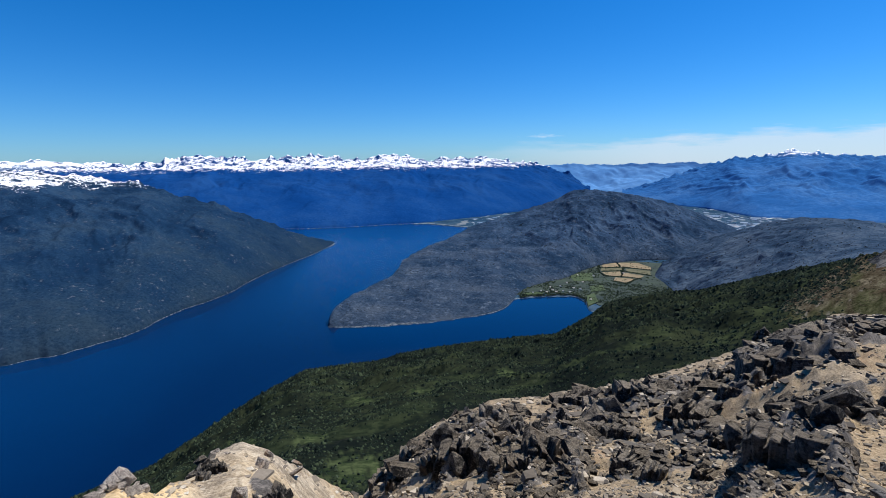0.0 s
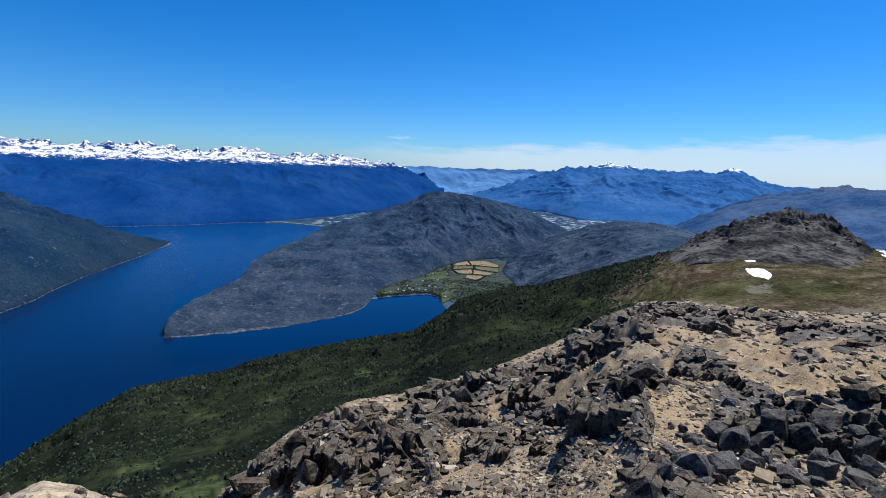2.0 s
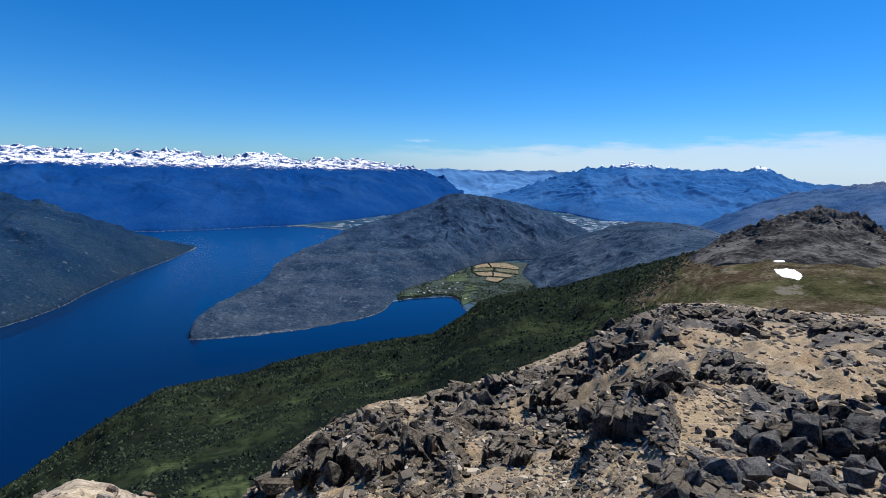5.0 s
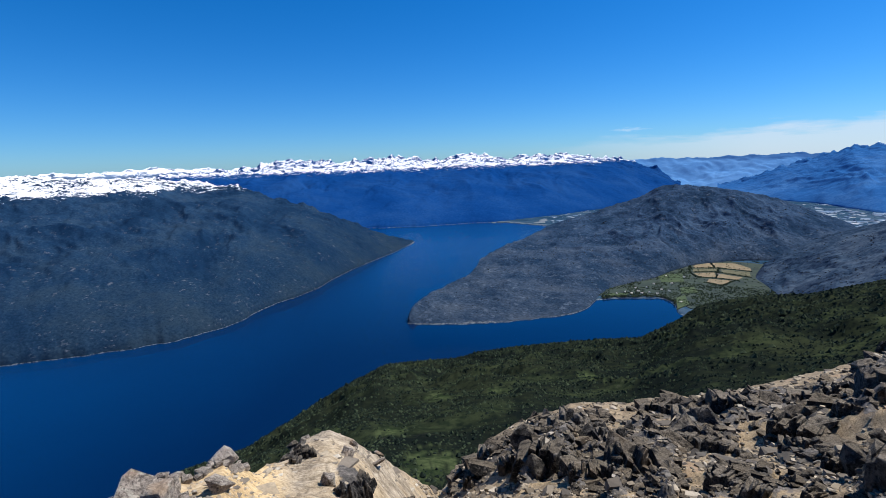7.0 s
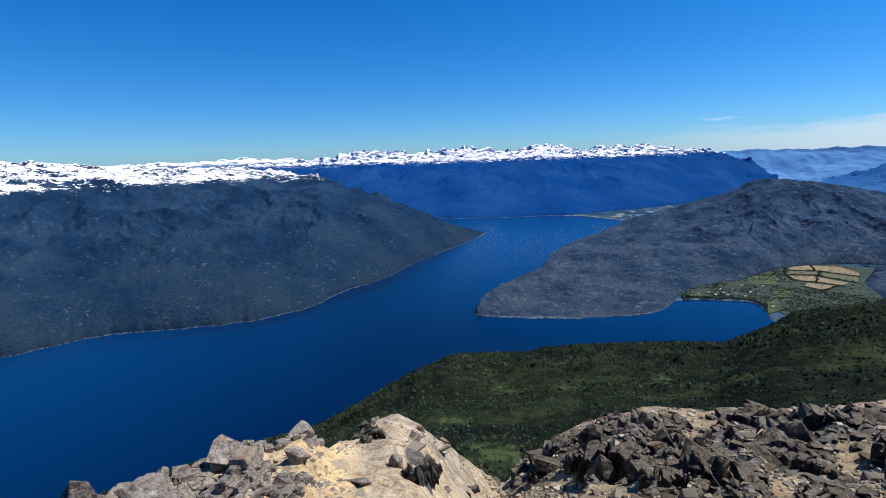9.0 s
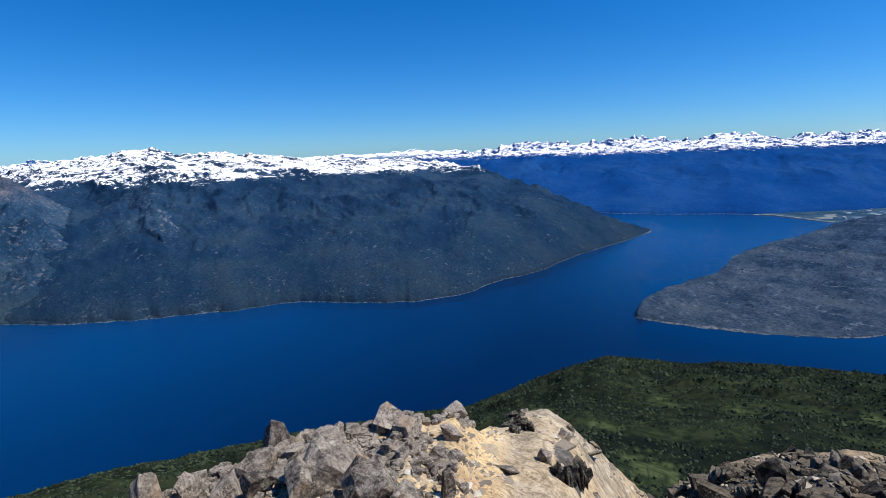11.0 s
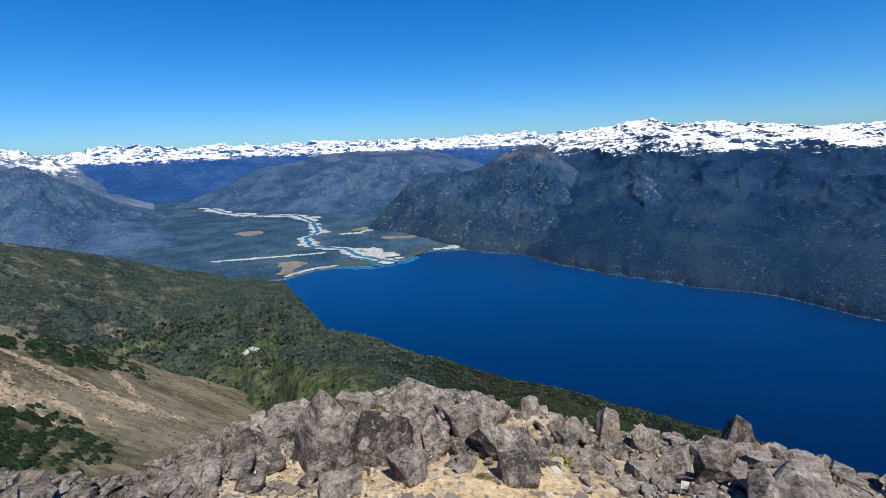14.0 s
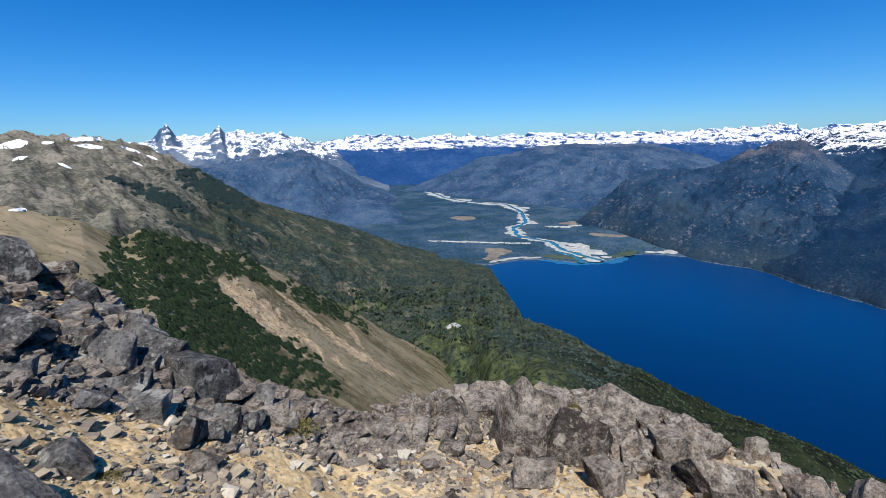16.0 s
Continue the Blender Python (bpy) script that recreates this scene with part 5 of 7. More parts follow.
# ---- loose stones ----
def scatter(name, shapes, place, scale, mat, label, category, group="", seed=3, upright=False, flat=False, smooth_shade=False):
    """Many small pieces as one mesh: shapes are (points, triangles); place (n,3), scale (n,3)."""
    rs = np.random.RandomState(seed)
    n = len(place)
    which = rs.randint(0, len(shapes), n)
    cos, tris, base = [], [], 0
    for k, (pts, tri) in enumerate(shapes):
        i = np.where(which == k)[0]
        a = rs.uniform(0, 2 * np.pi, len(i))
        p = pts[None] * np.ones((len(i), 1, 1))
        if not upright:
            b = rs.normal(0, 0.35, len(i))
            c, s = np.cos(b)[:, None], np.sin(b)[:, None]
            p = np.stack([p[..., 0], p[..., 1] * c - p[..., 2] * s, p[..., 1] * s + p[..., 2] * c], -1)
        p = p * scale[i][:, None, :]
        c, s = np.cos(a)[:, None], np.sin(a)[:, None]
        p = np.stack([p[..., 0] * c - p[..., 1] * s, p[..., 0] * s + p[..., 1] * c, p[..., 2]], -1) + place[i][:, None, :]
        cos.append(p.reshape(-1, 3))
        tris.append((tri[None] + (base + np.arange(len(i)) * len(pts))[:, None, None]).reshape(-1, 3))
        base += len(i) * len(pts)
    ob = new(name, triangles_mesh(name, np.concatenate(cos), np.concatenate(tris), mat, smooth_shade))
    return tagged(ob, label, category, group, "stuff")


def hull_shape(seed, n, rough=0.55):
    bm = hull(block_points(random.Random(seed), n, rough))
    bm.verts.index_update()
    pts = np.array([v.co for v in bm.verts])
    tri = np.array([[v.index for v in f.verts] for f in bm.faces])
    bm.free()
    return pts, tri


def loose_stones():
    rs = np.random.RandomState(11)
    shapes = [hull_shape(300 + i, 1 + i % 3) for i in range(14)]
    n = 52000
    az = np.where(rs.uniform(0, 1, n) < 0.62, rs.uniform(-76, 14, n), rs.uniform(14, 160, n))
    el = line(RIM, az, 2) - 0.15 - rs.uniform(0, 1, n) ** 1.1 * (44 + line(RIM, az, 2))
    r = ground_range(az, el)
    x, y = plan(az, r)
    keep = fbm(x / 2.2, y / 2.2, 3, 81) + 0.35 * fbm(x / 9, y / 9, 2, 84) + rs.normal(0, 0.35, n) - 0.8 * smooth(11, 15, az) * smooth(32, 28, az) > -0.2
    az, el, r, x, y = az[keep], el[keep], r[keep], x[keep], y[keep]
    deg = np.exp(rs.normal(-1.25, 0.6, len(az)))
    size = np.clip(r * np.radians(deg), 0.015, 0.9) * np.where(r > 25, 0.8, 1.0)
    z = summit_height(az, r) + size * 0.12
    place = np.stack([x, y, z], -1)
    scale = np.stack([size * rs.uniform(0.8, 1.4, len(az)), size * rs.uniform(0.6, 1.0, len(az)), size * rs.uniform(0.35, 0.75, len(az))], -1)
    right = az < 14
    scatter("loose_stones", shapes, place[right], scale[right], stone_mat, "loose grey and tan stones strewn over the scree", "stones")
    scatter("pale_stones", shapes, place[~right], scale[~right] * rs.choice([0.9, 1.3, 1.8], (np.sum(~right), 1), p=[0.6, 0.28, 0.12]) * (1.2, 1.2, 0.38), pale_stone, "flat pale stones strewn over ochre soil", "stones")


loose_stones()


def scree_chips():
    """Small flat chips lying thickly over the open scree, in drifts."""
    rs = np.random.RandomState(19)
    shapes = [hull_shape(320 + i, 1, 0.7) for i in range(14)]
    n = 26000
    az = rs.uniform(-76, -8, n)
    top = line(RIM, az, 2)
    el = top - 0.1 - rs.uniform(0, 1, n) ** 1.25 * (38 + top)
    r = ground_range(az, el)
    x, y = plan(az, r)
    drift = fbm(x / 3.5, y / 3.5, 4, 83) + 0.4 * fbm(x / 14, y / 14, 2, 85)
    keep = drift + rs.normal(0, 0.3, n) - 0.75 * smooth(-36, -24, az) > -0.05
    az, r, x, y, drift = az[keep], r[keep], x[keep], y[keep], drift[keep]
    size = np.clip(r * np.radians(np.exp(rs.normal(-1.15, 0.5, len(az)) + 0.5 * np.clip(drift, 0, 1))), 0.02, 1.0) * (1 - 0.45 * smooth(14, 6, r))
    z = summit_height(az, r) + size * 0.06
    place, scale = np.stack([x, y, z], -1), np.stack([size * rs.uniform(0.8, 1.8, len(az)), size * rs.uniform(0.6, 1.0, len(az)), size * rs.uniform(0.18, 0.5, len(az))], -1)
    dark = rs.uniform(0, 1, len(az)) < 0.62
    scatter("dark_chips", shapes, place[dark], scale[dark], chip_mat, "flat dark lava chips strewn over the scree", "stones", seed=23)
    scatter("tan_chips", shapes, place[~dark], scale[~dark], stone_mat, "flat tan chips strewn over the scree", "stones", seed=24)


def soil_stones():
    """Broken grey and pale stones on the ochre soil in front of the heaped boulders."""
    rs = np.random.RandomState(20)
    shapes = [hull_shape(320 + i, 2, 0.6) for i in range(14)]
    n = 5200
    az = rs.uniform(96, 158, n)
    top = np.where(az > 130, heap(az), line(RIM, az, 2) - 2.0)
    el = top - np.abs(rs.normal(0, 3.4, n))
    r = ground_range(az, el)
    x, y = plan(az, r)
    keep = fbm(x / 0.7, y / 0.7, 3, 87) + rs.normal(0, 0.3, n) > 0.02
    az, r, x, y = az[keep], r[keep], x[keep], y[keep]
    size = r * np.radians(np.exp(rs.normal(-0.55, 0.55, len(az))))
    z = summit_height(az, r) + size * 0.1
    place, scale = np.stack([x, y, z], -1), np.stack([size * rs.uniform(0.8, 1.7, len(az)), size * rs.uniform(0.6, 1.0, len(az)), size * rs.uniform(0.25, 0.6, len(az))], -1)
    pale = rs.uniform(0, 1, len(az)) < 0.6
    scatter("soil_stones", shapes, place[pale], scale[pale], pale_stone, "pale broken stones on ochre soil by the heap", "stones", seed=25)
    scatter("soil_stones", shapes, place[~pale], scale[~pale], grey_rock, "grey lichened stones on ochre soil by the heap", "stones", seed=26)


soil_stones()
chip_mat = stone_material("dark lava chips", [(0.022, 0.021, 0.020), (0.045, 0.042, 0.038), (0.080, 0.074, 0.066), (0.13, 0.12, 0.105), (0.24, 0.22, 0.19)])
scree_chips()


def rim_rubble():
    """Small grey rubble heaped along the rim, too much to count."""
    rs = np.random.RandomState(16)
    shapes = [hull_shape(370 + i, 2 + i % 3) for i in range(14)]
    n = 9000
    az = np.concatenate([rs.uniform(34, 132, 5200), rs.uniform(132, 160, 3800)])
    top = line(RIM, az, 2)
    el = np.where(az < 132, top + 0.2 - np.abs(rs.normal(0, 2.6, n)), np.maximum(heap(az) + np.abs(rs.normal(0, 1.0, n)) - 0.3, rs.uniform(-29, -6, n)))
    el = np.minimum(el, top - 0.02)
    r = ground_range(az, el)
    x, y = plan(az, r)
    keep = fbm(x / 2.5, y / 2.5, 4, 88) + rs.normal(0, 0.2, n) + 0.15 > 0
    az, r, x, y = az[keep], r[keep], x[keep], y[keep]
    size = np.clip(r * np.radians(np.exp(rs.normal(-0.25, 0.5, len(az)))), 0.02, 0.6)
    z = summit_height(az, r) + size * rs.uniform(0.1, 0.5, len(az))
    scatter("rim_rubble", shapes, np.stack([x, y, z], -1), np.stack([size * rs.uniform(0.8, 1.7, len(az)), size * rs.uniform(0.6, 1.0, len(az)), size * rs.uniform(0.35, 0.8, len(az))], -1),
            grey_rock, "heaped grey rubble along the rim", "rubble", seed=14)


rim_rubble()


def scree_rocks():
    """Middle-sized dark rocks round the outcrops, too many to count."""
    rs = np.random.RandomState(15)
    shapes = [hull_shape(340 + i, 2 + i % 3) for i in range(14)]
    n = 12500
    az = rs.uniform(-76, 16, n)
    el = line(RIM, az, 2) - 0.1 - rs.uniform(0, 1, n) * (43 + line(RIM, az, 2))
    r = ground_range(az, el)
    x, y = plan(az, r)
    mask = crags(az, r)[0]
    keep = mask + 0.55 * fbm(x / 7, y / 7, 4, 86) + rs.normal(0, 0.18, n) + 0.03 * smooth(-34, -12, az) - 0.25 * smooth(-36, -46, az) > 0.46
    az, r, x, y = az[keep], r[keep], x[keep], y[keep]
    size = np.clip(r * np.radians(np.exp(rs.normal(-0.42, 0.5, len(az)))), 0.03, 1.4)
    z = summit_height(az, r) + size * 0.12
    scatter("scree_rocks", shapes, np.stack([x, y, z], -1), np.stack([size * rs.uniform(0.8, 1.6, len(az)), size * rs.uniform(0.6, 1.0, len(az)), size * rs.uniform(0.28, 0.8, len(az))], -1),
            crag_rock, "dark broken rocks strewn round the outcrops", "rocks", seed=4)


scree_rocks()


# ---- scrub and trees ----
def leaf_material(name, dark, mid, light):
    m, t, b = material(name, 0.9, 0.04)
    geo = t.nodes.new("ShaderNodeNewGeometry")
    col = ramp(t, maths(t, 'ADD', maths(t, 'MULTIPLY', geo.outputs["Random Per Island"], 0.6), maths(t, 'MULTIPLY', noise_node(t, 0.02, 4, 0.6, geo.outputs["Position"]), 0.6)),
               [(0.25, dark), (0.55, mid), (0.85, light)])
    t.links.new(col, b.inputs["Base Color"])
    return m


wood_mat = leaf_material("beech scrub leaves", (0.007, 0.012, 0.010), (0.015, 0.024, 0.017), (0.042, 0.058, 0.032))
# Flank leaves are lightened and greyed to carry the haze in their colour.
flank_leaf = leaf_material("woods greyed for haze", (0.016, 0.028, 0.027), (0.028, 0.045, 0.040), (0.056, 0.076, 0.060))
dark_wood = leaf_material("dense dwarf beech", (0.007, 0.014, 0.008), (0.013, 0.023, 0.012), (0.022, 0.035, 0.017))


def clump(seed):
    rs = np.random.RandomState(seed)
    pts = []
    for ring, (h, rad) in enumerate(((0.0, 0.5), (0.45, 0.42))):
        for k in range(5):
            a = 2 * np.pi * (k + ring * 0.5) / 5 + rs.uniform(-0.3, 0.3)
            q = rad * rs.uniform(0.7, 1.25)
            pts.append((q * np.cos(a), q * np.sin(a), h + rs.uniform(-0.12, 0.12) * ring))
    pts.append((rs.uniform(-0.12, 0.12), rs.uniform(-0.12, 0.12), rs.uniform(0.7, 1.0)))
    tri = []
    for k in range(5):
        n = (k + 1) % 5
        tri += [(k, n, 5 + k), (n, 5 + n, 5 + k), (5 + k, 5 + n, 10)]
    return np.array(pts), np.array(tri)


def small_clump(seed):
    rs = np.random.RandomState(seed)
    a = 2 * np.pi * np.arange(5) / 5 + rs.uniform(-0.3, 0.3, 5)
    q = 0.5 * rs.uniform(0.7, 1.25, 5)
    pts = np.concatenate([np.stack([q * np.cos(a), q * np.sin(a), 0 * a], -1), [[rs.uniform(-0.2, 0.2), rs.uniform(-0.2, 0.2), 0.55]]])
    return pts, np.array([(k, (k + 1) % 5, 5) for k in range(5)])


CLUMPS = [clump(400 + i) for i in range(12)]
SMALL = [small_clump(430 + i) for i in range(12)]


def inside(poly, x, y):
    hit = np.zeros(len(x), bool)
    for (x0, y0), (x1, y1) in zip(poly, poly[1:] + poly[:1]):
        cross = ((y0 > y) != (y1 > y)) & (x < (x1 - x0) * (y - y0) / (y1 - y0 + 1e-9) + x0)
        hit ^= cross
    return hit


def woods():
    rs = np.random.RandomState(21)
    n = 150000
    az = rs.uniform(-60, 150, n)
    rd, ro = line(DROP, az, 1), line(SLOPE_END, az, 1)
    r = rd + (ro - rd) * rs.uniform(0, 1, n) ** 1.7
    x, y = plan(az, r)
    g = (r - rd) / (ro - rd)
    cover = 0.55 * fbm(x / 70, y / 70, 4, 91) + 0.5 * fbm(x / 20, y / 20, 3, 95)
    low = np.where(az > 112, -0.55 + 0.75 * smooth(-60, -190, slope_height(az, r)) - 0.3 * smooth(420, 180, r), 0.36 + 0.25 * smooth(0.2, 0.6, g))
    low = np.where((az > 95) & (az <= 112), 0.30 - 0.45 * smooth(420, 180, r) * smooth(96, 102, az), low)
    keep = (cover + low - 0.6 * glade(az, r) + rs.normal(0, 0.16, n) > 0) & (g < 0.985)
    az, r, x, y, g = az[keep], r[keep], x[keep], y[keep], g[keep]
    size = np.clip(r * np.where(r < 200, 0.0068, 0.0054), 0.25, 3.2) * np.exp(rs.normal(0, 0.3, len(az)))
    place = np.stack([x, y, slope_height(az, r) - 0.2], -1)
    scale = np.stack([size, size, size * rs.uniform(0.7, 1.1, len(az))], -1)
    for name, pick, shapes, label in (("scrub_forest", (az < 92) & (r < 115), CLUMPS, "dark green low forest covering the upper slope"), ("lower_forest", (az < 92) & (r >= 115), SMALL, "dark green forest covering the slope down to the lake"),
                                      ("flank_woods", az >= 92, SMALL, "scattered dark woods on the mountain flank")):
        scatter(name, shapes, place[pick], scale[pick], flank_leaf if name == "flank_woods" else wood_mat, label, "forest", upright=True, seed=5)


woods()

DARK_WOOD = [(149.9, -9.2), (146.7, -8.0), (142.3, -10.0), (137.0, -12.4), (134.9, -15.0), (130.0, -16.9), (124.3, -20.9), (125.0, -21.7), (132.0, -18.1), (134.2, -16.2), (139.4, -13.4), (141.9, -13.4),
             (138.4, -18.0), (135.5, -21.2), (133.0, -21.8), (130.0, -24.4), (128.2, -27.7), (131.9, -28.5), (138, -25), (146, -20), (150.5, -16), (151, -12.4)]


def dwarf_wood():
    rs = np.random.RandomState(31)
    az, el = rs.uniform(123, 152, 34000), rs.uniform(-29, -7.5, 34000)
    wob, gap = 1.3 * fbm(az * 0.9, el * 0.9, 4, 97), fbm(az * 0.7, el * 1.1, 4, 98)
    ok = inside(DARK_WOOD, az + wob, el + wob) & (gap + rs.normal(0, 0.08, 34000) > -0.42 + 0.5 * smooth(-19, -24, el) * smooth(137, 133, az))
    place, scale = [], []
    for a, e in zip(az[ok], el[ok]):
        p, nrm = sight(scrub_spur, a, e)
        if p is None:
            continue
        s = min(2.1, 0.0105 * p.length) * math.exp(rs.normal(0, 0.25))
        place.append((p.x, p.y, p.z - 0.15 * s))
        scale.append((s, s, s * 0.85))
    scatter("dwarf_wood", SMALL, np.array(place), np.array(scale), dark_wood, "dense dark green dwarf beech wood on the spur", "forest", upright=True, seed=7)


dwarf_wood()


# ---- patches lying on the land: snow, scars, fields, gravel ----
def plain(name, dark, light, scale, rough=0.9, relief=0.1):
    m, t, b = material(name, rough, 0.2)
    geo = t.nodes.new("ShaderNodeNewGeometry")
    n = noise_node(t, scale, 6, 0.65, geo.outputs["Position"])
    t.links.new(ramp(t, n, [(0.35, dark), (0.65, light)]), b.inputs["Base Color"])
    t.links.new(bump(t, n, 0.6, relief), b.inputs["Normal"])
    return m


snow_mat = plain("old snow", (0.78, 0.81, 0.86), (0.90, 0.91, 0.93), 0.6, 0.6)
gravel_mat = plain("river gravel", (0.20, 0.215, 0.215), (0.42, 0.425, 0.40), 0.08)
river_mat = plain("turquoise river water", (0.02, 0.10, 0.16), (0.03, 0.14, 0.20), 0.05, 0.15)
straw_mat = plain("straw-coloured field", (0.14, 0.11, 0.065), (0.22, 0.175, 0.105), 0.06)
hay_mat = plain("olive field", (0.07, 0.072, 0.040), (0.115, 0.108, 0.062), 0.06)
green_mat = plain("green pasture", (0.030, 0.052, 0.022), (0.055, 0.078, 0.034), 0.03)
marsh_mat = plain("wet meadow", (0.030, 0.050, 0.036), (0.052, 0.074, 0.048), 0.03)
vale_mat = plain("dark wooded meadow", (0.014, 0.026, 0.024), (0.034, 0.050, 0.036), 0.03)
# Far sand is dulled and blued, so its colour includes the haze.
far_sand = plain("far beach tinted for haze", (0.085, 0.110, 0.135), (0.15, 0.175, 0.19), 0.03)
sand_mat = plain("tan clearing", (0.11, 0.10, 0.085), (0.19, 0.165, 0.135), 0.03)


def draped(name, ob, az, el, w, h, mat, label, category, turn=0.0, lift=0.25, group="", seed=1, kind=""):
    """An uneven patch that lies on a land form, w by h degrees large."""
    rows, cols = 6, 34
    pts, ok = [], True
    for i in range(rows + 1):
        for k in range(cols):
            a = 2 * math.pi * k / cols
            q = (i / rows) * (1 + 0.35 * noise.noise(Vector((math.cos(a) * 1.6, math.sin(a) * 1.6, seed * 5.3))) + 0.15 * noise.noise(Vector((math.cos(a) * 5, math.sin(a) * 5, seed * 3.3))))
            u, v = 0.5 * w * q * math.cos(a), 0.5 * h * q * math.sin(a)
            c, s = math.cos(radians(turn)), math.sin(radians(turn))
            p, nrm = sight(ob, az - (u * c - v * s), el + u * s + v * c)
            if p is None:
                ok = False
                p, nrm = (pts[-1] if pts else Vector((0, 0, -50))), Vector((0, 0, 1))
                pts.append(p.copy())
            else:
                up = lift * (1 - (i / rows) ** 4) - 0.03
                pts.append(p + Vector((0, 0, up)))
    co = np.array([tuple(p) for p in pts])
    tri = []
    for i in range(rows):
        for k in range(cols):
            n = (k + 1) % cols
            a, b, c, d = i * cols + k, i * cols + n, (i + 1) * cols + n, (i + 1) * cols + k
            tri += [(a, c, b), (a, d, c)]
    thing = new(name, triangles_mesh(name, co, np.array(tri), mat, True))
    return tagged(thing, label, category, group, kind)


for k, (az, el, w, h, turn) in enumerate([(-51.1, -9.45, 2.5, 0.85, -8), (-46.9, -8.75, 1.5, 0.22, 0), (-50.1, -8.35, 1.1, 0.2, 5), (-59.9, -6.05, 2.6, 0.3, -22), (-60.7, -6.35, 2.0, 0.5, -5), (-67.9, -7.6, 3.6, 0.36, -25), (-61.6, -10.25, 1.8, 0.3, -8)]):
    draped("snow_patch", meadow_hill, az, el, w, h, snow_mat, "white patch of old snow on the brown meadow", "snow patch", turn, group="snow patches on the hill", seed=k)
for k, (az, el, w, h, turn) in enumerate([(150.4, 1.0, 3.0, 0.45, 0), (150.2, 0.3, 2.2, 0.4, -8), (147.0, -0.1, 1.6, 0.25, -25), (155.6, 0.6, 2.0, 0.7, 12), (153.3, 0.7, 0.8, 0.3, 0), (145.3, -0.9, 1.0, 0.2, -30), (152.4, -1.4, 1.2, 0.22, -30), (155.4, -0.6, 1.0, 0.3, 15), (146.6, -1.5, 0.9, 0.16, -30)]):
    draped("snow_patch", FLANK, az, el, w, h, snow_mat, "white snow patch below the rocky crest", "snow patch", turn, 0.6, "snow patches on the flank", k + 20)
for k, (az, el, w, h, turn) in enumerate([(113.2, -21.7, 1.5, 0.5, -25), (114.3, -21.75, 0.8, 0.45, 10), (113.0, -19.6, 1.6, 0.3, 0)]):
    draped("landslip", FLANK, az, el, w, h, gravel_mat if k < 2 else sand_mat, "small pale landslip on the green lower flank", "landslip", turn, 0.5, "landslips", k + 70)
draped("snow_patch", scrub_spur, 155.7, -5.1, 2.4, 0.3, snow_mat, "thin white snow patch on the brown spur", "snow patch", 0, group="snow patches on the flank", seed=41)
# Haze over the high flank is mixed into these leaf tones.
hazy_wood = leaf_material("dark woods tinted for haze", (0.012, 0.024, 0.026), (0.017, 0.031, 0.032), (0.026, 0.042, 0.040))
WOOD_PATCHES = [(139.8, -4.7, 7.4, 2.3, -32), (145.0, -5.0, 5.0, 1.5, -28), (142.0, -9.0, 5.5, 0.5, -28), (136.5, -9.0, 6.0, 0.5, -30), (148.5, -3.0, 1.6, 0.5, -20)]


def patch_trees():
    rs = np.random.RandomState(41)
    place, scale = [], []
    for az, el, w, h, turn in WOOD_PATCHES:
        for k in range(int(640 * w * h)):
            q, a = math.sqrt(rs.uniform()) * 1.35, rs.uniform(0, 2 * math.pi)
            u, v = 0.5 * w * q * math.cos(a), 0.5 * h * q * math.sin(a)
            c, s = math.cos(radians(turn)), math.sin(radians(turn))
            ta, te = az - (u * c - v * s), el + u * s + v * c
            p, nrm = sight(FLANK, ta, te)
            if p is not None and q + 0.9 * float(fbm(np.array([ta * 1.2]), np.array([te * 2.4]), 3, 157)[0]) < 0.95:
                size = p.length * rs.uniform(0.0024, 0.0048)
                place.append((p.x, p.y, p.z))
                scale.append((size, size, size * 1.3))
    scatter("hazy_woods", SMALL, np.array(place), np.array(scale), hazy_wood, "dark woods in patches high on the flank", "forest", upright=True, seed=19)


patch_trees()


def flat_patch(name, ring, z, mat, label, category, group="", parent=None):
    """A flat piece of ground on the valley floor from its corners (bearing, range)."""
    bm = bmesh.new()
    vs = [bm.verts.new((*[float(c) for c in plan(a, r)], z)) for a, r in ring]
    f = bm.faces.new(vs)
    res = bmesh.ops.extrude_face_region(bm, geom=[f])
    for v in [g for g in res["geom"] if isinstance(g, bmesh.types.BMVert)]:
        v.co.z -= 3.0
    bmesh.ops.recalc_face_normals(bm, faces=bm.faces)
    me = bpy.data.meshes.new(name)
    bm.to_mesh(me)
    bm.free()
    me.materials.append(mat)
    return tagged(new(name, me), label, category, group)


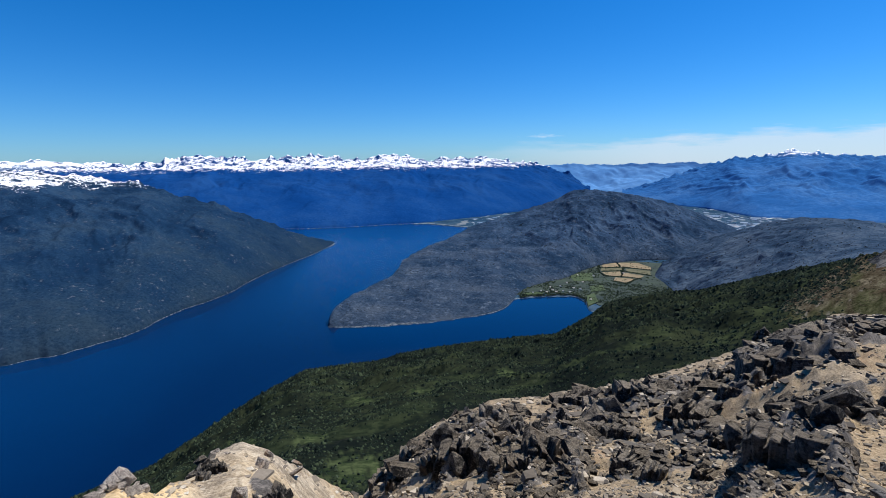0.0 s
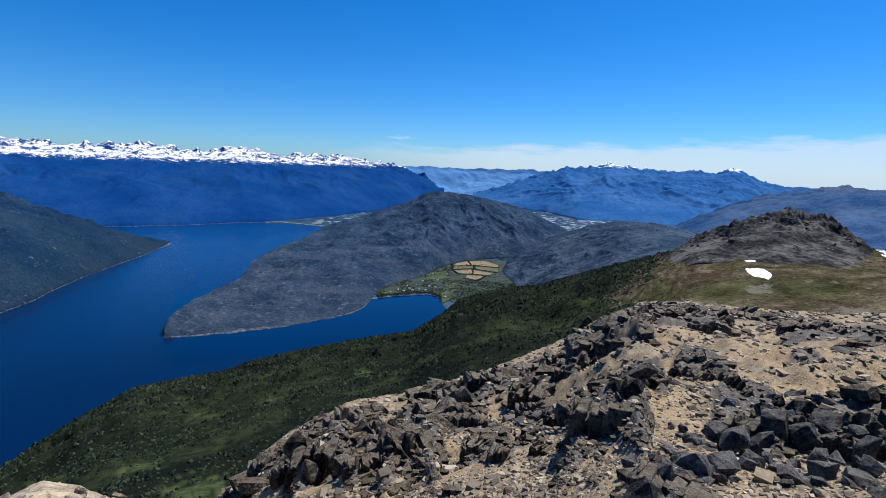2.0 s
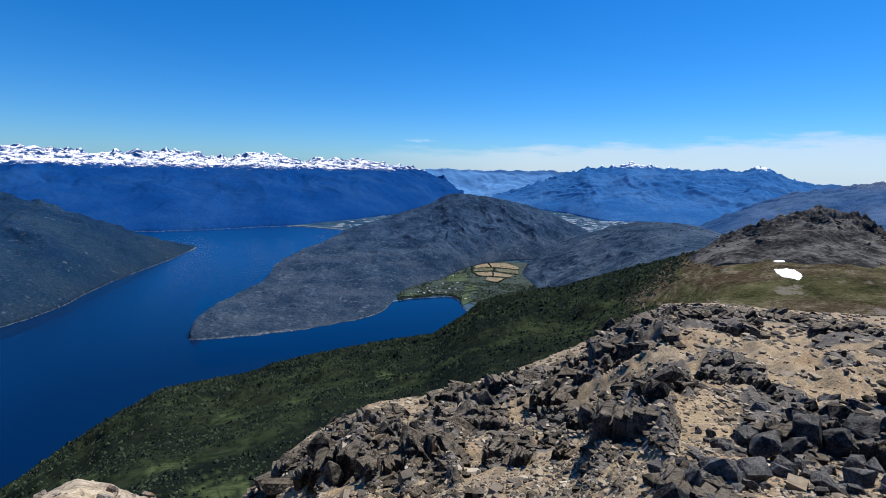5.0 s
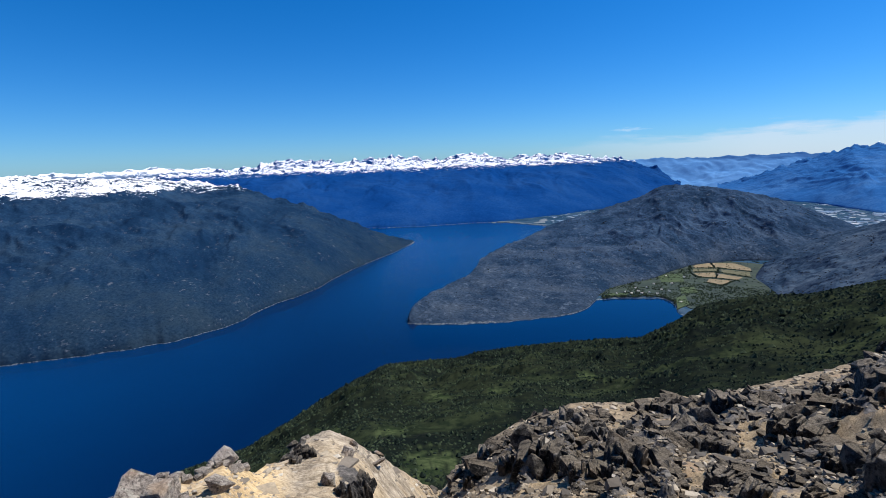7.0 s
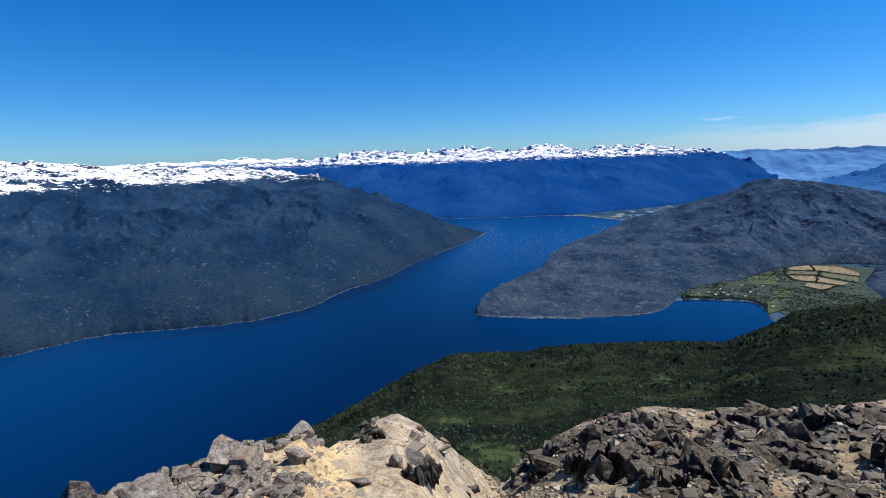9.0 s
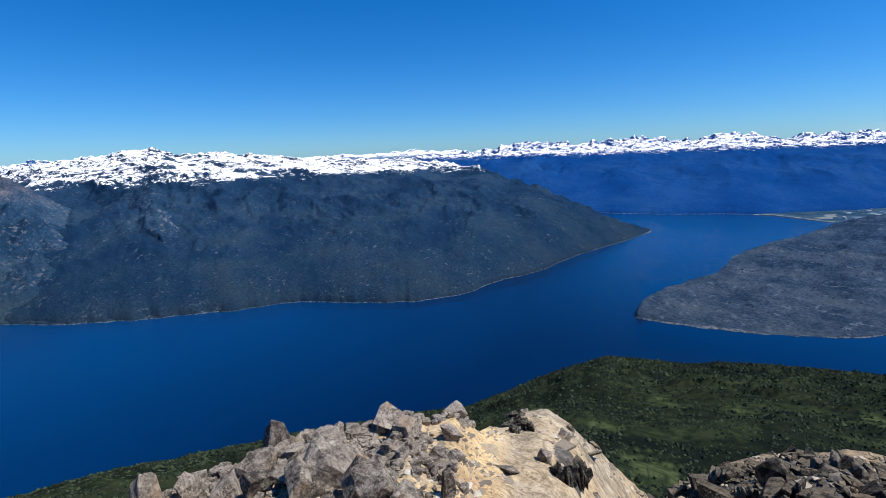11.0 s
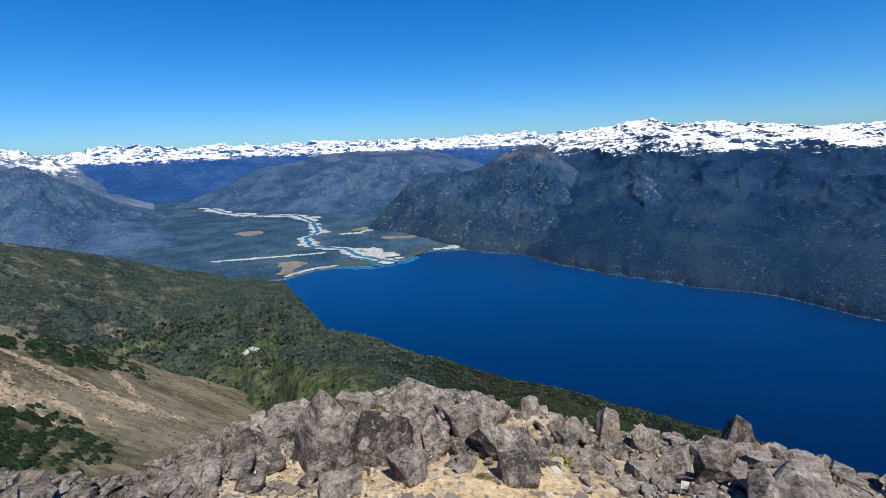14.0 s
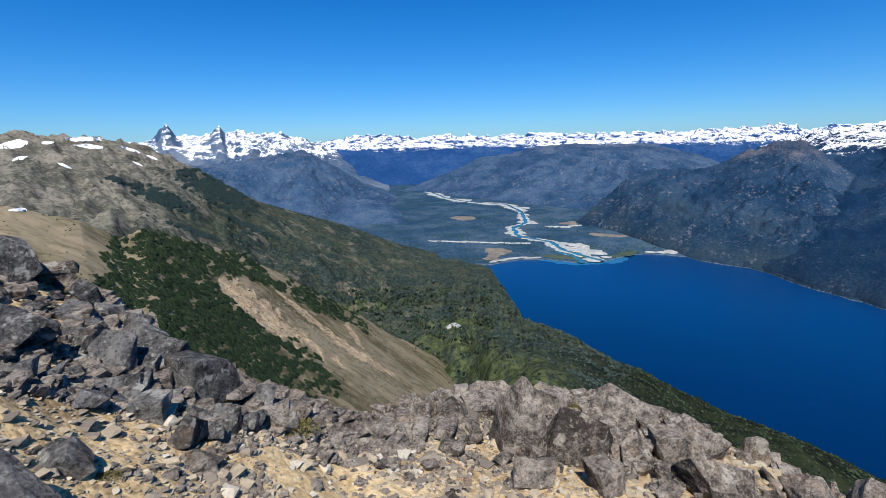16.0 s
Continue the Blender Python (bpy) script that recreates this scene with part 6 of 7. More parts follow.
def ribbon(name, points, width, z, mat, label, category, wob=0.35, seed=1, kind=""):
    """A band of uneven width along (bearing, range) points."""
    p = np.array([plan(a, r) for a, r in points])
    d = np.r_[0, np.cumsum(np.linalg.norm(np.diff(p, axis=0), axis=1))]
    t = np.linspace(0, d[-1], 260)
    q = np.stack([np.interp(t, d, p[:, 0]), np.interp(t, d, p[:, 1])], -1)
    for _ in range(6):
        q[1:-1] = 0.25 * q[:-2] + 0.5 * q[1:-1] + 0.25 * q[2:]
    g = np.gradient(q, axis=0)
    nrm = np.stack([-g[:, 1], g[:, 0]], -1) / np.linalg.norm(g, axis=1)[:, None]
    w = width * np.clip(1 + wob * 2 * perlin(t / (width * 2.5), t * 0 + seed, seed) + wob * 1.6 * perlin(t / (width * 0.7), t * 0 + seed, seed + 3), 0.12, 3) * np.clip(np.minimum(t, d[-1] - t) / width, 0.05, 1) ** 0.5
    off = width * wob * 1.2 * perlin(t / (width * 3.5), t * 0 + seed + 7, seed)
    s = np.array([-0.75, -0.5, 0.0, 0.5, 0.75])[:, None]
    xy = q[None] + nrm[None] * (s * w + off)[..., None]
    zz = z + np.array([-1.6, 0, 0.1, 0, -1.6])[:, None] + 0 * t
    return tagged(new(name, grid_mesh(name, xy[..., 0], xy[..., 1], zz, mat)), label, category, kind=kind)


FZ = -296.3
RIVER = [(117.9, 3300), (116.2, 2950), (114.3, 2585), (111.7, 2400), (109, 2330), (107.1, 2279), (105.4, 2046), (104.8, 1767), (106.4, 1652), (105.7, 1506), (101.8, 1430), (100.5, 1323), (97.5, 1250), (96, 1215)]
ribbon("gravel_bed", RIVER[:7], 46, FZ, gravel_mat, "pale gravel bed of the braided river", "gravel bar", 0.5, 2)
ribbon("gravel_bed", RIVER[6:], 30, FZ, gravel_mat, "pale gravel bed beside the lower river", "gravel bar", 0.5, 3)
ribbon("river", RIVER, 13, FZ + 0.5, river_mat, "turquoise river winding down to the lake", "river", 0.4, 4, "structure")
ribbon("river_branch", [(101.2, 1300), (99.4, 1270), (98.5, 1215), (98.2, 1190)], 9, FZ + 0.5, river_mat, "side arm of the turquoise river in its delta", "river", 0.4, 6, "structure")
for k, (pts, w) in enumerate([([(116.6, 1452), (112, 1425), (107, 1405), (104.2, 1408)], 10), ([(100.4, 1372), (97.5, 1330), (95.4, 1295)], 42), ([(102.6, 1425), (99.5, 1400), (97.4, 1395)], 26), ([(99.8, 1290), (97.9, 1262)], 24),
                              ([(96.2, 1262), (95, 1272)], 16), ([(102.6, 1700), (100.5, 1690), (98.6, 1740)], 16), ([(111.9, 2405), (108, 2300)], 26), ([(106.3, 2150), (104.8, 2190)], 60)]):
    ribbon("gravel_bar", pts, w, FZ + 0.25, gravel_mat, "pale gravel bar in the river delta", "gravel bar", 0.6, 10 + k)
for k, (pts, w, m, label) in enumerate([([(113.9, 1890), (112.5, 1905), (110.6, 1880)], 70, sand_mat, "tan clearing in the valley woods"), ([(101, 1760), (98.7, 1765), (97.6, 1745)], 40, sand_mat, "tan clearing in the valley woods"),
                                        ([(97.6, 1575), (95, 1570), (93.4, 1560)], 34, sand_mat, "long tan clearing by the delta"), ([(91.5, 1350), (89.2, 1375), (87.8, 1400)], 26, gravel_mat, "pale shore flat of gravel"), ([(88.2, 1385), (86.5, 1420), (85.2, 1462)], 10, sand_mat, "tan track along the shore"),
                                        ([(109, 1190), (107.8, 1290), (109.5, 1330)], 40, sand_mat, "bare brown ground by the lake shore"), ([(102.8, 1252), (99.8, 1244), (97.8, 1240)], 26, marsh_mat, "green marsh at the river mouth"), ([(109.2, 1172), (107.2, 1206), (105.6, 1224), (103, 1230)], 8, gravel_mat, "narrow pale gravel beach by the lake"),
                                        ([(95.4, 1268), (93.8, 1312), (92.4, 1352)], 22, marsh_mat, "green meadow on the delta shore")]):
    ribbon("clearing", pts, w, FZ + 0.3, m, label, "clearing", 0.45, 30 + k)

# fields in the side valley
for k, (ring, m, label) in enumerate([
        ([(-18.6, 1445), (-20.2, 1490), (-22.4, 1505), (-23.8, 1455), (-23.9, 1420), (-21.0, 1432), (-18.7, 1408)], straw_mat, "broad straw-coloured field in the valley"),
        ([(-18.6, 1398), (-20.9, 1420), (-20.8, 1385), (-18.6, 1362)], hay_mat, "olive field between hedges"),
        ([(-21.2, 1412), (-23.8, 1405), (-23.9, 1352), (-21.4, 1372)], hay_mat, "olive field between hedges"),
        ([(-18.7, 1345), (-20.6, 1368), (-20.9, 1318), (-19.4, 1305)], straw_mat, "small straw-coloured field"),
        ([(-20.9, 1360), (-23.2, 1335), (-22.8, 1305), (-20.9, 1312)], straw_mat, "long straw-coloured field strip"),
        ([(-20.2, 1292), (-22.4, 1290), (-21.6, 1240), (-20.0, 1258)], straw_mat, "straw-coloured field corner"),
        ([(-8.7, 1068), (-12, 1112), (-16.4, 1092), (-18.6, 1024), (-21.0, 1060), (-24.4, 1130), (-26.2, 1280), (-26.4, 1520), (-18.6, 1545), (-15.6, 1400), (-12.6, 1235), (-9.6, 1125)], vale_mat, "dull green meadows over the valley floor"),
        ([(-15.0, 1300), (-17.6, 1330), (-17.8, 1240), (-15.6, 1225)], green_mat, "green pasture by the village"),
        ([(-17.4, 1180), (-18.8, 1200), (-19.2, 1150), (-17.6, 1130)], green_mat, "green pasture behind the bay"),
        ([(-9.6, 1078), (-10.8, 1098), (-12.2, 1104), (-12.0, 1086), (-10.4, 1072)], green_mat, "green shore meadow at the bay"),
        ([(-17.3, 1010), (-18.4, 1050), (-18.0, 1120), (-17.1, 1092)], green_mat, "light green shore meadow at the bay")]):
    flat_patch("field", ring, FZ + (0.06 * k if m is not vale_mat else -0.12), m, label, "field", "fields in the side valley")


def house_group():
    wall, _, wb = material("painted walls", 0.8)
    roof, _, rb = material("sheet roof", 0.6)
    wb.inputs["Base Color"].default_value, rb.inputs["Base Color"].default_value = (0.55, 0.52, 0.47, 1), (0.36, 0.33, 0.32, 1)
    bm = bmesh.new()
    bmesh.ops.create_cube(bm, size=1, matrix=Matrix.Translation((0, 0, 0.9)) @ Matrix.Diagonal((5, 3.4, 2.2, 1)))
    body = bpy.data.meshes.new("walls")
    bm.to_mesh(body)
    bm.free()
    body.materials.append(wall)
    bm = bmesh.new()
    ends = [[bm.verts.new((sx * 2.8, y, z)) for y, z in ((-2.0, 1.9), (0, 3.3), (2.0, 1.9), (2.0, 1.7), (0, 3.05), (-2.0, 1.7))] for sx in (-1, 1)]
    for k in range(6):
        n = (k + 1) % 6
        bm.faces.new((ends[0][k], ends[0][n], ends[1][n], ends[1][k]))
    for e in ends:
        bm.faces.new((e[0], e[1], e[4], e[5])), bm.faces.new((e[1], e[2], e[3], e[4]))
    bmesh.ops.recalc_face_normals(bm, faces=bm.faces)
    top = bpy.data.meshes.new("roof")
    bm.to_mesh(top)
    bm.free()
    top.materials.append(roof)
    first = new("house")
    part("walls", body, first)
    part("roof", top, first)
    tagged(first, "small pale house with a pitched roof by the bay", "house", "houses by the bay")
    rnd = random.Random(9)
    spots = [(-10.9, 1090), (-11.8, 1110), (-12.5, 1100), (-13.2, 1125), (-13.6, 1108), (-14.4, 1118), (-15.2, 1112), (-15.6, 1150), (-14.1, 1160), (-16.4, 1145), (-16.6, 1215), (-12.9, 1150), (-17.8, 1290), (-16.0, 1290), (-21.0, 1345), (-17.6, 1060), (-15.2, 1400), (-17.0, 1470), (-18.0, 1500), (-14.8, 1200)]
    for k, (a, r) in enumerate(spots):
        x, y = plan(a, r)
        m = pose(float(x), float(y), FZ - 0.4, 0, 0, rnd.uniform(0, 180))
        if k:
            copy_thing(first, m)
        else:
            first.matrix_basis = m


house_group()


def valley_woods():
    """Hedges and woods on the valley floor, and the far pale plots of the broad valley."""
    rs = np.random.RandomState(41)
    az, r = rs.uniform(-26.2, -7.8, 15000), rs.uniform(1040, 1560, 15000)
    x, y = plan(az, r)
    keep = fbm(x / 45, y / 45, 3, 101) + rs.normal(0, 0.15, 15000) + 0.3 * smooth(-17, -20, az) * smooth(1300, 1220, r) > -0.12
    field = (az < -18.4) & (r > 1235)
    hedge = field & (np.abs(perlin(x / 40 + y / 25, y / 60, 103)) < 0.05)
    keep = np.where(field, hedge, keep) & (r > line(FAR_SHORE, az, 1) + 8)
    s = rs.uniform(3.0, 6.5, 15000)[keep]
    scatter("valley_trees", SMALL, np.stack([x, y, x * 0 + FZ - 0.8], -1)[keep], np.stack([s, s, s * 0.8], -1), wood_mat, "dark trees and hedges between the valley fields", "trees", upright=True, seed=8)
    az, r = rs.uniform(85, 124, 15000), 1180 + 1900 * rs.uniform(0, 1, 15000) ** 1.5
    x, y = plan(az, r)
    keep = (fbm(x / 110, y / 110, 4, 107) + rs.normal(0, 0.2, 15000) > 0.0) & (r > line(FAR_SHORE, az, 1) + 12)
    s = rs.uniform(4, 9, 15000)[keep]
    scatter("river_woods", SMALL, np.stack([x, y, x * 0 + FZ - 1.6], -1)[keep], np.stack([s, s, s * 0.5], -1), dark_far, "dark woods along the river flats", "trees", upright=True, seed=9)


# Leaf tones of the distant valley are blued to take in its haze.
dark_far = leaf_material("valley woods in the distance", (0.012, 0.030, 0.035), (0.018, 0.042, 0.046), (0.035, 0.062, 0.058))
valley_woods()


def far_plots():
    pale = bpy.data.materials.new("far plots and roofs")
    pale.use_nodes = True
    t = pale.node_tree
    geo = t.nodes.new("ShaderNodeNewGeometry")
    # Fields and roofs share a blue tint, the valley haze in their colour.
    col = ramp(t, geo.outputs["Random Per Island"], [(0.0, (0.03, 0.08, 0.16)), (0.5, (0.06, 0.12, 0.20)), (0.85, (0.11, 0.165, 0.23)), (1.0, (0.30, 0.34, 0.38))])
    t.links.new(col, t.nodes["Principled BSDF"].inputs["Base Color"])
    rs = np.random.RandomState(51)
    box = np.array([(-0.5, -0.5, 0), (0.5, -0.5, 0), (0.5, 0.5, 0), (-0.5, 0.5, 0), (-0.4, -0.4, 1), (0.4, -0.4, 1), (0.4, 0.4, 1), (-0.4, 0.4, 1)], float)
    tri = np.array([(4, 5, 6), (4, 6, 7), (0, 1, 5), (0, 5, 4), (1, 2, 6), (1, 6, 5), (2, 3, 7), (2, 7, 6), (3, 0, 4), (3, 4, 7)])
    n = 960
    az = np.concatenate([rs.normal(-33, 6, 800), rs.uniform(-16, -2.6, 160)])
    r = np.concatenate([rs.uniform(2250, 3400, 800), rs.uniform(2330, 2900, 160)])
    x, y = plan(az, r)
    w = np.exp(rs.normal(2.7, 0.6, n))
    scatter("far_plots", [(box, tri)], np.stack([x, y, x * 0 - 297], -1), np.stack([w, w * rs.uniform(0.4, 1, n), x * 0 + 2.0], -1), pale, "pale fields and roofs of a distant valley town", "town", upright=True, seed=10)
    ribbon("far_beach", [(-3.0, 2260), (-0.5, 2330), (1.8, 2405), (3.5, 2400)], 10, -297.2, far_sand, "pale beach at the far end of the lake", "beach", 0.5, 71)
    ribbon("far_beach", [(-1.8, 2330), (-2.6, 2420), (-2.9, 2500)], 26, -296.8, far_sand, "haze-tinted flats behind the far beach", "beach", 0.5, 72)


far_plots()


shallow_mat = plain("turquoise shallows", (0.010, 0.085, 0.19), (0.020, 0.125, 0.24), 0.02, 0.2)
ribbon("delta_shallows", [(103.4, 1222), (101.5, 1212), (99.0, 1188), (97.0, 1196), (95.2, 1222), (93.2, 1282)], 26, -299.9, shallow_mat, "turquoise shallows in front of the delta", "shallows", 0.4, 74)


# ---- cushion plants ----
def cushion(az, el, w, h, mat, label, seed):
    r = float(ground_range(az, el)[0])
    x, y = plan(az, r)
    z = float(summit_height(np.array([az]), np.array([r]))[0])
    wm, hm = r * radians(w), r * radians(h)
    rs = np.random.RandomState(seed)
    n = 900
    a, q = rs.uniform(0, 2 * np.pi, n), np.sqrt(rs.uniform(0, 1, n)) * (1 + 0.2 * rs.normal(0, 1, n))
    px, py = q * np.cos(a) * wm / 2, q * np.sin(a) * wm / 3
    pz = np.clip(1 - q ** 2, 0, 1) * hm * 0.28 * (1 + 0.3 * rs.normal(0, 1, n))
    tilt = rs.uniform(0, 2 * np.pi, n)
    s = wm * 0.03 * rs.uniform(0.6, 1.4, n)
    c = np.stack([px, py, pz], -1)
    u = np.stack([np.cos(tilt), np.sin(tilt), rs.uniform(-0.3, 0.6, n)], -1) * s[:, None]
    v = np.stack([-np.sin(tilt) * 0.3, np.cos(tilt) * 0.3, rs.uniform(0.2, 0.7, n)], -1) * s[:, None]
    co = np.stack([c - u, c + u, c + v * 1.6], 1).reshape(-1, 3)
    ob = new("cushion_plant", triangles_mesh("cushion_plant", co, np.arange(3 * n).reshape(-1, 3), mat))
    ob.matrix_world = pose(float(x), float(y), z, 0, 0, az)
    tagged(ob, label, "plant", "cushion plants")


olive = leaf_material("olive cushion plant", (0.05, 0.045, 0.015), (0.09, 0.085, 0.03), (0.15, 0.13, 0.05))
moss = leaf_material("yellow-green moss", (0.10, 0.09, 0.015), (0.17, 0.15, 0.03), (0.25, 0.21, 0.05))
for k, (az, el, w, h, m, label) in enumerate([(133.8, -29.7, 6.5, 2.4, olive, "low olive-brown cushion plant beside boulders"), (104.6, -38.8, 4.5, 2, moss, "yellow-green moss cushion among stones"), (150.6, -28.6, 3, 1.4, olive, "small brown-green cushion plant"),
                                              (99.5, -29.6, 3.5, 2, olive, "olive cushion plant behind boulders"), (77.5, -34.6, 5, 1.6, moss, "mossy strip between stones"), (-49.1, -32.8, 4, 1.6, olive, "dark green cushion plant on scree"), (-21.5, -33, 2, 1, olive, "small green cushion plant on scree"), (86, -36.6, 3, 1.2, olive, "small olive cushion plant")]):
    cushion(az, el, w, h, m, label, 200 + k)


# ---- thin cloud bank ----
def cloud_bank():
    """A long thin bank on the horizon, on a sheet far behind the hills."""
    m = bpy.data.materials.new("thin cloud")
    m.use_nodes = True
    t = m.node_tree
    t.nodes.remove(t.nodes["Principled BSDF"])
    tc = t.nodes.new("ShaderNodeTexCoord")
    mp = t.nodes.new("ShaderNodeMapping")
    mp.inputs["Scale"].default_value = (6.0, 3.2, 1.0)
    t.links.new(tc.outputs["UV"], mp.inputs["Vector"])
    sep = t.nodes.new("ShaderNodeSeparateXYZ")
    t.links.new(tc.outputs["UV"], sep.inputs[0])
    n = noise_node(t, 2.2, 8, 0.6, mp.outputs[0])
    # the bank's upper edge climbs along its length
    edge = maths(t, 'ADD', maths(t, 'MULTIPLY', sep.outputs[0], 0.50), 0.40)
    body = maths(t, 'SUBTRACT', edge, sep.outputs[1])
    a = maths(t, 'ADD', maths(t, 'MULTIPLY', body, 3.2), maths(t, 'MULTIPLY', maths(t, 'SUBTRACT', n, 0.5), 1.6))
    a = maths(t, 'MULTIPLY', ramp(t, a, [(0.10, 0.0), (0.5, 0.60)]), ramp(t, sep.outputs[0], [(0.0, 0.0), (0.25, 1.0)]))
    # The sheet emits its own white, standing in for sunlight on the cloud.
    e = node(t, "ShaderNodeEmission", Color=(0.55, 0.61, 0.70, 1), Strength=1.0)
    tr = t.nodes.new("ShaderNodeBsdfTransparent")
    mx = t.nodes.new("ShaderNodeMixShader")
    t.links.new(a, mx.inputs[0])
    t.links.new(tr.outputs[0], mx.inputs[1])
    t.links.new(e.outputs[0], mx.inputs[2])
    t.links.new(mx.outputs[0], t.nodes["Material Output"].inputs["Surface"])
    az = np.linspace(0, -95, 60)
    el = np.linspace(-1.5, 7.0, 10)[:, None]
    x, y = plan(az[None, :] + 0 * el, 4900 + 0 * el)
    me = grid_mesh("cloud_bank", x, y, 4900 * np.tan(np.radians(el)) + 0 * az, m)
    uv = me.uv_layers.new(name="UVMap")
    ui, vi = np.meshgrid(np.linspace(0, 1, 60), np.linspace(0, 1, 10))
    idx = np.empty(len(me.loops), np.int32)
    me.loops.foreach_get("vertex_index", idx)
    uv.data.foreach_set("uv", np.stack([ui.ravel()[idx], vi.ravel()[idx]], -1).astype(np.float32).ravel())
    ob = new("cloud_bank", me)
    tagged(ob, "thin white bank of cloud along the horizon", "cloud", kind="structure")


cloud_bank()


def hill_scrub():
    """Bushes dotted over the peninsula and the hill beyond the bay."""
    rs = np.random.RandomState(61)
    for name, ob, a0, a1, e0, e1, n, size, label in (("peninsula_scrub", peninsula_hill, -30, 15, -19, -3, 15000, 2.3, "dark bushes dotted over the grey peninsula"), ("hill_scrub", rocky_hill, -50, -24, -14, -5, 9000, 2.4, "dark bushes dotted over the rounded hill")):
        az, el = rs.uniform(a0, a1, n), rs.uniform(e0, e1, n)
        keep = fbm(az * 1.1, el * 1.6, 4, 121) + rs.normal(0, 0.25, n) > 0
        place, scale = [], []
        for a, e in zip(az[keep], el[keep]):
            p, nrm = sight(ob, a, e)
            if p is None or p.z < -296:
                continue
            s = size * math.exp(rs.normal(0, 0.35)) * p.length / 1300
            place.append((p.x, p.y, p.z - 0.3))
            scale.append((s, s, s * 0.7))
        scatter(name, SMALL, np.array(place), np.array(scale), scrub_leaf, label, "scrub", upright=True, seed=12)


scrub_leaf = leaf_material("grey-green bushes", (0.008, 0.013, 0.020), (0.014, 0.020, 0.028), (0.027, 0.034, 0.042))
hill_scrub()


# ---- dark crags on the meadow hill's top ----
def hill_crags():
    rnd = random.Random(23)
    for k in range(40):
        az = rnd.uniform(-58.5, -44.5)
        top = float(line([(-58.5, -5.3), (-56.3, -4.1), (-54.9, -3.6), (-52.7, -3.4), (-50.4, -3.6), (-47.6, -5.2), (-43.5, -7.8)], az, 1))
        el = top - abs(rnd.gauss(0, 1.0)) - 0.12
        p, nrm = sight(rocky_mound, az, el)
        if p is None:
            continue
        w = p.length * radians(rnd.uniform(0.6, 1.9))
        ob = new("hill_crag", BODY[k % 6])
        ob.matrix_world = pose(p.x, p.y, p.z - 0.12 * w, rnd.uniform(-10, 10), rnd.uniform(-20, 20), rnd.uniform(0, 360)) @ Matrix.Diagonal((w, w * 0.8, w * rnd.uniform(0.4, 0.65), 1))
        tagged(ob, "dark rocky crag on the hill's summit", "crag", "crags on the hill")


hill_crags()


def cloud_wisp():
    m = bpy.data.materials.new("wisp of cloud")
    m.use_nodes = True
    t = m.node_tree
    t.nodes.remove(t.nodes["Principled BSDF"])
    tc = t.nodes.new("ShaderNodeTexCoord")
    sep = t.nodes.new("ShaderNodeSeparateXYZ")
    t.links.new(tc.outputs["Generated"], sep.inputs[0])
    mp = t.nodes.new("ShaderNodeMapping")
    mp.inputs["Scale"].default_value = (5.0, 1.0, 2.0)
    t.links.new(tc.outputs["Generated"], mp.inputs["Vector"])
    dx, dz = maths(t, 'ABSOLUTE', maths(t, 'SUBTRACT', sep.outputs[0], 0.5)), maths(t, 'ABSOLUTE', maths(t, 'SUBTRACT', sep.outputs[2], 0.5))
    body = maths(t, 'SUBTRACT', 0.42, maths(t, 'ADD', maths(t, 'MULTIPLY', dx, 0.75), dz))
    a = maths(t, 'ADD', body, maths(t, 'MULTIPLY', maths(t, 'SUBTRACT', noise_node(t, 2.0, 7, 0.65, mp.outputs[0]), 0.5), 0.9))
    mx, tr = t.nodes.new("ShaderNodeMixShader"), t.nodes.new("ShaderNodeBsdfTransparent")
    # The wisp's brightness is emitted as well, in place of sunlight.
    e = node(t, "ShaderNodeEmission", Color=(0.60, 0.68, 0.78, 1), Strength=1.0)
    t.links.new(ramp(t, a, [(0.1, 0.0), (0.5, 0.45)]), mx.inputs[0])
    t.links.new(tr.outputs[0], mx.inputs[1])
    t.links.new(e.outputs[0], mx.inputs[2])
    t.links.new(mx.outputs[0], t.nodes["Material Output"].inputs["Surface"])
    az, el = np.linspace(-8.4, -14.8, 14), np.linspace(2.45, 3.35, 5)[:, None]
    x, y = plan(az[None, :] + 0 * el, 4890 + 0 * el)
    tagged(new("cloud_wisp", grid_mesh("cloud_wisp", x, y, 4890 * np.tan(np.radians(el)) + 0 * az, m)), "small thin wisp of white cloud", "cloud", kind="structure")


cloud_wisp()


# ---- hedges between the fields, and low growth on the meadow hill ----
def hedges():
    rs = np.random.RandomState(71)
    for pts in ([(-18.4, 1404), (-21.0, 1428), (-24.0, 1412)], [(-18.4, 1354), (-20.9, 1377), (-23.9, 1342)], [(-21.0, 1425), (-20.85, 1310)], [(-19.2, 1299), (-21.0, 1305), (-23.0, 1298)], [(-22.6, 1298), (-21.4, 1232), (-19.8, 1250)],
                [(-18.3, 1440), (-18.3, 1350), (-19.2, 1295)], [(-20.3, 1485), (-20.6, 1430)]):
        p = np.array([plan(a, r) for a, r in pts])
        d = np.r_[0, np.cumsum(np.linalg.norm(np.diff(p, axis=0), axis=1))]
        t = np.arange(0, d[-1], 1.6)
        xy = np.stack([np.interp(t, d, p[:, 0]), np.interp(t, d, p[:, 1])], -1) + rs.normal(0, 1.0, (len(t), 2))
        s = rs.uniform(3, 6.5, len(t))
        scatter("hedge", SMALL, np.c_[xy, xy[:, 0] * 0 + FZ - 0.3], np.stack([s, s, s], -1), wood_mat, "dark hedge of trees between valley fields", "hedge", "hedges", upright=True, seed=15)


hedges()


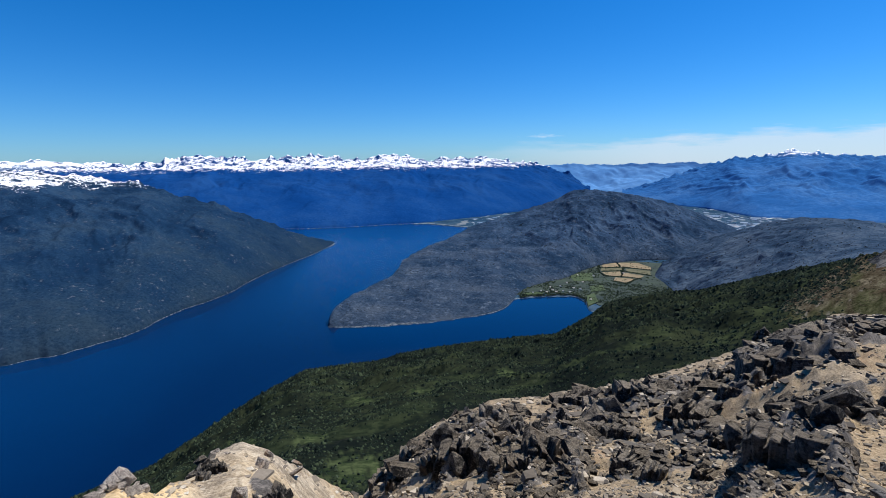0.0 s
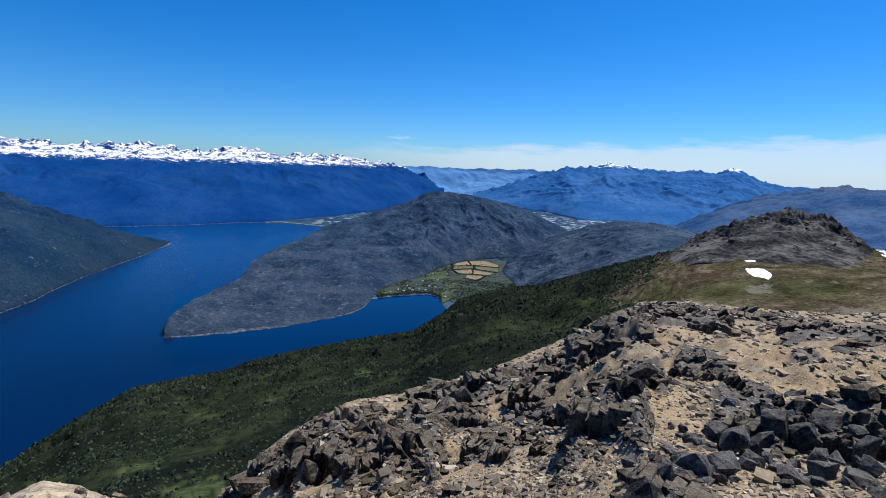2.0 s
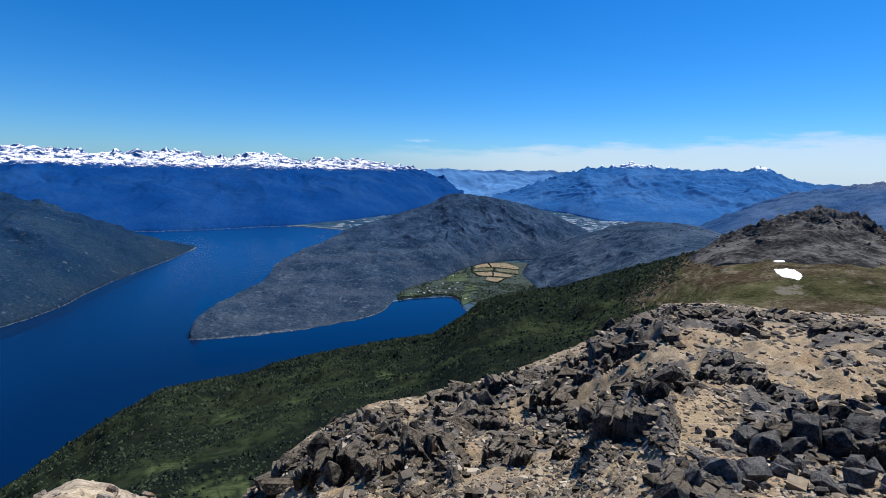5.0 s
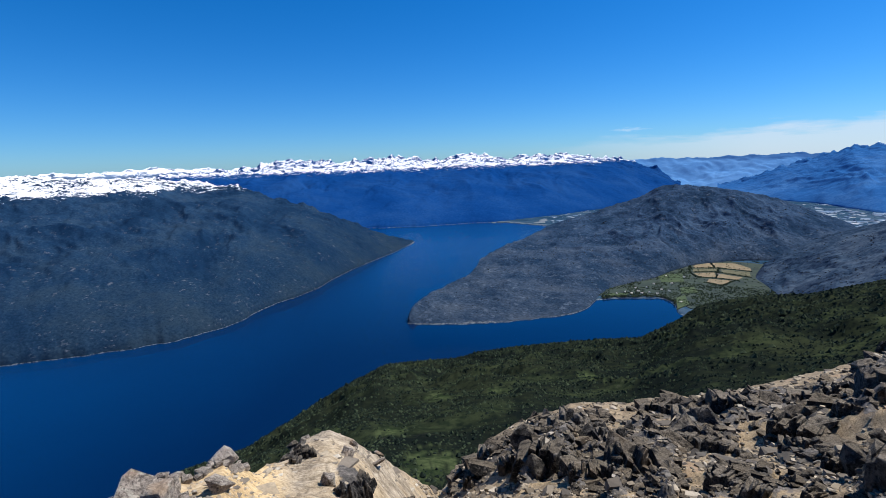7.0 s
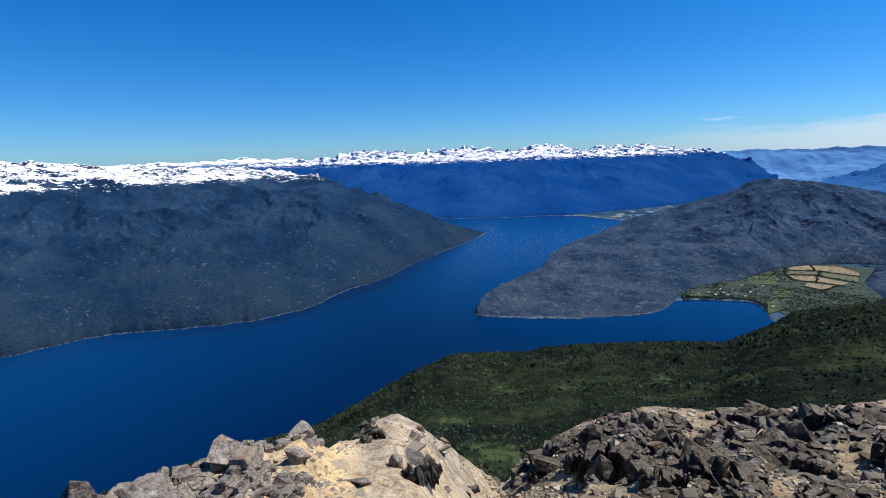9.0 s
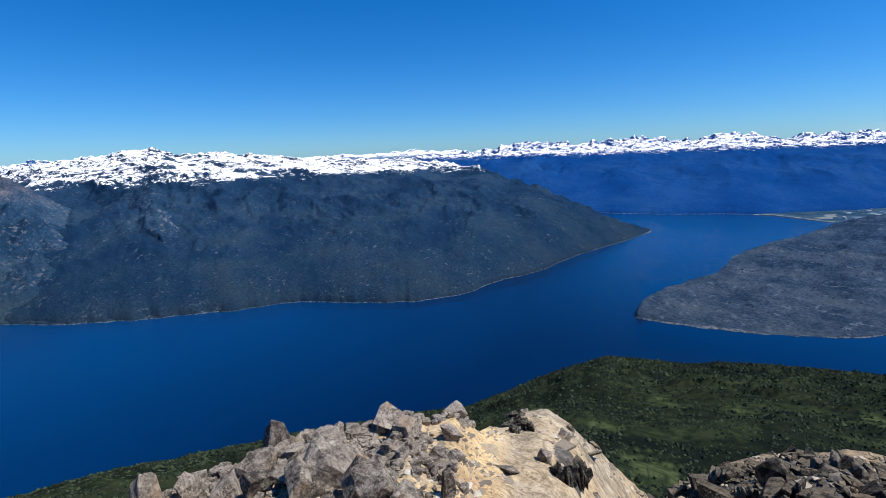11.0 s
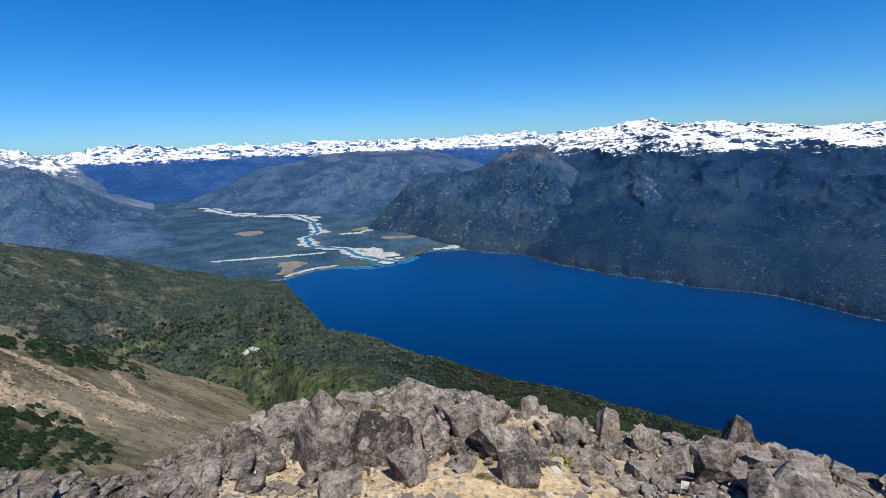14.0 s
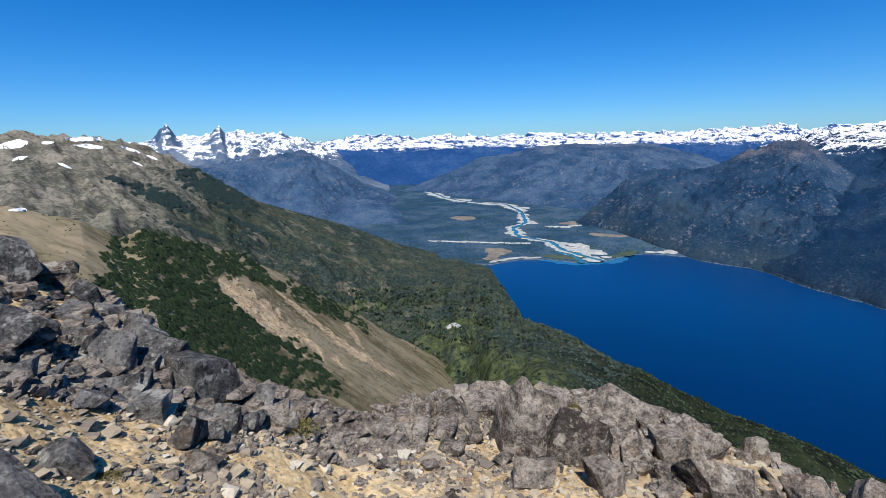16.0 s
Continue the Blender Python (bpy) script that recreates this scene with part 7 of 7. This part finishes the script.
def meadow_growth():
    rs = np.random.RandomState(81)
    az, el = rs.uniform(-74, -40, 7000), rs.uniform(-13, -4, 7000)
    place, scale = [], []
    for a, e, ok in zip(az, el, fbm(az * 0.8, el * 3.0, 4, 131) + rs.normal(0, 0.25, 7000) > 0.1):
        if not ok:
            continue
        p, nrm = sight(meadow_hill, a, e)
        if p is None:
            continue
        s = p.length * rs.uniform(0.0016, 0.0045)
        place.append((p.x, p.y, p.z - 0.1 * s))
        scale.append((s * 1.6, s, s * 0.6))
    scatter("meadow_growth", SMALL, np.array(place), np.array(scale), heath, "low brown heath and stones dotted over the meadow hill", "heath", upright=True, seed=16)


heath = leaf_material("brown heath", (0.022, 0.022, 0.012), (0.045, 0.038, 0.022), (0.085, 0.068, 0.045))
meadow_growth()


def hillside_bushes():
    """Dark beech scrub that climbs the green side of the meadow hill."""
    rs = np.random.RandomState(83)
    n = 26000
    az, el = rs.uniform(-47, -30, n), rs.uniform(-22, -5, n)
    edge = np.interp(el, [-17, -15.9, -14, -12.3, -10.5, -8.4, -6.5, -5.2], [-33.8, -35.8, -38.6, -40.2, -41.6, -43.2, -45.0, -46.8])
    place, scale = [], []
    for a, e, ok in zip(az, el, az - edge + 1.6 * fbm(az * 0.9, el * 1.2, 3, 143) + rs.normal(0, 0.35, n) > 0.1):
        if not ok:
            continue
        p, nrm = sight(meadow_hill, a, e)
        if p is None:
            continue
        s = p.length * rs.uniform(0.004, 0.0075)
        place.append((p.x, p.y, p.z - 0.2 * s))
        scale.append((s, s, s * 0.8))
    scatter("hillside_bushes", SMALL, np.array(place), np.array(scale), wood_mat, "dark green beech scrub climbing the hillside", "scrub", upright=True, seed=21)


hillside_bushes()


def spur_bushes():
    """Single dark shrubs dotted over the open grass of the spur."""
    rs = np.random.RandomState(87)
    az, el = rs.uniform(112, 158, 5200), rs.uniform(-30, -5, 5200)
    place, scale = [], []
    for a, e, ok in zip(az, el, fbm(az * 0.6, el * 0.9, 3, 147) + rs.normal(0, 0.3, 5200) > 0.15):
        p, nrm = sight(scrub_spur, a, e) if ok else (None, None)
        if p is None:
            continue
        s = p.length * rs.uniform(0.0025, 0.0065)
        place.append((p.x, p.y, p.z - 0.15 * s))
        scale.append((s, s, s * 0.75))
    scatter("spur_bushes", SMALL, np.array(place), np.array(scale), dark_wood, "dark shrubs dotted over the grassy spur", "scrub", upright=True, seed=23)


spur_bushes()


def scar_stones():
    """Broken stones and clods over the eroded strips of the spur."""
    rs = np.random.RandomState(91)
    place, scale = [], []
    for az, el, w, h, turn in ((138.6, -16.4, 5.6, 2.2, -50), (136.0, -18.9, 5.0, 1.8, -48), (131.3, -20.6, 9.5, 0.8, -44), (127.0, -23.6, 7.0, 1.2, -40), (124.0, -25.4, 4.6, 1.2, -38), (133.6, -19.2, 6.0, 1.0, -48)):
        for k in range(130):
            u, v = rs.uniform(-0.55, 0.55) * w, rs.normal(0, 0.3) * h
            c, s = math.cos(radians(turn)), math.sin(radians(turn))
            p, nrm = sight(scrub_spur, az - (u * c - v * s), el + u * s + v * c)
            if p is not None:
                size = p.length * rs.uniform(0.001, 0.0034)
                place.append((p.x, p.y, p.z + 0.05))
                scale.append((size, size * 0.8, size * 0.6))
    scatter("scar_stones", [hull_shape(390 + i, 1 + i % 3) for i in range(8)], np.array(place), np.array(scale), stone_mat, "broken stones and clods strewn over the scars", "stones", seed=25)


scar_stones()


def flank_bushes():
    """Dark bushes and small trees in loose bands over the green lower flank."""
    rs = np.random.RandomState(95)
    n = 15000
    az, el = rs.uniform(92, 130, n), -31 + 14 * rs.uniform(0, 1, n) ** 1.2
    place, scale = [], []
    for a, e, ok in zip(az, el, fbm(az * 0.35, el * 1.5, 4, 161, 0.6) + rs.normal(0, 0.18, n) + 0.05 * (el + 24) > 0.36):
        p, nrm = sight(FLANK, a, e) if ok else (None, None)
        if p is None:
            continue
        s = p.length * rs.uniform(0.0032, 0.0085)
        place.append((p.x, p.y, p.z - 0.1 * s))
        scale.append((s, s, s * rs.uniform(0.6, 1.1)))
    scatter("flank_bushes", CLUMPS, np.array(place), np.array(scale), wood_mat, "dark bushes and small trees on the green lower flank", "scrub", upright=True, seed=27)


flank_bushes()
